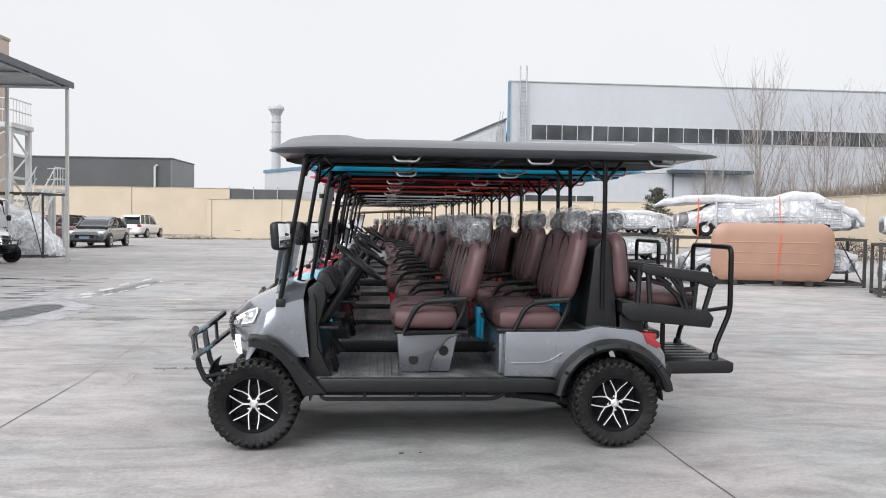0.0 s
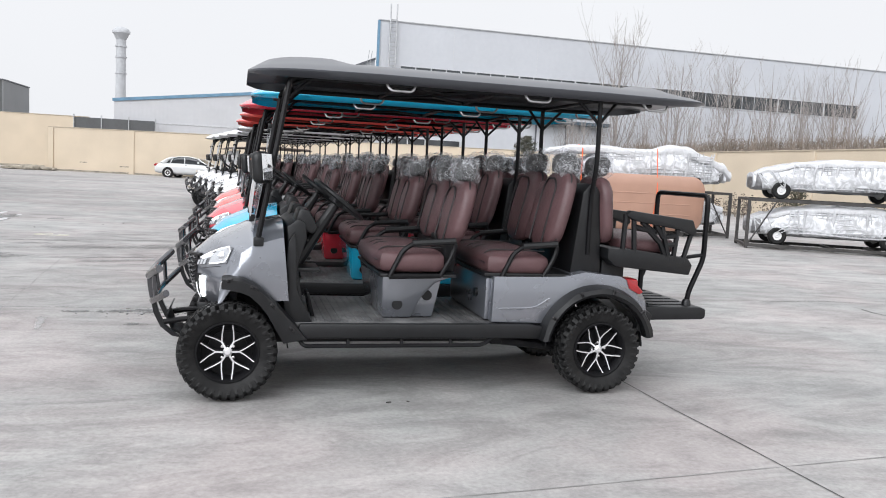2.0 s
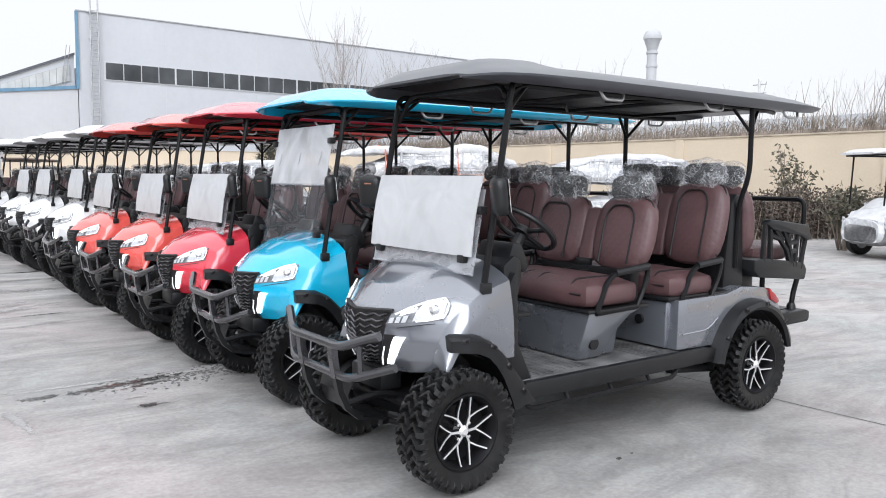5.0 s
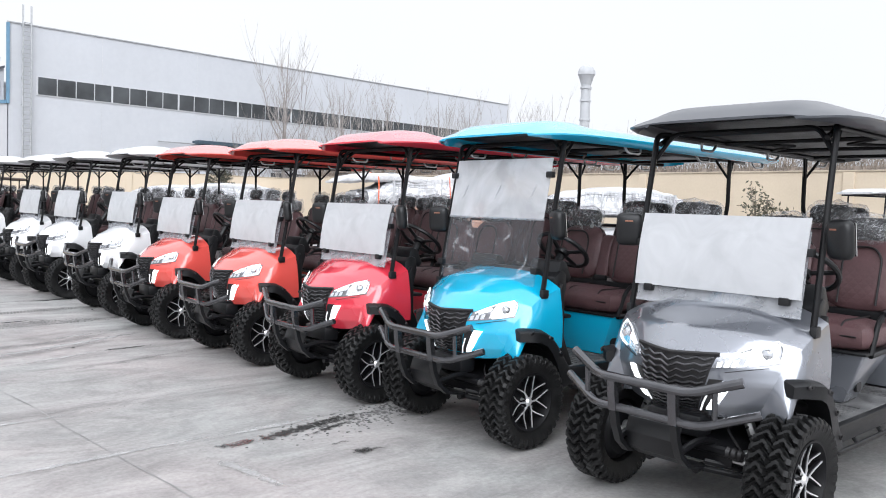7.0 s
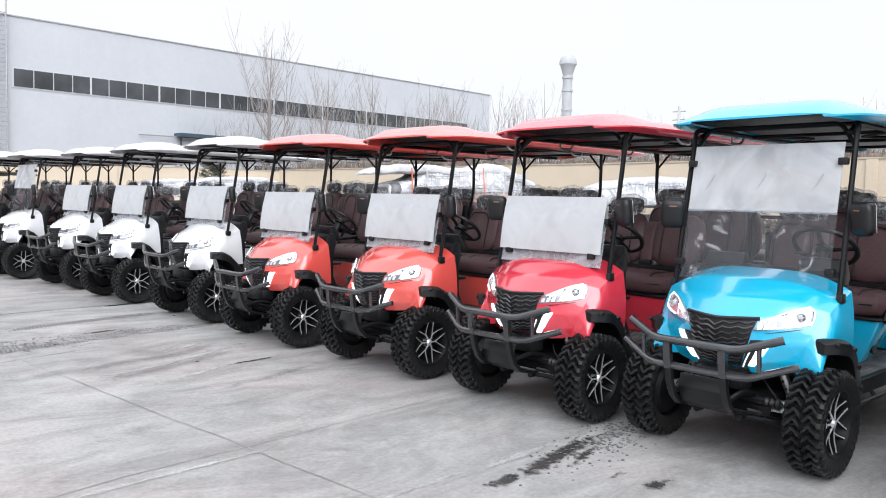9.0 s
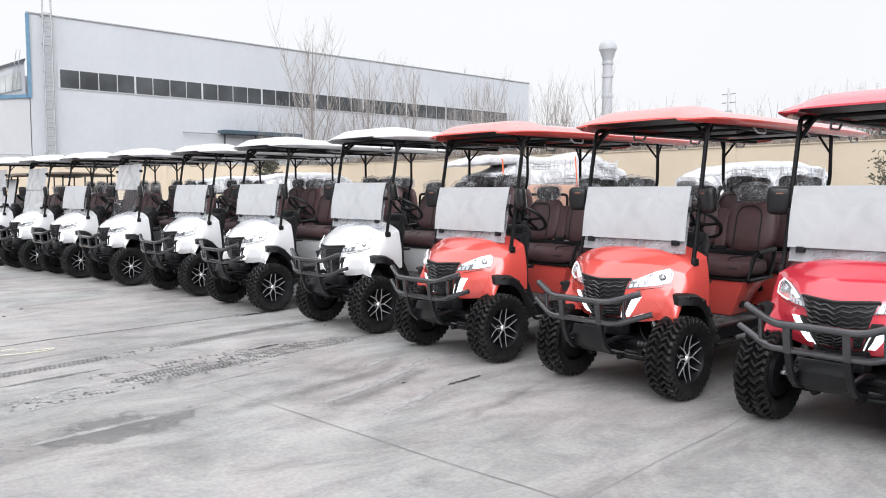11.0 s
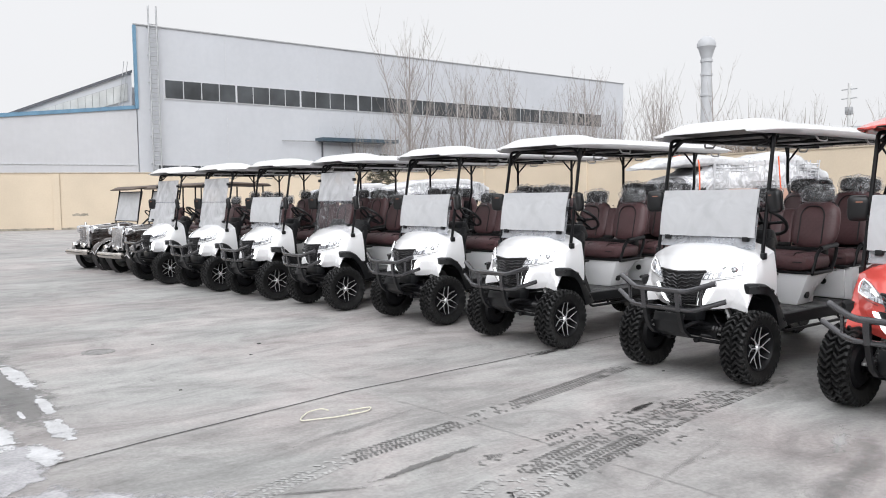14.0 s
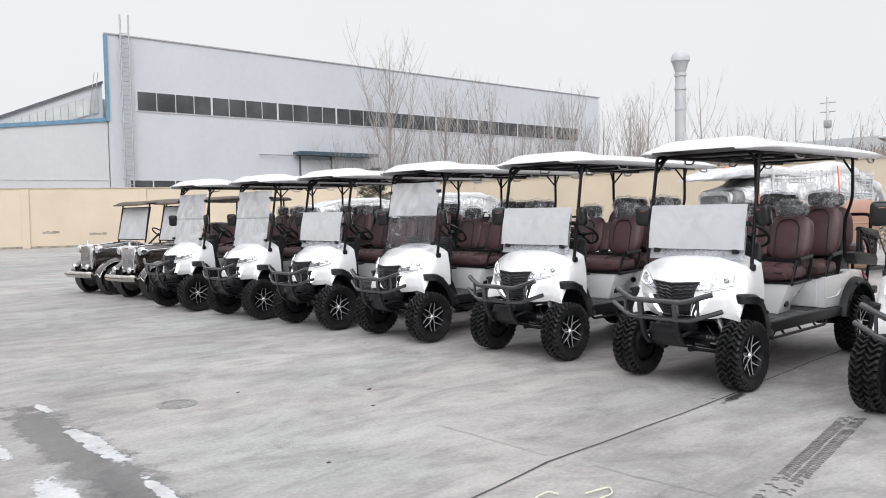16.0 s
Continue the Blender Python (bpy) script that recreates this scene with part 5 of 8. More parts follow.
        part("steering_arm", prism([(-0.14, 0.33), (-0.05, 0.31), (0.04, 0.30), (0.03, 0.35), (-0.05, 0.365), (-0.13, 0.352)], side * 0.335, side * 0.365, 0.006), CAST, cart, "bare cast steering arm")
        part("brake_hose", tube(fillet([(-0.02, side * 0.19, 0.47), (-0.10, side * 0.26, 0.44), (-0.09, side * 0.33, 0.36), (-0.03, side * 0.37, 0.32)], 0.05, 4), 0.006, 5), PIPING, cart)
    part("steering_rack", tube([(-0.12, -0.26, 0.37), (-0.12, 0.26, 0.37)], 0.026, 10), STEEL, cart)
    for side in (-1, 1):
        part("steering_knuckle", lathe([(0.004, -0.05), (0.03, -0.045), (0.042, 0.0), (0.03, 0.04), (0.004, 0.05)], 14, (-0.05, side * 0.335, 0.345)), CAST, cart, "bare cast steering knuckle")
        part("rack_boot", lathe([(0.02, -0.06), (0.03, -0.045), (0.02, -0.03), (0.03, -0.015), (0.02, 0.0), (0.03, 0.015), (0.018, 0.03)], 12, (-0.12, side * 0.27, 0.37)), PIPING, cart)
        part("lower_arm", tube([(-0.15, side * 0.13, 0.27), (-0.02, side * 0.36, 0.245), (0.13, side * 0.13, 0.27)], 0.017, 6), STEEL, cart)
        part("bush", lathe([(0.004, -0.03), (0.022, -0.03), (0.022, 0.03), (0.004, 0.03)], 12, (-0.16, side * 0.13, 0.27), "x"), STEEL, cart)
    wheel_parts(cart, RAISED if body is WHITE else 0.0)
    return cart


# colour, place of the left front wheel's outer face, turn, screen up, lower screen clear
CARTS = [
    (GREY, "grey", 0.01, -0.07, 1.7, False, False), (CYAN, "cyan blue", -0.005, 1.640, 0.0, True, True),
    (CRIMSON, "crimson red", -0.13, 3.08, 0.0, False, False), (ORANGE, "orange-red", -0.175, 4.715, 0.0, False, False),
    (ORANGE, "orange-red", -0.27, 6.42, 0.0, False, False), (WHITE, "white", -0.245, 8.23, 1.0, False, False),
    (WHITE, "white", -0.34, 10.26, 3.5, False, False), (WHITE, "white", -0.39, 12.18, 4.0, False, False),
    (WHITE, "white", -0.70, 14.04, 3.0, True, True), (WHITE, "white", -0.95, 15.70, 5.0, False, False),
    (WHITE, "white", -1.20, 17.37, 6.0, True, False), (WHITE, "white", -1.496, 19.10, 6.0, True, False)]
built = {}
for body, hue, x, y, yaw, tall, clear_low in CARTS:
    m = pose(x, y, RAISED if body is WHITE else 0, 0, 0, yaw) @ Matrix.Translation((0, 0.60, 0))
    label = f"{hue} six-seat golf cart with brown seats and {'raised' if tall else 'folded'} windscreen"
    if hue in built:
        cart = copy_thing(built[hue], m)
        cart["label"] = label
    else:
        cart = golf_cart(body, label, m)
        built[hue] = cart
    if cart is built[hue]:
        first_screen = (cart, tall, clear_low)
        SCREENS = [first_screen] if hue == "grey" else SCREENS + [first_screen]
    else:
        SCREENS.append((cart, tall, clear_low))
for cart, tall, clear_low in SCREENS:
    windscreen(cart, tall, clear_low)


# ---------------------------------------------------------------- marks on the yard
def stain(name, base, rough, cover=1.0, ragged=0.9, scale=7.0, soft=0.45):
    """A thin stain that thins out raggedly towards its rim (the 'rim' value is 1 inside, 0 at the outline)."""
    m = material(name, base, rough=rough, vary=0.25, scale=5, fine=0.4, fine_scale=50)
    n, l = m.node_tree.nodes, m.node_tree.links
    p, out = n["Principled BSDF"], n["Material Output"]
    tc = n.new("ShaderNodeTexCoord")
    no = n.new("ShaderNodeTexNoise")
    no.inputs["Scale"].default_value, no.inputs["Detail"].default_value, no.inputs["Roughness"].default_value = scale, 8, 0.7
    l.new(tc.outputs["Object"], no.inputs["Vector"])
    at = n.new("ShaderNodeAttribute")
    at.attribute_name = "rim"
    k = n.new("ShaderNodeMath")
    k.operation = "MULTIPLY_ADD"
    k.inputs[1].default_value = ragged * 2
    l.new(no.outputs["Fac"], k.inputs[0])
    l.new(at.outputs["Fac"], k.inputs[2])
    mr = n.new("ShaderNodeMapRange")
    mr.interpolation_type = "SMOOTHSTEP"
    mr.inputs["From Min"].default_value, mr.inputs["From Max"].default_value = 0.30 + ragged * 0.95, 0.30 + soft + ragged * 0.95
    mr.inputs["To Min"].default_value, mr.inputs["To Max"].default_value = 0.0, cover
    l.new(k.outputs[0], mr.inputs[0])
    tr = n.new("ShaderNodeBsdfTransparent")
    mix = n.new("ShaderNodeMixShader")
    l.new(mr.outputs[0], mix.inputs[0])
    l.new(tr.outputs[0], mix.inputs[1])
    l.new(p.outputs[0], mix.inputs[2])
    l.new(mix.outputs[0], out.inputs[0])
    return m


DAMP = stain("damp_dirt", (0.06, 0.058, 0.057), 0.2, 0.8, 1.1, 16)
DAMP_SOFT = stain("faint_damp", (0.20, 0.196, 0.193), 0.6, 0.32, 1.1, 6, 0.9)
# wet patches whose bright sky reflection is put into the base colour
SKY_GLARE = stain("painted_sky_glare", (0.56, 0.565, 0.58), 0.3, 0.92, 0.8, 9, 0.14)
WET_DARK = stain("damp_concrete", (0.17, 0.166, 0.163), 0.35, 0.62, 0.8, 5, 0.4)
# a wet film, its base lightened to carry the reflected sky
SKYLIT_WET_FILM = stain("skylit_wet_film", (0.40, 0.395, 0.412), 0.22, 0.92, 0.30, 4, 0.07)
SMEAR = stain("smeared_dirt", (0.13, 0.127, 0.124), 0.45, 0.7, 0.9, 9, 0.5)
DUST = stain("pale_dust", (0.46, 0.455, 0.45), 0.85, 0.6, 1.0, 8)
PRINT = material("tyre_dirt", (0.15, 0.147, 0.144), rough=0.6, vary=0.4, scale=5)
PRINT_PALE = material("pale_tyre_print", (0.385, 0.382, 0.378), rough=0.7, vary=0.3, scale=9)
GRAVEL = material("wet_gravel", (0.13, 0.13, 0.135), rough=0.5, vary=0.6, scale=30, fine=0.5, fine_scale=90, bump=0.6, bump_scale=60)
GRAVEL_BED = stain("wet_gravel_bed", (0.15, 0.148, 0.15), 0.5, 0.95, 0.8, 11, 0.12)
PUDDLE = stain("shallow_puddle", (0.13, 0.13, 0.132), 0.08, 0.9, 0.9, 4, 0.25)
CORD = material("pale_plastic_cord", (0.62, 0.60, 0.50), rough=0.5, vary=0.1)
CRUMB = material("dark_crumb", (0.05, 0.048, 0.046), rough=0.8, vary=0.3)
IRON = material("rusted_iron", (0.24, 0.235, 0.23), rough=0.7, vary=0.3, scale=12, bump=0.4, bump_scale=60)


def blob(cx, cy, rx, ry, seed, turn=0.0, z=0.0035, rag=0.3, n=48):
    """A flat patch with an uneven outline; its rim value falls from 1 to 0 at the outline."""
    bm = bmesh.new()
    lay = bm.verts.layers.float.new("rim")
    c, s = math.cos(radians(turn)), math.sin(radians(turn))
    rx, ry = rx * 1.25, ry * 1.25
    rings = []
    for q in (0.0, 0.35, 0.6, 0.8, 1.0):
        ring = []
        for i in range(n):
            a = 2 * math.pi * i / n
            d = Vector((math.cos(a), math.sin(a), 0))
            k = q * (1 + rag * noise.noise(d * 1.1 + Vector((seed, 0, 0))))
            x, y = d.x * rx * k, d.y * ry * k
            v = bm.verts.new((cx + x * c - y * s, cy + x * s + y * c, z))
            v[lay] = 1 - q
            ring.append(v)
        rings.append(ring)
    for a, b in zip(rings, rings[1:]):
        for i in range(n):
            bm.faces.new((a[i], a[(i + 1) % n], b[(i + 1) % n], b[i]))
    bmesh.ops.remove_doubles(bm, verts=rings[0], dist=1e-5)
    return bm


def soft_strip(pts, w, z=0.0035):
    """A band along a curve whose rim value falls to 0 at both sides."""
    bm = bmesh.new()
    lay = bm.verts.layers.float.new("rim")
    pts = fillet([Vector((*p, 0)) for p in pts], 0.6, 6)
    rows = []
    for i, p in enumerate(pts):
        d = (pts[min(i + 1, len(pts) - 1)] - pts[max(i - 1, 0)]).normalized()
        s = Vector((-d.y, d.x, 0))
        end = min(1.0, min(i, len(pts) - 1 - i) / 8)
        row = []
        for k in (-1, -0.5, 0, 0.5, 1):
            v = bm.verts.new((p.x + s.x * w * k, p.y + s.y * w * k, z))
            v[lay] = (1 - abs(k)) * end
            row.append(v)
        rows.append(row)
    for a, b in zip(rows, rows[1:]):
        for j in range(4):
            bm.faces.new((a[j], a[j + 1], b[j + 1], b[j]))
    return bm


def mark(name, bm, mat, label, category="stain", kind="structure"):
    return setting(name, bm, mat, label, category, kind, smooth=0)


def tread_track(a, b, seed, keep=0.75, mat=None):
    """The dirty print of a lugged tyre from a to b."""
    rnd = random.Random(seed)
    bm = bmesh.new()
    a, b = Vector((*a, 0)), Vector((*b, 0))
    d = (b - a).normalized()
    s = Vector((-d.y, d.x, 0))
    n = int((b - a).length / 0.040)
    for i in range(n):
        p = a + d * (0.040 * i)
        fade = keep * (0.55 + 0.45 * math.sin(math.pi * min(1, i / n * 1.3)))
        for side in (-1, 1):
            for row in (0, 1):
                if rnd.random() > fade:
                    continue
                o = p + d * (0.020 if side > 0 else 0) + s * side * (0.006 + row * 0.040)
                q = [o, o + d * 0.019, o + d * (0.019 + 0.016 * (1 - 2 * row)) + s * side * 0.036, o + d * 0.016 * (1 - 2 * row) + s * side * 0.036]
                vs = [bm.verts.new((v.x + rnd.uniform(-0.005, 0.005), v.y + rnd.uniform(-0.005, 0.005), 0.004)) for v in q]
                bm.faces.new(vs)
    return mark("tyre_print", bm, mat or PRINT, "dirty chevron print of a lugged tyre", "tyre print", "stuff")


for a, b, seed, keep, mat in (
        ((-4.4, 8.50), (-3.65, 8.74), 1, 1.1, PRINT_PALE), ((-3.66, 8.74), (-2.68, 8.91), 21, 1.35, PRINT), ((-2.68, 8.91), (-2.17, 9.03), 22, 0.5, PRINT), ((-2.2, 9.02), (-0.50, 9.38), 23, 1.35, PRINT),
        ((-3.8, 7.75), (-3.05, 7.93), 2, 0.7, PRINT_PALE), ((-3.05, 7.93), (-1.86, 8.17), 24, 1.0, PRINT), ((-1.86, 8.17), (-0.62, 8.34), 27, 0.8, PRINT),
        ((-3.7, 7.58), (-2.88, 7.77), 3, 0.8, PRINT_PALE), ((-2.88, 7.77), (-1.41, 8.08), 25, 1.05, PRINT), ((-1.41, 8.08), (0.23, 8.28), 26, 0.75, PRINT), ((-3.13, 8.19), (-1.6, 8.37), 28, 0.3, PRINT)):
    tread_track(a, b, seed, keep, mat=mat)
mark("dirt_smear", soft_strip([(-1.62, 8.33), (-1.16, 8.38), (-0.78, 8.40)], 0.08, 0.0046), DAMP, "dark damp smudge on a tyre print")
mark("dirt_smear", soft_strip([(-1.06, 10.33), (-0.8, 10.35), (-0.58, 10.34)], 0.07, 0.0046), SMEAR, "damp smudge at a slab joint")
tread_track((-4.2, 7.60), (-1.5, 7.85), 4, 0.15)
tread_track((-0.9, 2.80), (0.1, 2.98), 5, 0.35)
for pts, w in (([(-1.66, 2.79), (-1.3, 2.75), (-0.9, 2.84), (-0.45, 2.93), (0.0, 2.97)], 0.085), ([(-1.15, 2.66), (-0.9, 2.70), (-0.6, 2.80), (-0.3, 2.84)], 0.05), ([(-1.3, 2.36), (-0.9, 2.44), (-0.5, 2.5)], 0.05)):
    mark("dirt_streak", soft_strip(pts, w, 0.0042), DAMP, "ragged streak of damp dirt")
rnd = random.Random(44)
bm = bmesh.new()
for i in range(420):
    x = rnd.gauss(-0.35, 0.35)
    y = 2.86 + 0.16 * (x + 0.35) + rnd.gauss(0, 0.10)
    k = rnd.uniform(0.003, 0.011)
    bmesh.ops.create_icosphere(bm, subdivisions=1, radius=k, matrix=Matrix.Translation((x, y, k * 0.3)) @ Matrix.Diagonal((1.3, 1, 0.5, 1)))
setting("dirt_specks", bm, PRINT, "scattered specks of damp soil", "dirt", "stuff")
for i, (x, y, rx, ry, t) in enumerate([(-1.42, 2.76, 0.16, 0.06, 8), (-0.85, 2.22, 0.12, 0.05, 0),
                                      (-0.95, 6.20, 0.28, 0.03, 8), (-1.5, 8.40, 0.25, 0.04, 14), (-0.6, 10.27, 0.30, 0.05, 8)]):
    mark("dirt_splash", blob(x, y, rx, ry, i * 2.7, t, z=0.0045), DAMP, "dark damp dirt splash on the concrete")
for i, (x, y, rx, ry, t) in enumerate([(-4.30, 8.05, 0.11, 0.07, 15), (-3.75, 7.77, 0.26, 0.07, 30), (-4.05, 7.50, 0.3, 0.08, 25), (-3.3, 9.25, 0.8, 0.05, 12), (-2.3, 7.45, 0.8, 0.04, 14)]):
    mark("damp_patch", blob(x, y, rx, ry, 30 + i * 1.9, t, 0.003), DAMP_SOFT, "faint damp patch on the concrete")
for i, (x, y, rx, ry, t) in enumerate([(-4.885, 12.48, 0.085, 0.66, 4), (-4.868, 11.22, 0.05, 0.38, -1), (-4.90, 10.46, 0.092, 0.32, 3), (-5.34, 11.48, 0.13, 0.50, -3), (-5.30, 10.52, 0.17, 0.40, 8),
                                      (-4.92, 13.82, 0.045, 0.26, 3), (-5.45, 12.9, 0.09, 0.5, 3), (-5.08, 9.95, 0.10, 0.26, 5), (-5.05, 11.05, 0.025, 0.14, 0), (-5.40, 14.3, 0.07, 0.5, 3)]):
    mark("sky_glare_patch", blob(x, y, rx, ry, 60 + i * 3.3, t, 0.0055, 0.22), SKY_GLARE, "wet patch with the white sky reflection painted in", "ice")
mark("wet_strip", soft_strip([(-5.3, 15.65), (-5.08, 13.95), (-5.0, 12.35), (-4.98, 10.75), (-5.05, 9.15)], 0.36, 0.0026), WET_DARK, "damp dark strip along the white sky reflections")
mark("wet_film", blob(-5.05, 7.50, 1.02, 2.05, 17, 6, 0.0030, 0.35, 64), SKYLIT_WET_FILM, "pale wet film round the gravel, sky reflection in its colour")
mark("wet_film", blob(-5.62, 9.95, 0.60, 0.9, 23, 5, 0.0038, 0.4), SKYLIT_WET_FILM, "pale wet film on the concrete, sky reflection in its colour")
mark("gravel_patch", blob(-5.05, 7.45, 0.40, 1.15, 91, 8, 0.006, 0.3), GRAVEL_BED, "dark wet gravel patch in the yard", "gravel")
mark("bare_patch", blob(-4.22, 8.06, 0.19, 0.085, 33, -32, 0.0062, 0.4), SMEAR, "dark bare patch in the wet film")
mark("bare_patch", blob(-4.38, 7.66, 0.17, 0.09, 36, 0, 0.0062, 0.4), SMEAR, "dark bare patch in the wet film")
for pts, w in (([(-4.2, 8.30), (-3.7, 8.32), (-3.36, 8.39), (-2.95, 8.45), (-2.31, 8.6)], 0.05), ([(-3.45, 8.19), (-3.0, 8.22), (-2.65, 8.26)], 0.10), ([(-4.5, 8.6), (-4.25, 8.48), (-3.75, 8.24), (-3.5, 8.2)], 0.03)):
    mark("dirt_smear", soft_strip(pts, w, 0.0043), SMEAR, "smeared damp dirt between tyre prints")
rnd = random.Random(61)
for i in range(18):
    t = (i + rnd.random()) / 18
    x, y = -6.0 - 1.9 * t * rnd.random() - 0.4 * t, 9.0 + 6.0 * t
    rx, ry, turn = rnd.uniform(0.22, 0.5), rnd.uniform(0.07, 0.15), rnd.uniform(0, 25)
    if i % 3:
        mark("puddle", blob(x, y, rx, ry, 300 + i, turn, 0.0065 + 0.0006 * (i % 6), 0.5, 28), PUDDLE, "small rippled puddle reflecting the background", "puddle")
    else:
        # pale gaps between puddles: reflected sky given as plain colour
        mark("sky_glare_patch", blob(x, y, rx, ry * 0.7, 340 + i, turn, 0.0110, 0.5, 28), SKY_GLARE, "pale painted sky reflection between puddles", "ice")
rnd = random.Random(12)
bm = bmesh.new()
for i in range(1500):
    a, r = rnd.uniform(0, 6.43), math.sqrt(rnd.random())
    x, y, k = -5.05 + 0.36 * r * math.cos(a), 7.45 + 1.08 * r * math.sin(a), rnd.uniform(0.006, 0.014)
    bmesh.ops.create_icosphere(bm, subdivisions=1, radius=k, matrix=Matrix.Translation((x, y, 0.006 + k * 0.3)) @ Matrix.Diagonal((1.2, 0.9, 0.6, 1)))
setting("gravel", bm, GRAVEL, "loose wet gravel stones on the concrete", "gravel", "stuff")
for i, (x, y, rx, ry, t) in enumerate([(-7.9, 10.05, 1.0, 0.16, 4), (-7.6, 8.75, 0.7, 0.12, 6), (-8.4, 11.95, 1.1, 0.15, 4), (-9.5, 14.15, 1.8, 0.18, 3), (-8.5, 9.55, 1.2, 0.14, 5)]):
    mark("puddle", blob(x, y, rx * 1.25, ry * 1.6, 120 + i * 1.7, t, 0.0038), PUDDLE, "shallow puddle reflecting the sky", "puddle")
for i, (x, y, rx, ry, t) in enumerate([(-4.6, 5.15, 1.1, 0.05, 3), (-2.2, 2.95, 0.9, 0.035, 4), (-1.1, 2.98, 0.5, 0.045, 3), (-3.5, 6.75, 0.7, 0.05, 6), (-5.6, 7.35, 0.9, 0.06, 2), (-1.6, 2.3, 0.05, 0.35, 10), (-3.2, 3.9, 1.4, 0.03, 4), (-6.5, 6.05, 1.3, 0.06, 3)]):
    mark("white_streak", blob(x, y, rx, ry, 150 + i * 2.3, t, 0.0048), DUST, "pale dried streak on the concrete")
SCUFF = stain("rubber_scuff", (0.20, 0.196, 0.193), 0.6, 0.38, 0.9, 5, 0.9)
for i, (pts, w, mat) in enumerate([
        ([(0.1, 7.36), (-0.67, 6.99), (-1.22, 6.70), (-1.78, 6.46), (-2.15, 6.36), (-2.96, 6.28)], 0.085, DUST),
        ([(-0.17, 7.07), (-0.8, 6.75), (-1.27, 6.54), (-1.88, 6.30), (-2.32, 6.22), (-3.2, 6.10)], 0.17, SCUFF),
        ([(-0.25, 7.43), (-0.86, 7.11), (-1.32, 6.88), (-1.99, 6.72), (-2.77, 6.62), (-3.3, 6.48)], 0.20, SCUFF),
        ([(-0.21, 7.64), (-0.93, 7.22), (-1.32, 7.06), (-2.0, 6.95)], 0.07, DUST),
        ([(-0.5, 6.55), (-1.2, 6.15), (-2.0, 5.85), (-3.0, 5.7)], 0.06, DUST),
        ([(0.3, 6.2), (-0.6, 5.75), (-1.5, 5.45), (-2.6, 5.3)], 0.12, SCUFF),
        ([(-3.83, 8.38), (-3.39, 8.21), (-2.93, 8.28)], 0.06, SCUFF),
        ([(-2.42, 7.50), (-2.02, 7.46), (-1.72, 7.48)], 0.03, DAMP),
        ([(-4.2, 4.4), (-2.6, 4.75), (-1.0, 5.05)], 0.16, SCUFF),
        ([(-4.4, 3.4), (-3.0, 3.75), (-1.4, 4.05)], 0.13, SCUFF),
        ([(-3.6, 1.6), (-2.2, 1.9), (-0.9, 2.1)], 0.15, SCUFF),
        ([(-3.4, 0.5), (-2.4, 0.75), (-1.2, 0.95)], 0.10, SCUFF)]):
    mark("tyre_scuff", soft_strip(pts, w, 0.0028 + 0.0001 * i), mat, "curved tyre scuff on the concrete", "tyre print")
mark("damp_film", blob(-3.45, 6.72, 0.62, 0.34, 77, 15, 0.0025, 0.5), WET_DARK, "damp darker film on the concrete")
mark("crack", strip([(6.0, 3.9), (7.2, 3.95), (8.4, 3.75), (9.6, 3.6)], 0.008, 0.003, 0.06), JOINT, "thin crack in the concrete", "crack")
mark("crack", strip([(7.42, 3.40), (7.39, 3.15), (7.43, 2.95), (7.40, 2.70)], 0.014, 0.003, 0.05), JOINT, "thin dark crack in the concrete", "crack")
mark("crack", strip([(10.6, 7.06), (11.4, 6.95), (12.3, 6.75)], 0.018, 0.003, 0.06), JOINT, "thin dark crack in the concrete", "crack")
rnd = random.Random(3)
for i, (x, y, k) in enumerate([(0.977, -0.12, 0.022), (1.10, -0.10, 0.012), (-0.10, 6.15, 0.02), (-2.05, 7.95, 0.015), (-2.6, 12.55, 0.03), (-2.9, 12.05, 0.022), (-3.5, 13.25, 0.02), (-0.4, 9.05, 0.02), (-3.9, 11.05, 0.02), (-1.35, 6.45, 0.025), (10.56, 5.65, 0.06), (10.73, 5.42, 0.05), (12.4, 6.2, 0.06), (13.4, 6.3, 0.05)]):
    bm = bmesh.new()
    k *= 0.5
    bmesh.ops.create_icosphere(bm, subdivisions=2, radius=k)
    for v in bm.verts:
        v.co *= 1 + 0.5 * noise.noise(v.co.normalized() * 2 + Vector((i * 5, 0, 0)))
        v.co = Vector((v.co.x * 1.6 + x, v.co.y + y, max(0.0, v.co.z * 0.5 + k * 0.25)))
    tagged(part("dirt_crumb", bm, CRUMB), "small dark crumb of dirt on the concrete", "debris", "crumbs")
cover = thing("manhole_cover", "round worn iron manhole cover in the concrete", "manhole cover", pose(-4.05, 13.20, 0) @ Matrix.Scale(0.85, 4))
part("frame", lathe([(0.14, 0.0), (0.19, 0.0), (0.19, 0.006), (0.14, 0.007)], 36, axis="z", closed=True), IRON, cover)
part("lid", lathe([(0.002, 0.0), (0.135, 0.0), (0.135, 0.005), (0.002, 0.006)], 36, axis="z"), IRON, cover)
tagged(part("plastic_cord", tube(fillet([(-3.27, 9.72, 0.012), (-3.30, 9.77, 0.02), (-3.42, 9.75, 0.02), (-3.52, 9.66, 0.012), (-3.55, 9.60, 0.012), (-3.30, 9.53, 0.012), (-3.05, 9.53, 0.012), (-2.98, 9.61, 0.012), (-3.16, 9.63, 0.012)], 0.04, 5), 0.005, 6), CORD), "pale plastic packing cord lying on the ground", "cord")
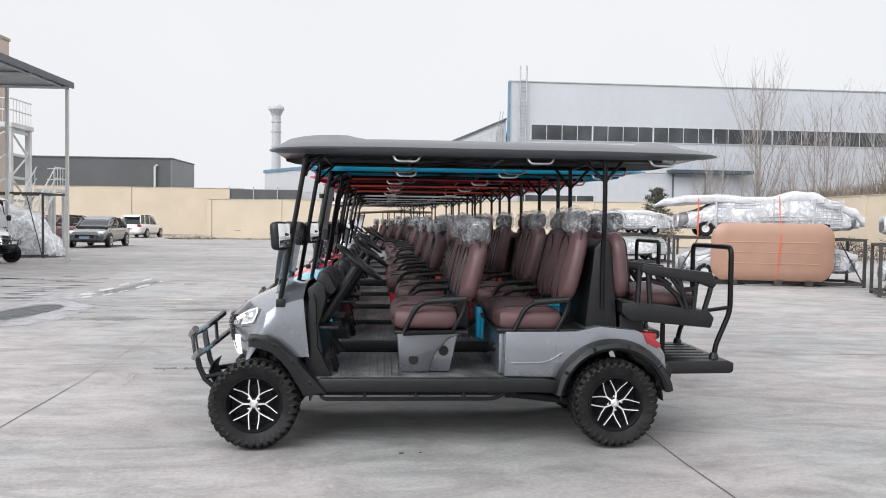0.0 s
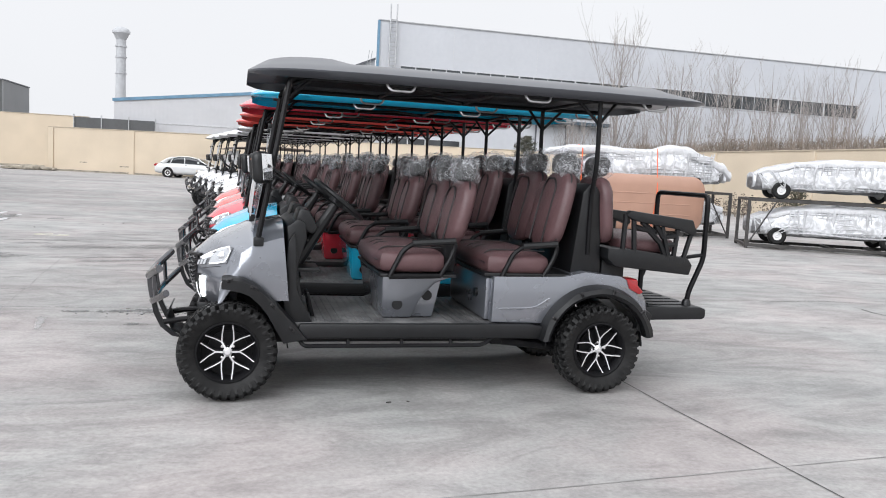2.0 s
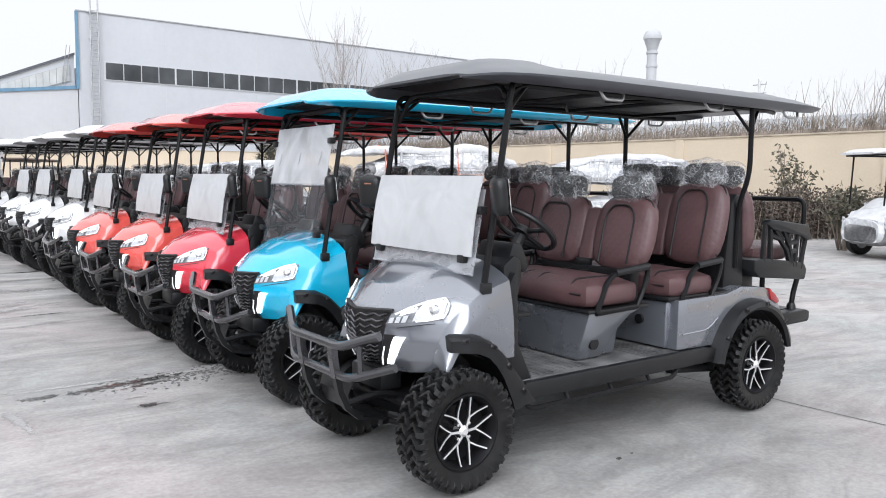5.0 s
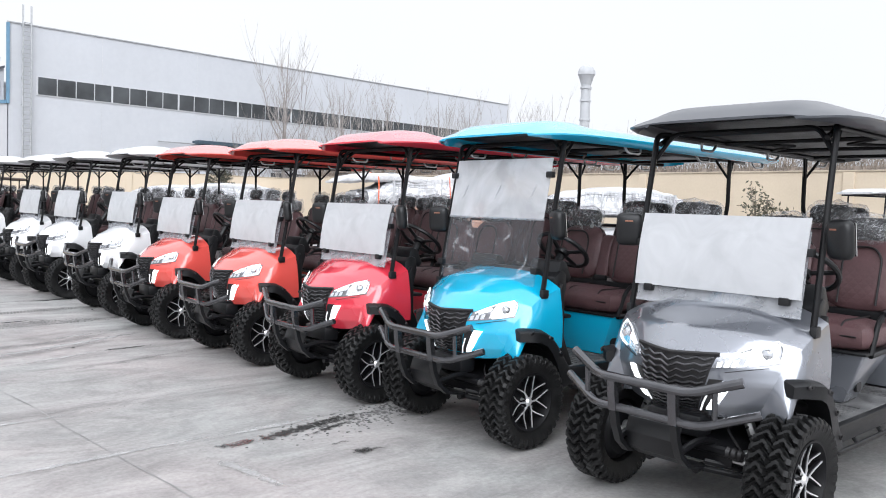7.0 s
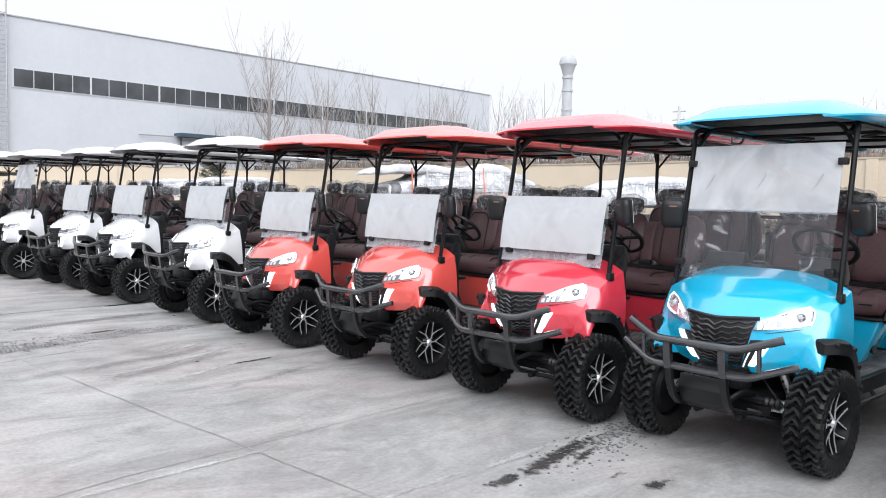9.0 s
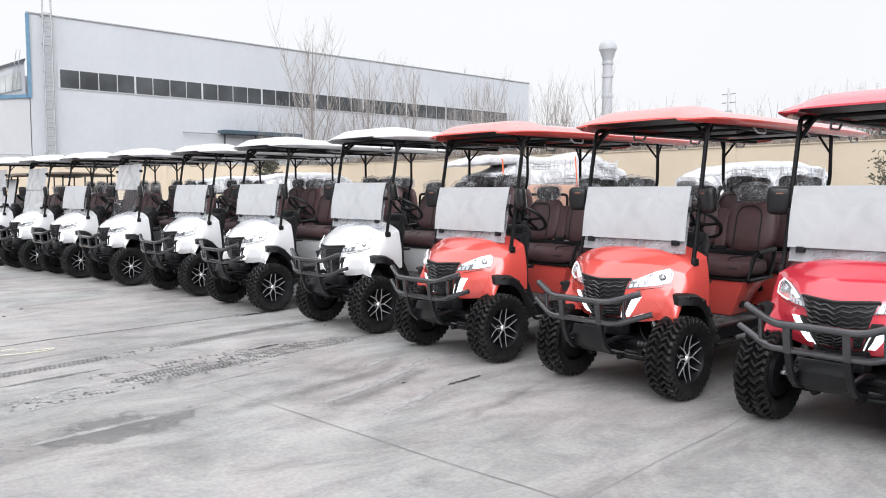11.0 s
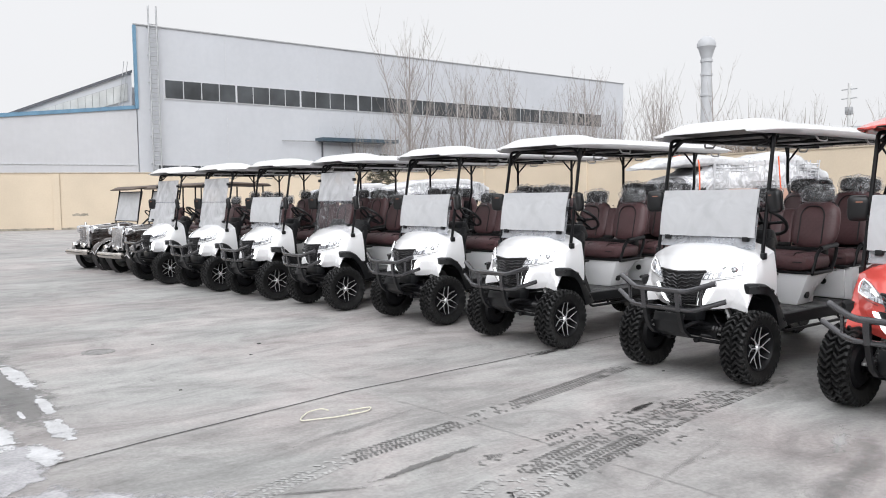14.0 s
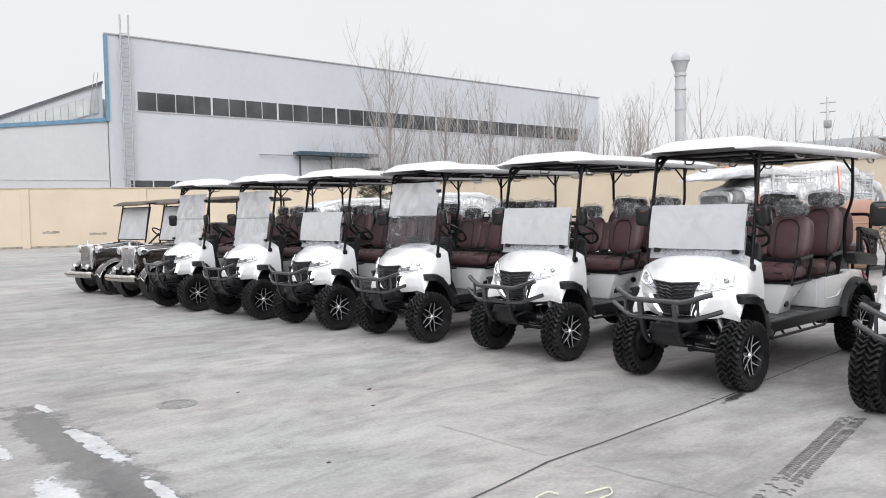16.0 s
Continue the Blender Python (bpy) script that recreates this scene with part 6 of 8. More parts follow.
for i, (pts, w) in enumerate([([(-6, 1.2), (-3, 1.6), (0, 1.9)], 0.35), ([(-7, 4.2), (-4, 4.6), (-1, 5.25)], 0.4), ([(-6.5, 6.55), (-3.5, 6.85), (-0.5, 7.45)], 0.3), ([(-7, 11.35), (-4, 11.55), (-1.2, 12.15)], 0.35), ([(-5.2, -1.5), (-2, -1.2), (3, -1.3)], 0.35), ([(2.5, 2.8), (6, 2.2), (10, 2.6)], 0.4), ([(-7, 14.65), (-4, 15.05), (-1.6, 15.95)], 0.4), ([(-6.2, 9.75), (-5.3, 10.35), (-4.9, 12.15), (-5.0, 15.15)], 0.3)]):
    mark("damp_band", soft_strip(pts, w, 0.0024 + 0.0001 * i), DAMP_SOFT, "broad faint damp band across the concrete")


# ---------------------------------------------------------------- racks with wrapped carts
HAZE = clear_sheet("hazy_stretch_film", (0.95, 0.95, 0.96), 0.45, rough=0.18, film=0.5, film_scale=5, milk=0.85, span=(0.40, 0.64))
WRAP = material("white_stretch_wrap", (0.60, 0.605, 0.62), rough=0.22, vary=0.10, scale=5, fine=0.3, fine_scale=18, bump=0.7, bump_scale=9)
NET = material("packing_film_strands", (0.50, 0.505, 0.52), rough=0.3, vary=0.3, scale=4, fine=0.3, fine_scale=20)
CRATE_DARK = material("dark_load_under_wrap", (0.17, 0.17, 0.175), rough=0.4, vary=0.6, scale=6)
RACK_STEEL = material("dark_rack_steel", (0.045, 0.042, 0.04), rough=0.6, vary=0.35, scale=5)
BROWN_SHELL = material("beige_moulded_plastic", (0.40, 0.235, 0.17), rough=0.38, vary=0.06, scale=2, coat=0.2)
STRAP = material("orange_strap", (0.85, 0.16, 0.06), rough=0.5, vary=0.1)
WHITE_RIM = material("white_steel_wheel", (0.7, 0.7, 0.7), rough=0.4, vary=0.1)


def hull(stations, n=20, jag=0.0, seed=0.0):
    """A draped body along x: stations (x, half width, z bottom, z top)."""
    rings = []
    for x, w, z0, z1 in stations:
        ring = []
        for j in range(n):
            a = 2 * math.pi * j / n
            c, s = math.cos(a), math.sin(a)
            y = w * math.copysign(abs(c) ** 0.45, c)
            z = (z0 + z1) / 2 + (z1 - z0) / 2 * math.copysign(abs(s) ** 0.55, s)
            p = Vector((x, y, z))
            k = jag * noise.noise(p * 2.3 + Vector((seed, 0, 0))) + jag * 0.5 * noise.noise(p * 6 + Vector((0, seed, 0)))
            ring.append(p + Vector((0, c, s)) * k)
        rings.append(ring)
    return loft(rings)


def dense(st, k=6):
    out = []
    for a, b in zip(st, st[1:]):
        out += [tuple(p + (q - p) * (t * t * (3 - 2 * t)) if i else p + (q - p) * t for i, (p, q) in enumerate(zip(a, b))) for t in [j / k for j in range(k)]]
    return out + [st[-1]]


def wrapped_cart(name, length, m, seed, roofed=False, drape=None):
    """A golf cart body shrink-wrapped in white film: a sheet over the top, strands down the sides, wheels below."""
    L = length
    rnd = random.Random(int(seed * 10))
    ob = thing(name, "golf cart body shrink-wrapped in white film on a steel rack", "wrapped cart", m, "wrapped carts on racks")
    top = 0.98 if not roofed else 1.16
    part("load", hull(dense([(0.0, 0.38, 0.24, 0.50), (0.12, 0.53, 0.20, 0.62), (0.30 * L, 0.58, 0.18, top - 0.14), (0.72 * L, 0.58, 0.18, top - 0.10), (L - 0.2, 0.53, 0.20, 0.66), (L, 0.42, 0.30, 0.5)]), 20, 0.03, seed), CRATE_DARK, ob)
    film = hull(dense(drape, 9), 24, 0.05, seed) if drape else hull(dense([(0.02, 0.40, 0.50, 0.60), (0.10 * L, 0.57, 0.58, 0.74), (0.26 * L, 0.62, top - 0.26, top - 0.10), (0.45 * L, 0.63, top - 0.24, top - 0.03), (0.70 * L, 0.63, top - 0.22, top), (0.86 * L, 0.61, top - 0.30, top - 0.10), (L - 0.04, 0.50, 0.52, 0.72)], 9), 24, 0.05, seed)
    part("film_cover", film, WRAP, ob, "white stretch film pulled tight and creased")
    part("side_film", hull(dense([(0.0, 0.44, 0.22, 0.58), (0.10 * L, 0.58, 0.20, 0.68), (0.28 * L, 0.645, 0.20, top - 0.12), (0.72 * L, 0.65, 0.20, top - 0.06), (0.90 * L, 0.60, 0.20, 0.74), (L, 0.46, 0.24, 0.56)]), 24, 0.035, seed + 2), HAZE, ob, "hazy clear stretch film round the sides")
    for side in (-1, 1):
        net = bmesh.new()
        x0, x1 = 0.22 * L, 0.90 * L
        k = int((x1 - x0) / 0.115)
        for i in range(k + 1):
            x = x0 + (x1 - x0) * i / k + rnd.uniform(-0.03, 0.03)
            tube([(x + rnd.uniform(-0.04, 0.04), side * 0.60, 0.26), (x, side * 0.635, top - 0.35), (x + rnd.uniform(-0.05, 0.05), side * 0.63, top - 0.16)], rnd.choice((0.011, 0.015, 0.020, 0.034)), 6, net)
        for z in (0.28, 0.36, 0.44, 0.52, 0.60, 0.68, 0.76, 0.84, 0.92):
            if z > top - 0.2:
                continue
            pts = [(x0 + (x1 - x0) * q, side * (0.628 + 0.006 * math.sin(q * 9 + z * 7)), z + 0.02 * math.sin(q * 7 + seed + z * 20)) for q in [j / 8 for j in range(9)]]
            tube(pts, rnd.uniform(0.011, 0.020), 6, net)
        for i in range(24):
            xa = rnd.uniform(0.03, 0.20) * L if i % 2 else rnd.uniform(0.84, 0.97) * L
            xb = xa + rnd.uniform(-0.18, 0.18) * L
            xb = min(max(xb, 0.02 * L), 0.98 * L)
            wa = 0.47 + 0.14 * min(1, min(xa, L - xa) / (0.16 * L))
            wb = 0.47 + 0.14 * min(1, min(xb, L - xb) / (0.16 * L))
            tube([(xa, side * wa, rnd.uniform(0.22, 0.34)), ((xa + xb) / 2, side * (wa + wb) / 2 + side * 0.02, 0.45), (xb, side * wb, rnd.uniform(0.5, 0.66))], rnd.uniform(0.008, 0.020), 5, net)
        tagged(part("packing_net", net, NET, ob, "white strands of packing film"), kind="stuff")
        for x in (0.16 * L, 0.80 * L):
            w = part("wheel", lathe([(0.10, -0.07), (0.17, -0.075), (0.205, -0.05), (0.205, 0.05), (0.17, 0.075), (0.10, 0.07)], 28, (x, side * 0.55, 0.205), closed=True), RUBBER, ob, "small black tyre")
            part("rim", lathe([(0.01, -0.05), (0.03, -0.06), (0.06, -0.045), (0.105, -0.06), (0.105, 0.06), (0.06, 0.045), (0.01, 0.05)], 24, (x, side * 0.55, 0.205)), WHITE_RIM, w, "white steel rim")
    return ob


def rack(name, length, depth, deck, m, top=None):
    ob = thing(name, "dark steel two-deck stacking rack for wrapped carts", "rack", m, "stacking racks")
    h = top or deck
    for x in (0, length):
        for y in (0, depth):
            part("post", box(x - 0.035, x + 0.035, y - 0.035, y + 0.035, 0, h + 0.03, 0.005, 1), RACK_STEEL, ob)
    for z in (0.08, deck):
        for y in (0, depth):
            part("rail", box(0.03, length - 0.03, y - 0.03, y + 0.03, z - 0.035, z + 0.035, 0.005, 1), RACK_STEEL, ob)
        for i in range(5):
            x = length * i / 4
            part("crossbar", box(x - 0.03, x + 0.03, 0.03, depth - 0.03, z - 0.03, z + 0.03, 0.005, 1), RACK_STEEL, ob)
    for x in (0.04, length - 0.04):
        k = 0.55 if x < 1 else -0.55
        part("brace", tube([(x, -0.0, 0.12), (x + k, -0.0, deck - 0.05)], 0.018, 6), RACK_STEEL, ob)
    return ob


def loaded_rack(x, y, yaw, length, deck, seed, depth=1.35, flip=False, roofed=False, drape=None):
    m = pose(x, y, 0, 0, 0, yaw)
    rack("cart_rack", length, depth, deck, m)
    cl = length - 0.15
    for z, s in ((0.115, seed), (deck + 0.035, seed + 4)):
        mm = m @ pose(0.08, depth / 2, z) if not flip else m @ pose(length - 0.08, depth / 2, z, 0, 0, 180)
        last = wrapped_cart("wrapped_cart", cl, mm, s, roofed and z > 0.5, drape if z > 0.5 else None)
    return last


loaded_rack(11.25, 11.55, -24, 3.95, 1.14, 1.0)
strapped = loaded_rack(7.947, 15.297, -13, 4.66, 1.20, 2.0, 1.4, False, True,
                       [(-0.56, 0.44, 0.80, 0.84), (-0.30, 0.58, 0.80, 0.96), (0.25, 0.64, 0.84, 1.07), (1.0, 0.66, 0.86, 1.10), (1.9, 0.66, 0.80, 1.05), (2.35, 0.65, 0.80, 1.04), (2.95, 0.64, 0.86, 1.20), (3.35, 0.62, 0.84, 1.20), (3.85, 0.62, 0.70, 0.98), (4.35, 0.60, 0.50, 0.80), (4.62, 0.50, 0.30, 0.58)])
loaded_rack(7.2, 25.5, 2, 4.4, 1.10, 3.0)
loaded_rack(8.6, 33.0, 2, 4.4, 1.10, 4.0)
upright = wrapped_cart("wrapped_cart", 2.5, pose(13.45, 5.15, 0, 0, 0, -27.6) @ Matrix.Scale(1.3, 4), 5.0)
tagged(upright, "golf cart wrapped in white film with its roof up", "wrapped cart", "wrapped carts on racks")
part("roof", hull(dense([(-0.12, 0.40, 1.555, 1.60), (0.10, 0.48, 1.555, 1.66), (1.2, 0.49, 1.56, 1.69), (2.3, 0.48, 1.555, 1.66), (2.52, 0.40, 1.555, 1.60)]), 20, 0.012, 3.0), WRAP, upright, "roof under white film")
part("roof_frame", tube([(0.0, -0.40, 1.55), (2.4, -0.40, 1.55), (2.4, 0.40, 1.55), (0.0, 0.40, 1.55)], 0.014, 6, closed=True), STEEL, upright)
for x in (0.12, 1.15, 2.2):
    for side in (-1, 1):
        part("roof_post", tube([(x - 0.03, side * 0.40, 0.80), (x, side * 0.40, 1.55)], 0.014, 6), STEEL, upright)
west = pose(-16.78, 24.1, 0, 0, 0, 0)
rack("cart_rack", 4.4, 2.0, 2.36, west)

shell = thing("roof_shell", "beige moulded cart roof stood on edge against a rack", "roof panel", pose(10.245, 14.62, 0.0, 5, 0, -13) @ Matrix.Diagonal((0.83, 1, 0.94, 1)))


def shell_ring(w, h, r, y, n=10):
    pts = []
    for cx, cz, a0 in ((w - r, h - r, 0), (-w + r, h - r, 90), (-w + r, -h + r, 180), (w - r, -h + r, 270)):
        pts += [(cx + r * math.cos(radians(a0 + 90 * i / n)), y, 0.92 + cz + r * math.sin(radians(a0 + 90 * i / n))) for i in range(n + 1)]
    return pts


part("panel", loft([shell_ring(1.70, 0.70, 0.34, 0.05), shell_ring(1.78, 0.78, 0.42, 0.02), shell_ring(1.78, 0.78, 0.42, -0.03), shell_ring(1.70, 0.71, 0.38, -0.09), shell_ring(1.45, 0.5, 0.25, -0.12), shell_ring(0.5, 0.15, 0.1, -0.13)]), BROWN_SHELL, shell)
for z in (0.62, 0.92, 1.20):
    part("rib", tube([(-1.30, -0.118, z), (1.30, -0.118, z)], 0.020, 6), BROWN_SHELL, shell)
part("edge_trim", tube([(p[0], 0.035, p[2]) for p in shell_ring(1.77, 0.77, 0.41, 0)], 0.018, 6, closed=True), BROWN_SHELL, shell)
for x, h in ((0.22, 0.145),):
    part("strap", tube(fillet([(x - 0.06, 0.06, 2.45), (x - 0.02, -0.04, 1.72), (x, -0.15, 1.3), (x - 0.05, -0.15, 0.6), (x - 0.09, -0.06, 0.13)], 0.2, 5), 0.016, 5), STRAP, shell, "orange ratchet strap")
for k in (-1.1, 0.2, 1.1):
    part("support_block", box(k - 0.12, k + 0.12, -0.1, 0.12, 0.0, 0.15, 0.01, 1), RACK_STEEL, shell)
part("tie_down_strap", tube(fillet([(0.52, -0.70, -0.10), (0.52, -0.69, 0.7), (0.52, -0.66, 1.0), (0.52, 0.0, 1.11), (0.52, 0.66, 1.0)], 0.1, 4), 0.017, 5), STRAP, strapped, "orange ratchet strap")
tagged(part("dropped_pole", tube([(9.6, 14.6, 0.02), (12.6, 14.9, 0.02)], 0.018, 6), GALV), "thin metal pole lying on the ground", "pole")


# ---------------------------------------------------------------- parked cars
CAR_GLASS = material("car_glass", (0.03, 0.035, 0.04), rough=0.06, vary=0.2, scale=1, coat=0.3)
CAR_DARK = paint("dark_blue_grey_car_paint", (0.030, 0.036, 0.040))
CAR_WHITE = paint("white_car_paint", (0.74, 0.74, 0.73))
CAR_SILVER = paint("silver_car_paint", (0.62, 0.63, 0.63))
CAR_RED = paint("dark_red_car_paint", (0.12, 0.03, 0.03))
PLATE = material("blank_number_plate", (0.25, 0.32, 0.5), rough=0.5, vary=0.05)


def car(label, paint_mat, m, suv=False):
    """A parked car; its front faces -x, origin under its middle."""
    ob = thing("car", label, "car", m, "parked cars")
    h, L, W = (1.68, 4.6, 0.91) if suv else (1.46, 4.7, 0.89)
    belt = 1.02 if suv else 0.97
    hood = 0.98 if suv else 0.88
    body = dense([(-L / 2, W * 0.72, 0.34, 0.62), (-L / 2 + 0.12, W * 0.9, 0.26, hood - 0.14), (-L / 2 + 0.9, W, 0.22, hood), (-0.75, W, 0.20, belt), (1.2, W, 0.20, belt + 0.03), (L / 2 - 0.35, W * 0.97, 0.24, belt + (0.02 if suv else 0.0)), (L / 2 - 0.06, W * 0.9, 0.30, belt - 0.10), (L / 2, W * 0.75, 0.40, belt - 0.28)], 5)
    part("body", hull(body, 28), paint_mat, ob)
    back = L / 2 - (0.18 if suv else 0.75)
    cabin = dense([(-1.05, W * 0.80, belt - 0.1, belt + 0.02), (-0.35, W * 0.74, belt - 0.1, h - 0.08), (0.2, W * 0.71, belt - 0.1, h), (1.15 if not suv else 1.5, W * 0.70, belt - 0.1, h - 0.05), (back, W * 0.76, belt - 0.1, belt + 0.03 if not suv else belt + 0.25)], 5)
    if not suv:
        back = L / 2 - 0.42
        cabin = dense([(-1.25, W * 0.80, belt - 0.1, belt + 0.02), (-0.62, W * 0.75, belt - 0.1, h - 0.14), (0.1, W * 0.72, belt - 0.1, h), (0.75, W * 0.71, belt - 0.1, h - 0.03), (1.30, W * 0.72, belt - 0.1, h - 0.17), (back, W * 0.76, belt - 0.1, belt + 0.03)], 6)
    part("window_glass", hull(cabin, 24), CAR_GLASS, ob, "dark car windows")
    roof = dense([(-0.42, W * 0.66, h - 0.10, h - 0.05), (0.2, W * 0.69, h - 0.06, h + 0.012), (1.15 if not suv else 1.6, W * 0.68, h - 0.09, h - 0.035), (1.45 if not suv else back - 0.05, W * 0.64, h - 0.25 if not suv else h - 0.2, h - 0.16)], 5)
    if not suv:
        roof = dense([(-0.66, W * 0.66, h - 0.19, h - 0.145), (0.1, W * 0.70, h - 0.09, h + 0.014), (0.75, W * 0.69, h - 0.11, h - 0.016), (1.30, W * 0.68, h - 0.24, h - 0.15), (back + 0.05, W * 0.70, belt - 0.04, belt + 0.06)], 6)
    part("roof", hull(roof, 20), paint_mat, ob)
    for side in (-1, 1):
        if not suv:
            part("rear_pillar", tube([(back - 0.15, side * W * 0.75, belt - 0.02), (1.42, side * W * 0.72, h - 0.22), (1.05, side * W * 0.70, h - 0.11)], 0.09, 8, radii=[0.16, 0.10, 0.06]), paint_mat, ob)
        for pts in ([(-1.0 if suv else -1.2, W * 0.80, belt), (-0.38 if suv else -0.60, W * 0.735, h - 0.07 if suv else h - 0.15)], [(0.28, W * 0.80, belt), (0.30, W * 0.72, h - 0.04)], [(1.25, W * 0.80, belt), (1.1, W * 0.72, h - 0.05 if suv else h - 0.12)], [(back - 0.02, W * 0.78, belt + 0.02), (1.35 if not suv else back - 0.25, W * 0.70, h - 0.1 if suv else h - 0.2)]):
            part("window_pillar", tube([(x, side * y, z) for x, y, z in pts], 0.035, 6), paint_mat, ob)
        for x in (-L / 2 + 0.92, L / 2 - 1.0):
            part("wheel_arch", lathe([(0.02, -0.02), (0.37, -0.02), (0.37, 0.10), (0.02, 0.10)], 26, (x, side * (W - 0.035) - 0.04, 0.33)), PLASTIC, ob)
            w = part("wheel", lathe([(0.2, -0.1), (0.29, -0.11), (0.325, -0.07), (0.325, 0.07), (0.29, 0.11), (0.2, 0.1)], 28, (x, side * (W - 0.07), 0.325), closed=True), RUBBER, ob)
            part("rim", lathe([(0.02, -0.1), (0.1, -0.08), (0.2, -0.1), (0.2, 0.1), (0.1, 0.08), (0.02, 0.1)], 20, (x, side * (W - 0.065), 0.325)), ALLOY, w)
        part("headlight", hull([(-L / 2 + 0.02, 0.05, 0.60, 0.68), (-L / 2 + 0.12, 0.15, 0.58, 0.74), (-L / 2 + 0.40, 0.16, 0.64, 0.78), (-L / 2 + 0.5, 0.03, 0.70, 0.76)], 12), CHROME_CUP, ob, "car headlight").location = (0.03, side * W * 0.72, 0.02 if not suv else 0.1)
        part("tail_light", hull([(L / 2 - 0.35, 0.03, belt - 0.2, belt - 0.08), (L / 2 - 0.12, 0.16, belt - 0.26, belt - 0.06), (L / 2 - 0.02, 0.12, belt - 0.25, belt - 0.1)], 12), RED_LENS, ob, "red tail light").location = (0, side * W * 0.74, 0)
        part("door_mirror", pad(-0.78, -0.66, side * W * 1.02 - 0.08, side * W * 1.02 + 0.08, belt + 0.02, belt + 0.14, 0, 0.04, 0), paint_mat, ob)
        part("door_handle", box(0.05, 0.2, side * W * 0.985 - 0.01, side * W * 0.985 + 0.01, belt - 0.13, belt - 0.105), CHROME, ob)
    part("grille", box(-L / 2 - 0.01, -L / 2 + 0.1, -0.42, 0.42, 0.46, 0.62, 0.02), PLASTIC, ob)
    part("lower_intake", box(-L / 2 + 0.0, -L / 2 + 0.12, -0.6, 0.6, 0.28, 0.38, 0.02), PLASTIC, ob)
    part("number_plate", box(-L / 2 - 0.02, -L / 2 + 0.0, -0.22, 0.22, 0.42, 0.54), PLATE, ob)
    part("rear_plate", box(L / 2 - 0.01, L / 2 + 0.01, -0.22, 0.22, belt - 0.42, belt - 0.30), PLATE, ob)
    return ob


car("dark blue-grey saloon car parked on the yard", CAR_DARK, pose(-15.3, 36.9, 0, 0, 0, 95) @ Matrix.Scale(1.08, 4))
car("white sport utility vehicle parked by the wall", CAR_WHITE, pose(-20.4, 58.4, 0, 0, 0, 268) @ Matrix.Scale(1.08, 4), True)
car("silver-white saloon car parked along the wall", CAR_SILVER, pose(-4.45, 51.2, 0, 0, 0, 164))
car("dark red car parked behind another car", CAR_RED, pose(-21.3, 45.5, 0, 0, 0, 70), True)


# ---------------------------------------------------------------- vintage-style carts at the row's end
BRONZE = paint("dark_bronze_paint", (0.028, 0.020, 0.017))
OLD_CHROME = material("dulled_chrome", (0.56, 0.53, 0.49), rough=0.22, metal=1.0, vary=0.2, scale=8)
TAN = material("tan_canopy", (0.10, 0.075, 0.06), rough=0.7, vary=0.15)


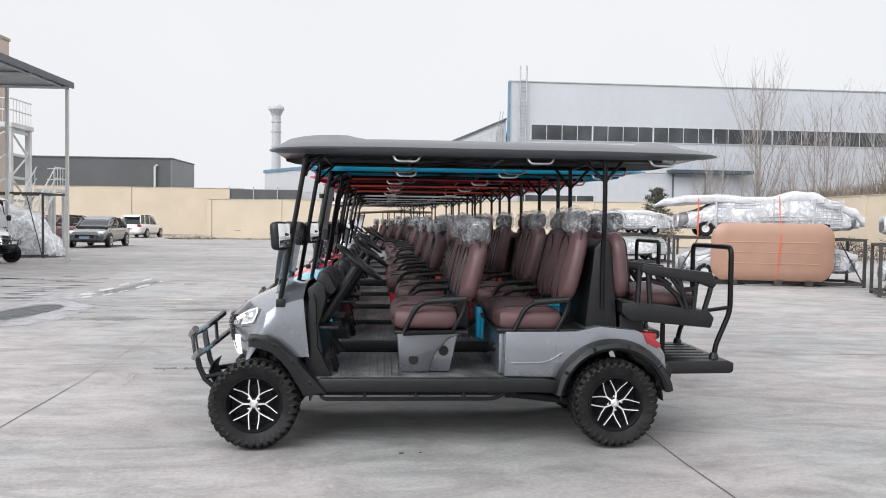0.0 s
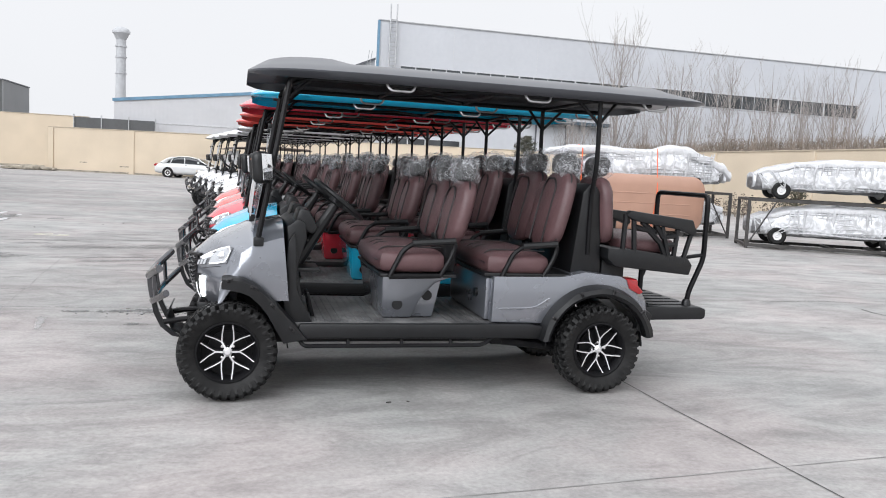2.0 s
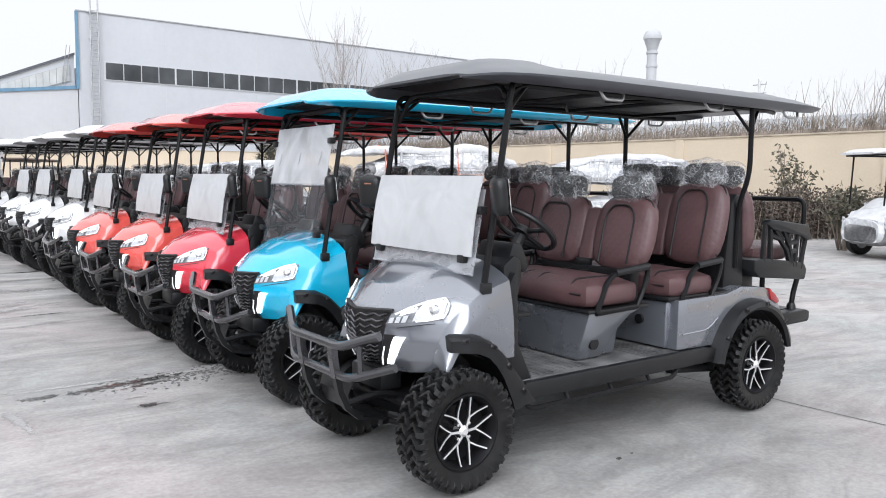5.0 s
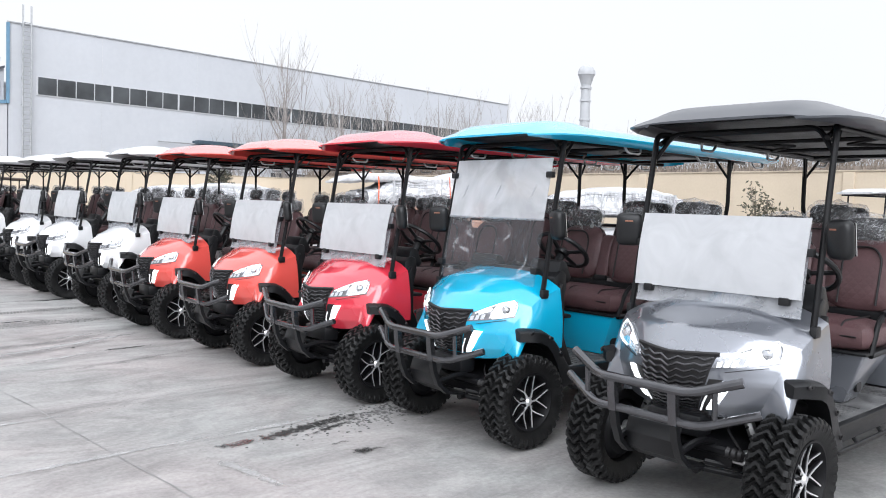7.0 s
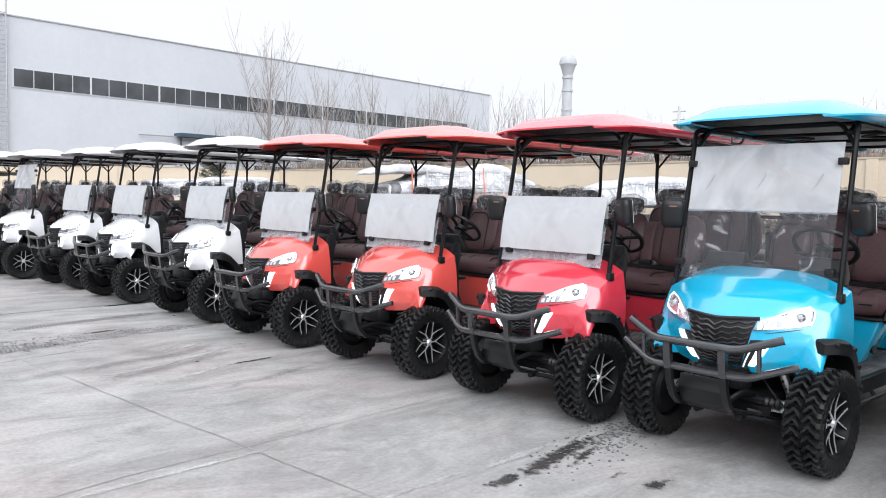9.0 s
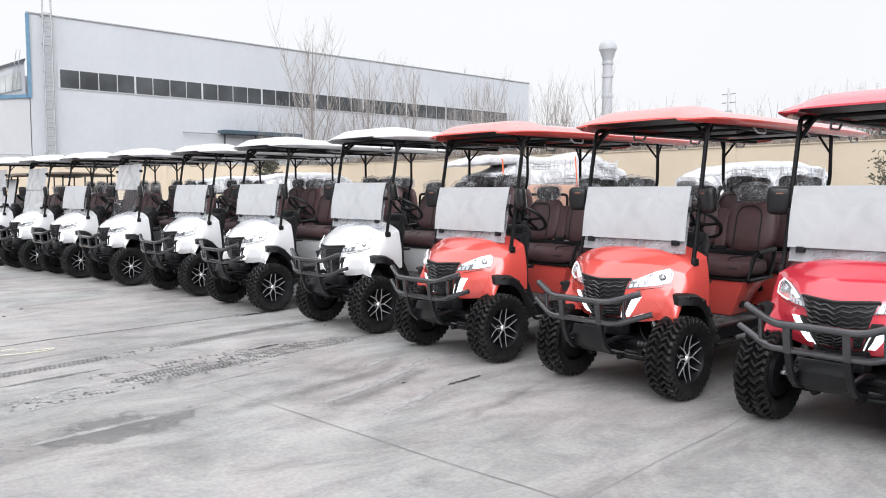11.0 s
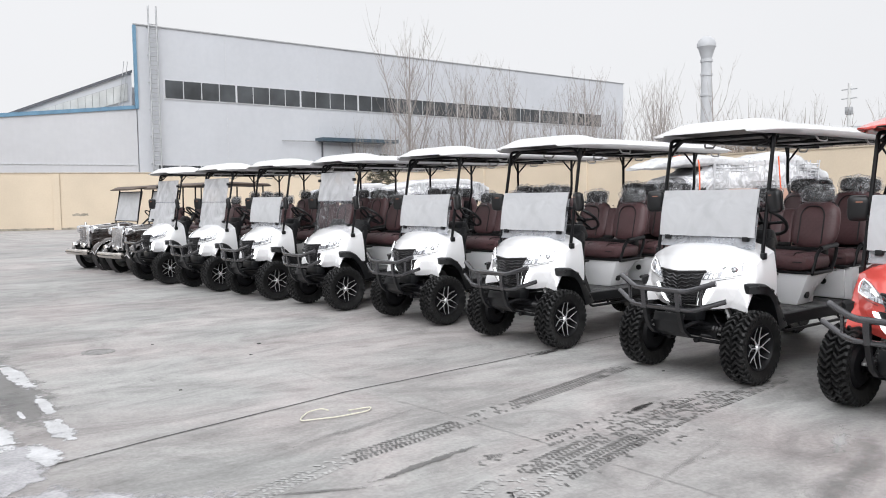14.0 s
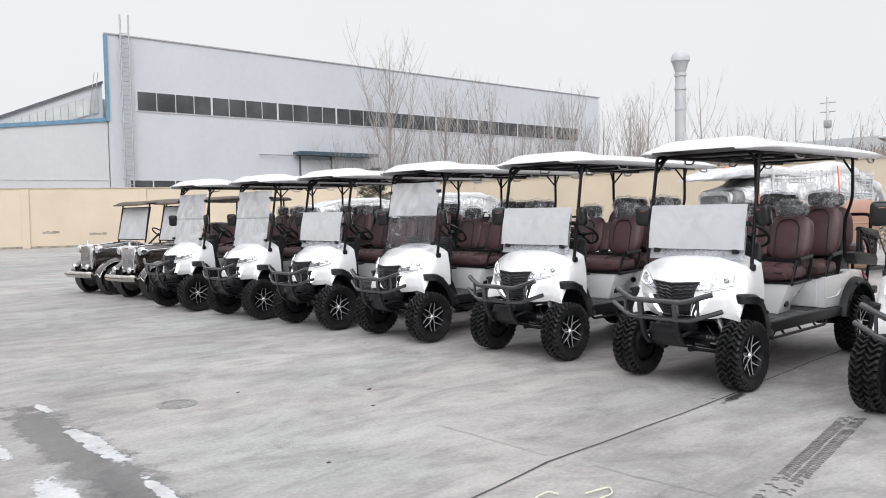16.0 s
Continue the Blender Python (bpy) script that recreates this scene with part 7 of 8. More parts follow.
def vintage_cart(m):
    """An old-style open tourer with upright radiator and cloth roof; front faces -x, origin under the front axle."""
    ob = thing("vintage_cart", "dark bronze vintage-style open cart with chrome radiator and bumper", "vintage cart", m, "vintage carts")
    part("bonnet", hull(dense([(-0.28, 0.26, 0.50, 0.955), (0.0, 0.31, 0.48, 0.985), (0.62, 0.45, 0.46, 1.03)]), 24), BRONZE, ob)
    part("body_tub", hull(dense([(0.48, 0.56, 0.36, 1.02), (1.3, 0.60, 0.34, 0.88), (2.7, 0.60, 0.34, 0.92), (3.0, 0.52, 0.45, 0.85)]), 24), BRONZE, ob)
    rad = part("radiator", prism([(-0.36, 0.50), (-0.27, 0.50), (-0.27, 0.97), (-0.30, 1.01), (-0.36, 0.985)], -0.235, 0.235, 0.045), CHROME, ob, "upright chrome radiator grille")
    part("core", box(-0.366, -0.352, -0.185, 0.185, 0.55, 0.945, 0.004), CAST, rad, "grey metal grille core")
    for i in range(13):
        y = -0.174 + 0.029 * i
        part("grille_bar", tube([(-0.368, y, 0.56), (-0.368, y, 0.945)], 0.006, 6), CHROME, rad)
    part("cap", lathe([(0.002, 0.07), (0.02, 0.06), (0.025, 0.03), (0.03, 0.0)], 12, (-0.31, 0, 0.995), "z"), CHROME, rad)
    part("bonnet_trim", tube([(-0.27, 0, 0.962), (0.0, 0, 0.992), (0.60, 0, 1.036)], 0.012, 6), CHROME, ob, "chrome strip along the bonnet")
    bm = tube(fillet([(-0.50, -0.52, 0.42), (-0.58, -0.38, 0.42), (-0.60, 0, 0.42), (-0.58, 0.38, 0.42), (-0.50, 0.52, 0.42)], 0.1, 4), 0.045, 14)
    for v in bm.verts:
        v.co.z = 0.42 + (v.co.z - 0.42) * 1.35
    bumper = part("bumper", bm, OLD_CHROME, ob, "broad dulled chrome bumper")
    part("bumper_groove", tube([(-0.632, -0.36, 0.42), (-0.645, 0, 0.42), (-0.632, 0.36, 0.42)], 0.008, 6), PIPING, bumper)
    for side in (-1, 1):
        part("bumper_arm", tube([(-0.60, side * 0.3, 0.42), (-0.2, side * 0.3, 0.42)], 0.03, 6), STEEL, bumper)
        rings = []
        for i in range(17):
            a = radians(160 - 150 * i / 16)
            r = 0.40 + 0.03 * math.sin(math.pi * i / 16)
            x, z = r * math.cos(a) * 1.1, 0.30 + r * math.sin(a)
            if i > 11:
                x, z = x + 0.06 * (i - 11), z - 0.012 * (i - 11)
            rings.append([(x, side * (0.42 + 0.24 * (j / 6)), z - 0.05 * (abs(j / 6 - 0.45) * 2) ** 3) for j in range(7)])
        bm = loft(rings, False, closed=False)
        bmesh.ops.recalc_face_normals(bm, faces=bm.faces)
        bmesh.ops.solidify(bm, geom=bm.faces[:], thickness=0.02)
        guard = part("front_mudguard", bm, BRONZE, ob)
        part("trim", tube([r[-1] for r in rings], 0.008, 6), CHROME, guard, "chrome edge")
        part("trim", tube([rings[0][0], rings[0][3], rings[0][-1]], 0.008, 6), CHROME, guard)
        part("fog_lamp", lathe([(0.01, -0.07), (0.05, -0.06), (0.06, -0.04), (0.045, 0.03), (0.01, 0.05)], 16, (-0.44, side * 0.27, 0.56), "x"), CHROME, ob, "small chrome fog lamp")
        part("side_trim", tube([(-0.24, side * 0.285, 0.90), (0.60, side * 0.45, 0.95)], 0.010, 6), CHROME, ob)
        part("arch_liner", lathe([(0.36, -0.12), (0.375, -0.12), (0.375, 0.10), (0.36, 0.10)], 24, (0.03, side * 0.44, 0.33), closed=True), PIPING, ob)
        lamp = part("headlight", lathe([(0.01, -0.33), (0.075, -0.32), (0.082, -0.29), (0.065, -0.20), (0.02, -0.12)], 20, (0, side * 0.38, 0.90), "x"), CHROME, ob, "round chrome headlight")
        part("lens", lathe([(0.002, -0.343), (0.045, -0.34), (0.07, -0.328), (0.07, -0.322)], 20, (0, side * 0.38, 0.90), "x"), CHROME_CUP, lamp)
        part("running_board", box(0.5, 2.2, side * 0.60 - 0.09, side * 0.60 + 0.09, 0.32, 0.36, 0.01), STEEL, ob)
        part("rear_mudguard", shift(lathe([(0.30, -0.1), (0.40, -0.1), (0.42, 0), (0.40, 0.1), (0.30, 0.1)], 24, (2.45, side * 0.6, 0.36)), Matrix.Identity(4)), BRONZE, ob)
        for x in (0.0, 2.45):
            w = part("wheel", lathe([(0.19, -0.07), (0.26, -0.085), (0.305, -0.05), (0.305, 0.05), (0.26, 0.085), (0.19, 0.07)], 28, (x, side * 0.58, 0.305), closed=True), RUBBER, ob)
            part("rim", lathe([(0.02, -0.07), (0.06, -0.085), (0.1, -0.05), (0.19, -0.07), (0.19, 0.07), (0.1, 0.05), (0.02, 0.07)], 24, (x, side * 0.58, 0.305)), CAST, w)
        for x, z0, dx in ((0.62, 1.0, 0.14), (1.75, 0.9, 0.02), (2.85, 0.85, 0.02)):
            part("roof_post", tube([(x, side * 0.54, z0), (x + dx, side * 0.54, 1.84)], 0.018, 8), STEEL, ob)
    part("windscreen", sheet(lambda u, v: (0.62 + 0.13 * v, -0.55 + 1.1 * u, 1.07 + 0.64 * v), 2, 2, 0.006), WS_FILM, ob, "windscreen under milky film")
    part("screen_frame", tube([(0.620, -0.56, 1.06), (0.755, -0.56, 1.72), (0.755, 0.56, 1.72), (0.615, 0.56, 1.06)], 0.014, 6, closed=True), STEEL, ob)
    part("roof", hull(dense([(0.52, 0.54, 1.755, 1.79), (0.72, 0.63, 1.78, 1.85), (2.0, 0.64, 1.83, 1.92), (3.0, 0.60, 1.82, 1.89), (3.1, 0.54, 1.81, 1.85)]), 20), TAN, ob, "dark tan cloth roof")
    for x in (1.25, 2.15):
        part("seat_cushion", pad(x, x + 0.5, -0.48, 0.48, 0.80, 0.95), LEATHER, ob, "brown bench seat")
        part("backrest", pad(x + 0.42, x + 0.54, -0.48, 0.48, 0.95, 1.35, 0.08), LEATHER, ob)
    ring = [(0.17 * math.cos(2 * math.pi * i / 20), 0.17 * math.sin(2 * math.pi * i / 20), 0) for i in range(20)]
    part("steering_wheel", shift(tube(ring, 0.014, 6, closed=True), pose(1.12, -0.24, 1.18, 0, 40, 0)), PLASTIC, ob, "black steering wheel")
    part("steering_column", tube([(0.8, -0.24, 0.9), (1.11, -0.24, 1.17)], 0.02, 6), PLASTIC, ob)
    part("chassis", box(-0.3, 2.8, -0.3, 0.3, 0.28, 0.40, 0.02), STEEL, ob)
    return ob


first = vintage_cart(pose(-1.39, 21.92, 0, 0, 0, 11))
copy_thing(first, pose(-1.67, 23.63, 0, 0, 0, 11))


# ---------------------------------------------------------------- plants
def bare_tree(name, x, y, h, seed, label, spread=0.35, n_limb=16, twigs=7, base=0.0):
    rnd = random.Random(seed)
    ob = thing(name, label, "tree", pose(x, y, base), "bare trees")
    lean = (rnd.uniform(-0.03, 0.03), rnd.uniform(-0.03, 0.03))
    spine = [Vector((lean[0] * h * t + 0.12 * math.sin(3 * t + seed), lean[1] * h * t + 0.1 * math.cos(4 * t + seed), h * t)) for t in [i / 8 for i in range(9)]]
    part("trunk", tube(spine, 0.1, 7, radii=[0.0105 * h * (1 - 0.95 * i / 8) for i in range(9)]), TWIG, ob)
    bm = bmesh.new()
    for i in range(n_limb):
        t = 0.10 + 0.70 * ((i + rnd.random() * 0.6) / n_limb) ** 1.2
        k = t * 8
        o = spine[int(k)].lerp(spine[min(8, int(k) + 1)], k - int(k))
        a = rnd.uniform(0, 6.283)
        ln = h * (0.72 - 0.55 * t) * rnd.uniform(0.55, 1.1)
        out = Vector((math.cos(a), math.sin(a), 0))
        pts = [o + out * (ln * spread * (q ** 0.75)) + Vector((0, 0, ln * q * (0.75 + 0.25 * q))) + Vector((rnd.uniform(-1, 1), rnd.uniform(-1, 1), 0)) * 0.03 * ln for q in (0, 0.25, 0.5, 0.75, 1)]
        r0 = 0.0036 * h * (1 - 0.7 * t)
        tube(pts, r0, 4, bm, radii=[r0, r0 * 0.75, r0 * 0.55, r0 * 0.35, r0 * 0.15])
        for j in range(twigs):
            q = rnd.uniform(0.25, 0.95)
            kk = q * 4
            p = pts[int(kk)].lerp(pts[min(4, int(kk) + 1)], kk - int(kk))
            b = rnd.uniform(0, 6.283)
            tl = ln * rnd.uniform(0.15, 0.4)
            e = p + Vector((math.cos(b) * 0.45, math.sin(b) * 0.45, 0.9)) * tl
            tube([p, p.lerp(e, 0.5) + Vector((math.cos(b), math.sin(b), 0)) * 0.05 * tl, e], 0.01, 3, bm, radii=[r0 * 0.4, r0 * 0.28, r0 * 0.12])
    tagged(part("crown", bm, TWIG, ob, "thin bare branches", smooth=0), kind="stuff")
    return ob


TREES = [(28.6, 56.2, 14.6, 0.42), (34.2, 56.4, 12.2, 0.36), (38.6, 56.0, 12.4, 0.34), (46.0, 56.2, 11.5, 0.28), (49.4, 56.4, 12.2, 0.26), (57.0, 56, 12.4, 0.24), (60.6, 57, 12.0, 0.24), (31.5, 56.5, 7.5, 0.42), (43.0, 56.5, 9.4, 0.3), (47.0, 57.0, 8.8, 0.3), (51.0, 56.5, 9.2, 0.3), (29.0, 57.0, 6.0, 0.45), (24.8, 56.8, 6.2, 0.4)]
for i, (x, y, h, sp) in enumerate(TREES):
    bare_tree("poplar_tree", x, y, h, 10 + i, "bare winter poplar in front of the factory hall", sp, 26, 10)
rnd = random.Random(77)
for i in range(40):
    a = radians(8 + 56 * (i + rnd.random()) / 40)
    d = rnd.uniform(52, 66)
    x, y = -4 + d * math.cos(a), 2 + d * math.sin(a)
    bare_tree("far_tree", x, y, rnd.uniform(6.0, 9.6), 200 + i, "distant bare winter tree beyond the wall", 0.36, 14, 6)

bm = bmesh.new()
rnd = random.Random(5)
for i in range(4200):
    y = rnd.uniform(-8, 45)
    x = 24.0 + rnd.uniform(0, 1.6) - 0.0146 * (y - 20)
    h = 3.45 + 0.55 * abs(noise.noise(Vector((y * 0.35, 0, 0)))) + rnd.uniform(0, 0.35)
    o = Vector((x, y, rnd.uniform(2.4, 3.2)))
    e = Vector((x + rnd.uniform(-0.4, 0.4), y + rnd.uniform(-0.5, 0.5), h + (rnd.uniform(0.2, 1.4) if rnd.random() < 0.05 else 0)))
    tube([o, o.lerp(e, 0.6) + Vector((rnd.uniform(-0.15, 0.15), rnd.uniform(-0.2, 0.2), 0.1)), e], 0.01, 3, bm, radii=[0.014, 0.01, 0.004])
setting("brushwood", bm, DRY, "dry brushwood and creeper stems behind the wall", "brushwood", "stuff", smooth=0)
setting("brush_bank", prism([(23.95, 0), (27.5, 0), (27.5, 3.0), (24.6, 3.35), (24.0, 3.0)], -10, 46), DRY, "bank of dense dry brush behind the wall", "brushwood")
SHED = material("far_shed_roof", (0.26, 0.27, 0.28), rough=0.7, vary=0.1, scale=0.3)
shed = thing("far_shed", "long low grey shed beyond the wall", "building")
part("wall", box(44, 56, 4, 46, 0, 4.2), SHED, shed)
part("roof", prism([(42.5, 4.2), (57.5, 4.2), (50, 6.0)], 3, 47), SHED, shed)
pole = thing("utility_pole", "distant concrete utility pole with crossarms", "utility pole", pose(56, 36, 0))
part("shaft", tube([(0, 0, 0), (0, 0, 9.8)], 0.16, 8, radii=[0.2, 0.12]), PALE_STEEL, pole)
for z in (8.6, 9.3):
    part("crossarm", box(-0.04, 0.04, -0.6, 0.6, z, z + 0.07), GALV, pole)
part("transformer", box(-0.2, 0.2, -0.25, 0.25, 7.4, 8.0, 0.05), GALV, pole)

LEAF = material("dull_evergreen_leaf", (0.055, 0.065, 0.04), rough=0.5, vary=0.5, scale=6, tint=(0.10, 0.09, 0.06))
LEAF_BROWN = material("bronze_hedge_leaf", (0.055, 0.04, 0.034), rough=0.6, vary=0.5, scale=6, tint=(0.085, 0.065, 0.05))
NEEDLE = material("pine_needles", (0.045, 0.055, 0.038), rough=0.7, vary=0.4, scale=5, tint=(0.09, 0.085, 0.06))


def leaves(bm, o, d, ln, w, rnd):
    d = d.normalized()
    s = d.orthogonal().normalized()
    s = Matrix.Rotation(rnd.uniform(0, 6.283), 3, d) @ s
    t = d.cross(s)
    a, b, c, e = o, o + d * ln * 0.5 + s * w + t * w * 0.25, o + d * ln, o + d * ln * 0.5 - s * w + t * w * 0.25
    bm.faces.new([bm.verts.new(v) for v in (a, b, c, e)])


hedge = thing("hedge", "clipped bronze-leaved hedge with bare stems showing", "hedge")
rnd = random.Random(8)
stems, bm = bmesh.new(), bmesh.new()
for i in range(680):
    t = rnd.random() ** 1.4
    x, y = 15.6 + 7.0 * t + rnd.uniform(-0.45, 0.45), 9.5 - 2.6 * t + rnd.uniform(-0.5, 0.5)
    h = (1.15 + 0.35 * noise.noise(Vector((x * 0.8, y * 0.8, 0)))) * rnd.uniform(0.6, 1.1)
    top = Vector((x + rnd.uniform(-0.2, 0.2), y + rnd.uniform(-0.2, 0.2), h))
    tube([(x, y, 0), top], 0.008, 3, stems, radii=[0.012, 0.004])
    for k in range(40):
        q = rnd.uniform(0.10, 1.05)
        o = Vector((x, y, 0)).lerp(top, q) + Vector((rnd.uniform(-0.16, 0.16), rnd.uniform(-0.16, 0.16), rnd.uniform(-0.06, 0.06)))
        leaves(bm, o, Vector((rnd.uniform(-1, 1), rnd.uniform(-1, 1), rnd.uniform(-0.2, 1))), rnd.uniform(0.05, 0.10), 0.03, rnd)
tagged(part("dry_growth", stems, DRY, hedge, smooth=0), kind="stuff")
tagged(part("foliage", bm, LEAF_BROWN, hedge, "small bronze leaves", smooth=0), kind="stuff")
hedge2 = thing("hedge", "low brown hedge along the foot of the east wall", "hedge")
stems, bm = bmesh.new(), bmesh.new()
for i in range(330):
    t = rnd.random()
    x, y = 21.6 + rnd.uniform(-0.5, 0.5), 9.0 + 30 * t
    h = 0.95 * rnd.uniform(0.6, 1.1)
    top = Vector((x + rnd.uniform(-0.2, 0.2), y + rnd.uniform(-0.2, 0.2), h))
    tube([(x, y, 0), top], 0.008, 3, stems, radii=[0.014, 0.005])
    for k in range(18):
        o = Vector((x, y, 0)).lerp(top, rnd.uniform(0.15, 1.05)) + Vector((rnd.uniform(-0.25, 0.25), rnd.uniform(-0.25, 0.25), rnd.uniform(-0.06, 0.06)))
        leaves(bm, o, Vector((rnd.uniform(-1, 1), rnd.uniform(-1, 1), rnd.uniform(-0.2, 1))), rnd.uniform(0.07, 0.12), 0.03, rnd)
tagged(part("dry_growth", stems, DRY, hedge2, smooth=0), kind="stuff")
tagged(part("foliage", bm, LEAF_BROWN, hedge2, smooth=0), kind="stuff")


def shrub(x, y, h, seed, r=0.9, n=16, leaf=None):
    rnd = random.Random(seed)
    ob = thing("shrub", "sparse evergreen shrub in front of the wall" if n < 20 else "dense brownish winter shrub in front of the wall", "shrub", pose(x, y, 0), "shrubs by the wall")
    st, bm = bmesh.new(), bmesh.new()
    for i in range(n):
        a = rnd.uniform(0, 6.283)
        e = Vector((r * math.cos(a) * rnd.uniform(0.2, 1), r * math.sin(a) * rnd.uniform(0.2, 1), h * rnd.uniform(0.65 if n < 20 else 0.4, 1.0)))
        mid = e * 0.5 + Vector((-0.1 * math.sin(a), 0.1 * math.cos(a), 0.12))
        tube([(0.08 * math.cos(a), 0.08 * math.sin(a), 0), mid, e], 0.01, 4, st, radii=[0.022, 0.014, 0.006])
        for k in range(34):
            q = rnd.uniform(0.35, 1.03)
            o = (Vector((0, 0, 0)).lerp(mid, q * 2) if q < 0.5 else mid.lerp(e, q * 2 - 1)) + Vector((rnd.gauss(0, 0.1), rnd.gauss(0, 0.1), rnd.gauss(0, 0.08)))
            leaves(bm, o, Vector((rnd.uniform(-1, 1), rnd.uniform(-1, 1), rnd.uniform(-0.4, 1))), rnd.uniform(0.10, 0.19), 0.034, rnd)
    tagged(part("dry_growth", st, DRY, ob, smooth=0), kind="stuff")
    tagged(part("foliage", bm, leaf or LEAF, ob, "long dull green leaves" if leaf is None else "dense dark brownish leaves", smooth=0), kind="stuff")


shrub(19.6, 10.4, 2.5, 1, 0.8)
shrub(20.8, 23.0, 2.0, 2, 0.8)
shrub(14.8, 6.2, 1.5, 3, 0.5)


def pine(x, y, h, seed):
    rnd = random.Random(seed)
    ob = thing("pine_tree", "young dark pine with uneven tufts of needles", "tree", pose(x, y, 0) @ Matrix.Diagonal((1.25, 1.25, 1.2, 1)))
    part("trunk", tube([(0, 0, 0), (0.08, 0, h * 0.5), (0.02, 0.05, h)], 0.06, 7, radii=[0.09, 0.06, 0.015]), TWIG, ob)
    br, bm = bmesh.new(), bmesh.new()
    for i in range(46):
        t = 0.14 + 0.84 * i / 46
        a = i * 2.4 + rnd.uniform(-0.3, 0.3)
        ln = (1.25 * (1 - t) + 0.22) * rnd.uniform(0.65, 1.1)
        o = Vector((0.05, 0, h * t))
        e = o + Vector((math.cos(a) * ln, math.sin(a) * ln, ln * 0.28))
        tube([o, o.lerp(e, 0.5) + Vector((0, 0, -0.04)), e], 0.01, 4, br, radii=[0.018, 0.012, 0.006])
        for k in range(24):
            c = o.lerp(e, rnd.uniform(0.35, 1.05)) + Vector((rnd.gauss(0, 0.07), rnd.gauss(0, 0.07), rnd.gauss(0, 0.05)))
            for j in range(7):
                leaves(bm, c, Vector((rnd.uniform(-1, 1), rnd.uniform(-1, 1), rnd.uniform(-0.2, 1.2))), rnd.uniform(0.10, 0.18), 0.010, rnd)
    tagged(part("branchwork", br, TWIG, ob, smooth=0), kind="stuff")
    tagged(part("needle_crown", bm, NEEDLE, ob, "tufts of dark needles", smooth=0), kind="stuff")


pine(14.5, 37.9, 2.95, 4)

# ---------------------------------------------------------------- steel stair and canopy on the yard's west side
BLOCK = material("ochre_render", (0.50, 0.42, 0.36), rough=0.85, vary=0.1, scale=0.6, fine=0.15)
CORR = cladding("corrugated_canopy_sheet", (0.34, 0.36, 0.38), 0.30, 0.05, "Y")
house = thing("stair_block", "tall ochre rendered building beside the steel stair", "building")
part("wall", box(-30, -17.0, 29.0, 31, 0, 9.3), BLOCK, house)
part("roof_edge", box(-30, -16.95, 28.9, 31.05, 9.3, 9.42), COPING, house)
stair = thing("steel_stair_tower", "pale painted steel stair tower with corrugated canopy roof", "stair", pose(-0.85, 0, 0) @ Matrix.Diagonal((1, 1, 1.0, 1)))
part("canopy_roof", box(-20.0, -9.55, 9.0, 21.9, 5.90, 6.00), CORR, stair, "corrugated canopy roof")
for y in (9.2, 11.7, 14.2, 16.8, 19.3, 21.7):
    part("purlin", tube([(-20.0, y, 5.83), (-9.6, y, 5.83)], 0.06, 6), GALV, stair)
for x in (-9.8, -12.2, -14.6):
    part("rafter", tube([(x, 9.0, 5.86), (x, 21.9, 5.86)], 0.05, 6), GALV, stair)
part("edge_trim", box(-9.55, -9.50, 9.0, 21.95, 5.82, 6.02), DARK_TRIM, stair)
for x in (-9.65, -11.62):
    part("post", box(x - 0.05, x + 0.05, 21.7, 21.8, 0, 5.85, 0.01, 1), PALE_STEEL, stair)
for x, y in ((-12.45, 27.05), (-12.45, 27.95), (-13.0, 27.95)):
    part("landing_post", box(x - 0.06, x + 0.06, y - 0.06, y + 0.06, 0, 2.5, 0.01, 1), PALE_STEEL, stair)
for x, y in ((-13.65, 26.0), (-13.65, 27.5), (-15.3, 26.0), (-15.3, 27.5), (-17.0, 26.0)):
    part("column", box(x - 0.10, x + 0.10, y - 0.09, y + 0.09, 0, 4.95, 0.01, 1), PALE_STEEL, stair)
part("platform", box(-18.5, -13.5, 25.85, 27.65, 4.95, 5.14, 0.01, 1), PALE_STEEL, stair)
for k, z in enumerate((0.35, 1.25, 2.15, 3.05, 3.95)):
    a, b = (26.1, 27.4) if k % 2 else (27.4, 26.1)
    part("lattice", tube([(-13.65, a, z), (-13.65, b, z + 0.86)], 0.042, 6), PALE_STEEL, stair)
    part("tie_beam", box(-13.69, -13.61, 26.08, 27.42, z + 0.82, z + 0.92), PALE_STEEL, stair)
    part("lattice", tube([(-15.2, 26.0, z), (-13.75, 26.0, z + 0.86)], 0.042, 6), PALE_STEEL, stair)
for z in (5.62, 6.06):
    part("railing", tube([(-18.4, 25.92, z), (-13.58, 25.92, z), (-13.58, 27.58, z)], 0.028, 6), PALE_STEEL, stair)
for i in range(20):
    x = -18.38 + 0.25 * i
    part("baluster", tube([(x, 25.92, 5.14), (x, 25.92, 6.06)], 0.014, 5), PALE_STEEL, stair)
for i in range(7):
    y = 26.15 + 0.235 * i
    part("baluster", tube([(-13.58, y, 5.14), (-13.58, y, 6.06)], 0.014, 5), PALE_STEEL, stair)
part("landing", box(-13.15, -12.35, 27.0, 28.0, 2.50, 2.64, 0.01, 1), PALE_STEEL, stair)
for z in (3.05, 3.5):
    part("railing", tube([(-12.38, 27.0, z), (-12.38, 27.97, z), (-13.12, 27.97, z)], 0.026, 6), PALE_STEEL, stair)
for i in range(5):
    part("baluster", tube([(-12.38, 27.0 + 0.24 * i, 2.64), (-12.38, 27.0 + 0.24 * i, 3.5)], 0.013, 5), PALE_STEEL, stair)
for i in range(13):
    y, z = 26.85 - 0.21 * i, 2.46 - 0.19 * i
    part("tread", box(-13.10, -12.40, y - 0.13, y + 0.13, z - 0.02, z + 0.02), PALE_STEEL, stair)
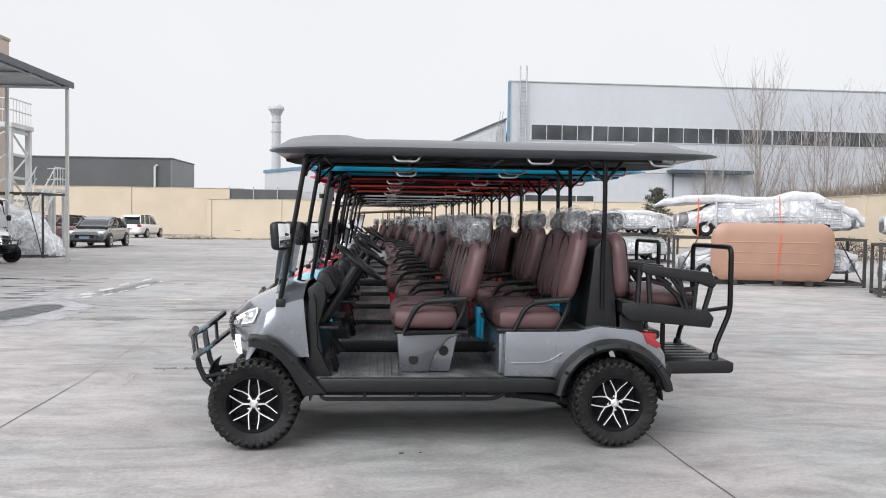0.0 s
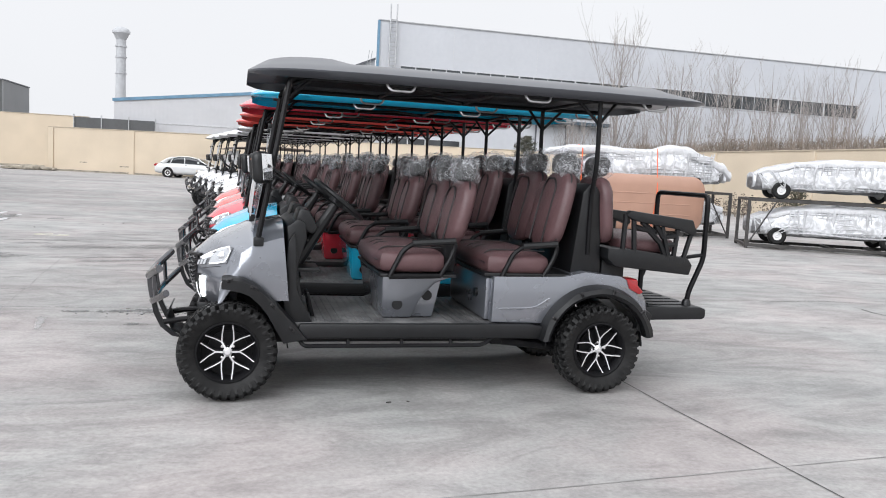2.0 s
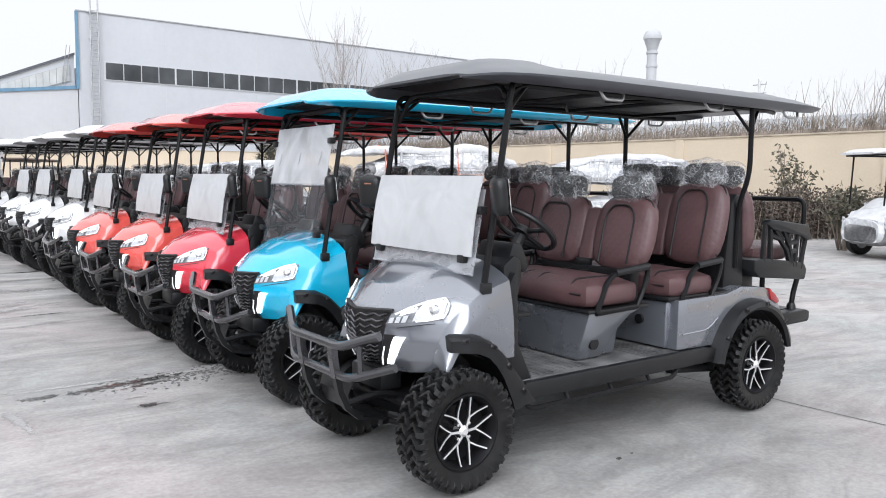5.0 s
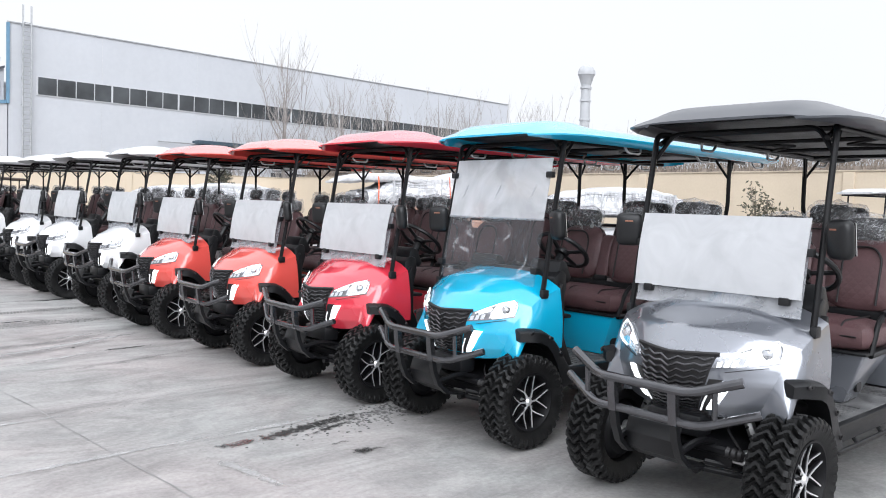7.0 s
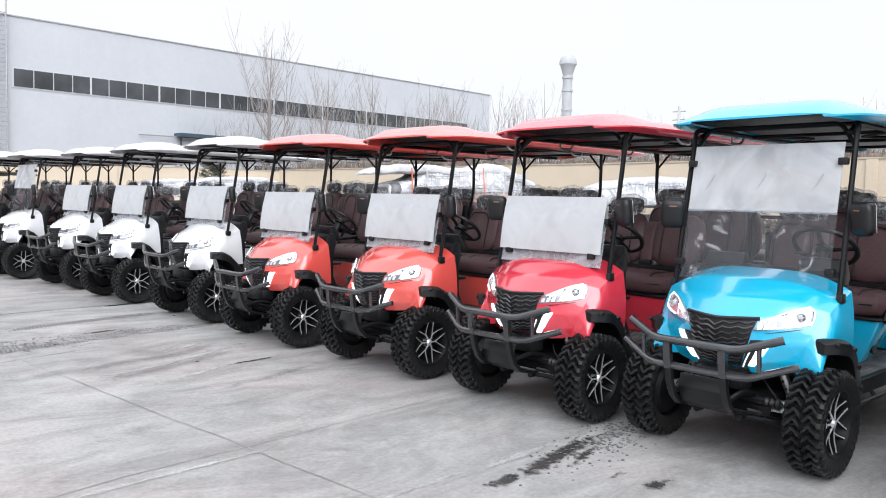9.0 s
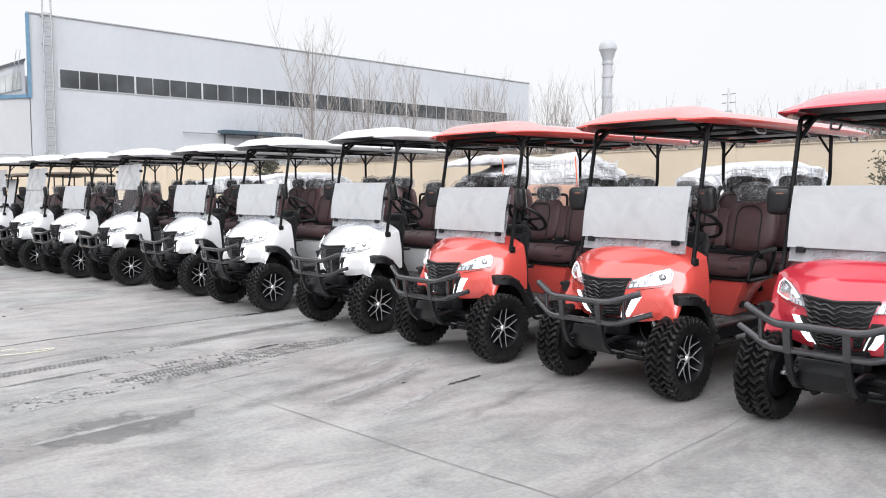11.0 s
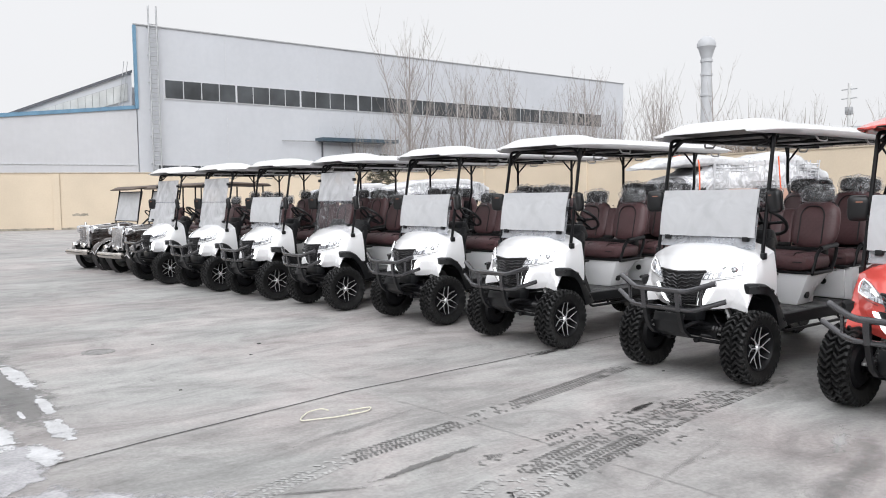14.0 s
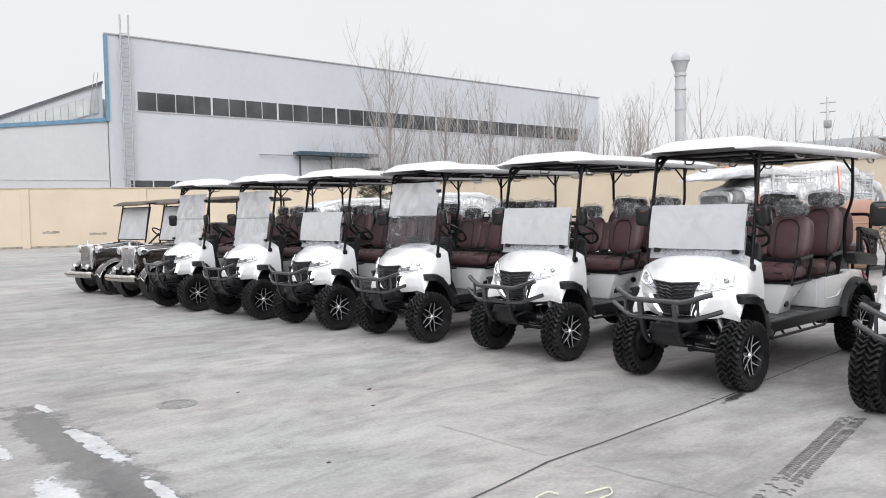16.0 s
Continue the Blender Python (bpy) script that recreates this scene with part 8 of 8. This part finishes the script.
for x in (-13.12, -12.38):
    part("stringer", tube([(x, 27.05, 2.55), (x, 24.25, 0.05)], 0.06, 6), PALE_STEEL, stair)
    part("handrail", tube([(x, 27.05, 3.5), (x, 24.25, 0.98)], 0.028, 6), PALE_STEEL, stair)
    part("handrail", tube([(x, 27.05, 3.05), (x, 24.25, 0.53)], 0.02, 6), PALE_STEEL, stair)
    for k in range(5):
        part("handrail_post", tube([(x, 26.9 - 0.6 * k, 2.42 - 0.54 * k), (x, 26.9 - 0.6 * k, 3.36 - 0.54 * k)], 0.016, 5), PALE_STEEL, stair)
load = thing("film_covered_load", "bulky load under loose white film in a rack", "wrapped goods", pose(-3.35, 25.05, 0.0) @ Matrix.Diagonal((0.8, 0.9, 1.12, 1)))
part("film_cover", hull(dense([(-14.6, 0.9, 0.0, 1.2), (-13.6, 1.0, 0.0, 1.75), (-12.4, 0.95, 0.0, 1.5), (-11.4, 0.8, 0.0, 0.7), (-11.0, 0.5, 0.0, 0.3)], 6), 30, 0.12, 9.0), HAZE, load, "loose hazy white film with folds")
part("top_film", hull(dense([(-14.5, 0.7, 1.0, 1.22), (-13.6, 0.85, 1.1, 1.79), (-12.5, 0.8, 0.9, 1.56), (-11.9, 0.6, 0.8, 1.1)], 6), 24, 0.06, 3.0), WRAP, load, "bunched white film on top")
part("crate", box(-14.3, -12.4, -0.6, 0.6, 0.15, 0.95, 0.05), CRATE_DARK, load, "dark goods under the film")
for x in (-14.1, -13.3, -12.5, -11.9):
    part("frame_bar", tube([(x, -0.7, 0.05), (x, -0.72, 0.75 if x > -12.2 else 1.1)], 0.025, 6), RACK_STEEL, load)
for z in (0.25, 0.5, 0.72):
    part("frame_bar", tube([(-14.2, -0.72, z), (-11.8, -0.70, z)], 0.02, 6), RACK_STEEL, load)
copy_thing(built["white"], pose(-12.05, 20.5, RAISED, 0, 0, 170))["label"] = "white golf cart parked beside wrapped goods"

rnd = random.Random(61)
bm = bmesh.new()
for i in range(260):
    a = rnd.random()
    x, y = -17.2 + 3.2 * a + rnd.gauss(0, 0.2), 55.0 + rnd.gauss(0, 0.35)
    k = rnd.uniform(0.08, 0.24) * (0.4 + math.sin(math.pi * a))
    bmesh.ops.create_icosphere(bm, subdivisions=1, radius=k, matrix=Matrix.Translation((x, y, 0.05 + k * 0.3)) @ Matrix.Rotation(rnd.uniform(0, 3), 4, "Z") @ Matrix.Diagonal((1.5, 1.0, 0.7, 1)))
setting("rubble_heap", bm, GRIME, "low heap of brown soil and rubble by the wall", "rubble", "stuff", smooth=0)
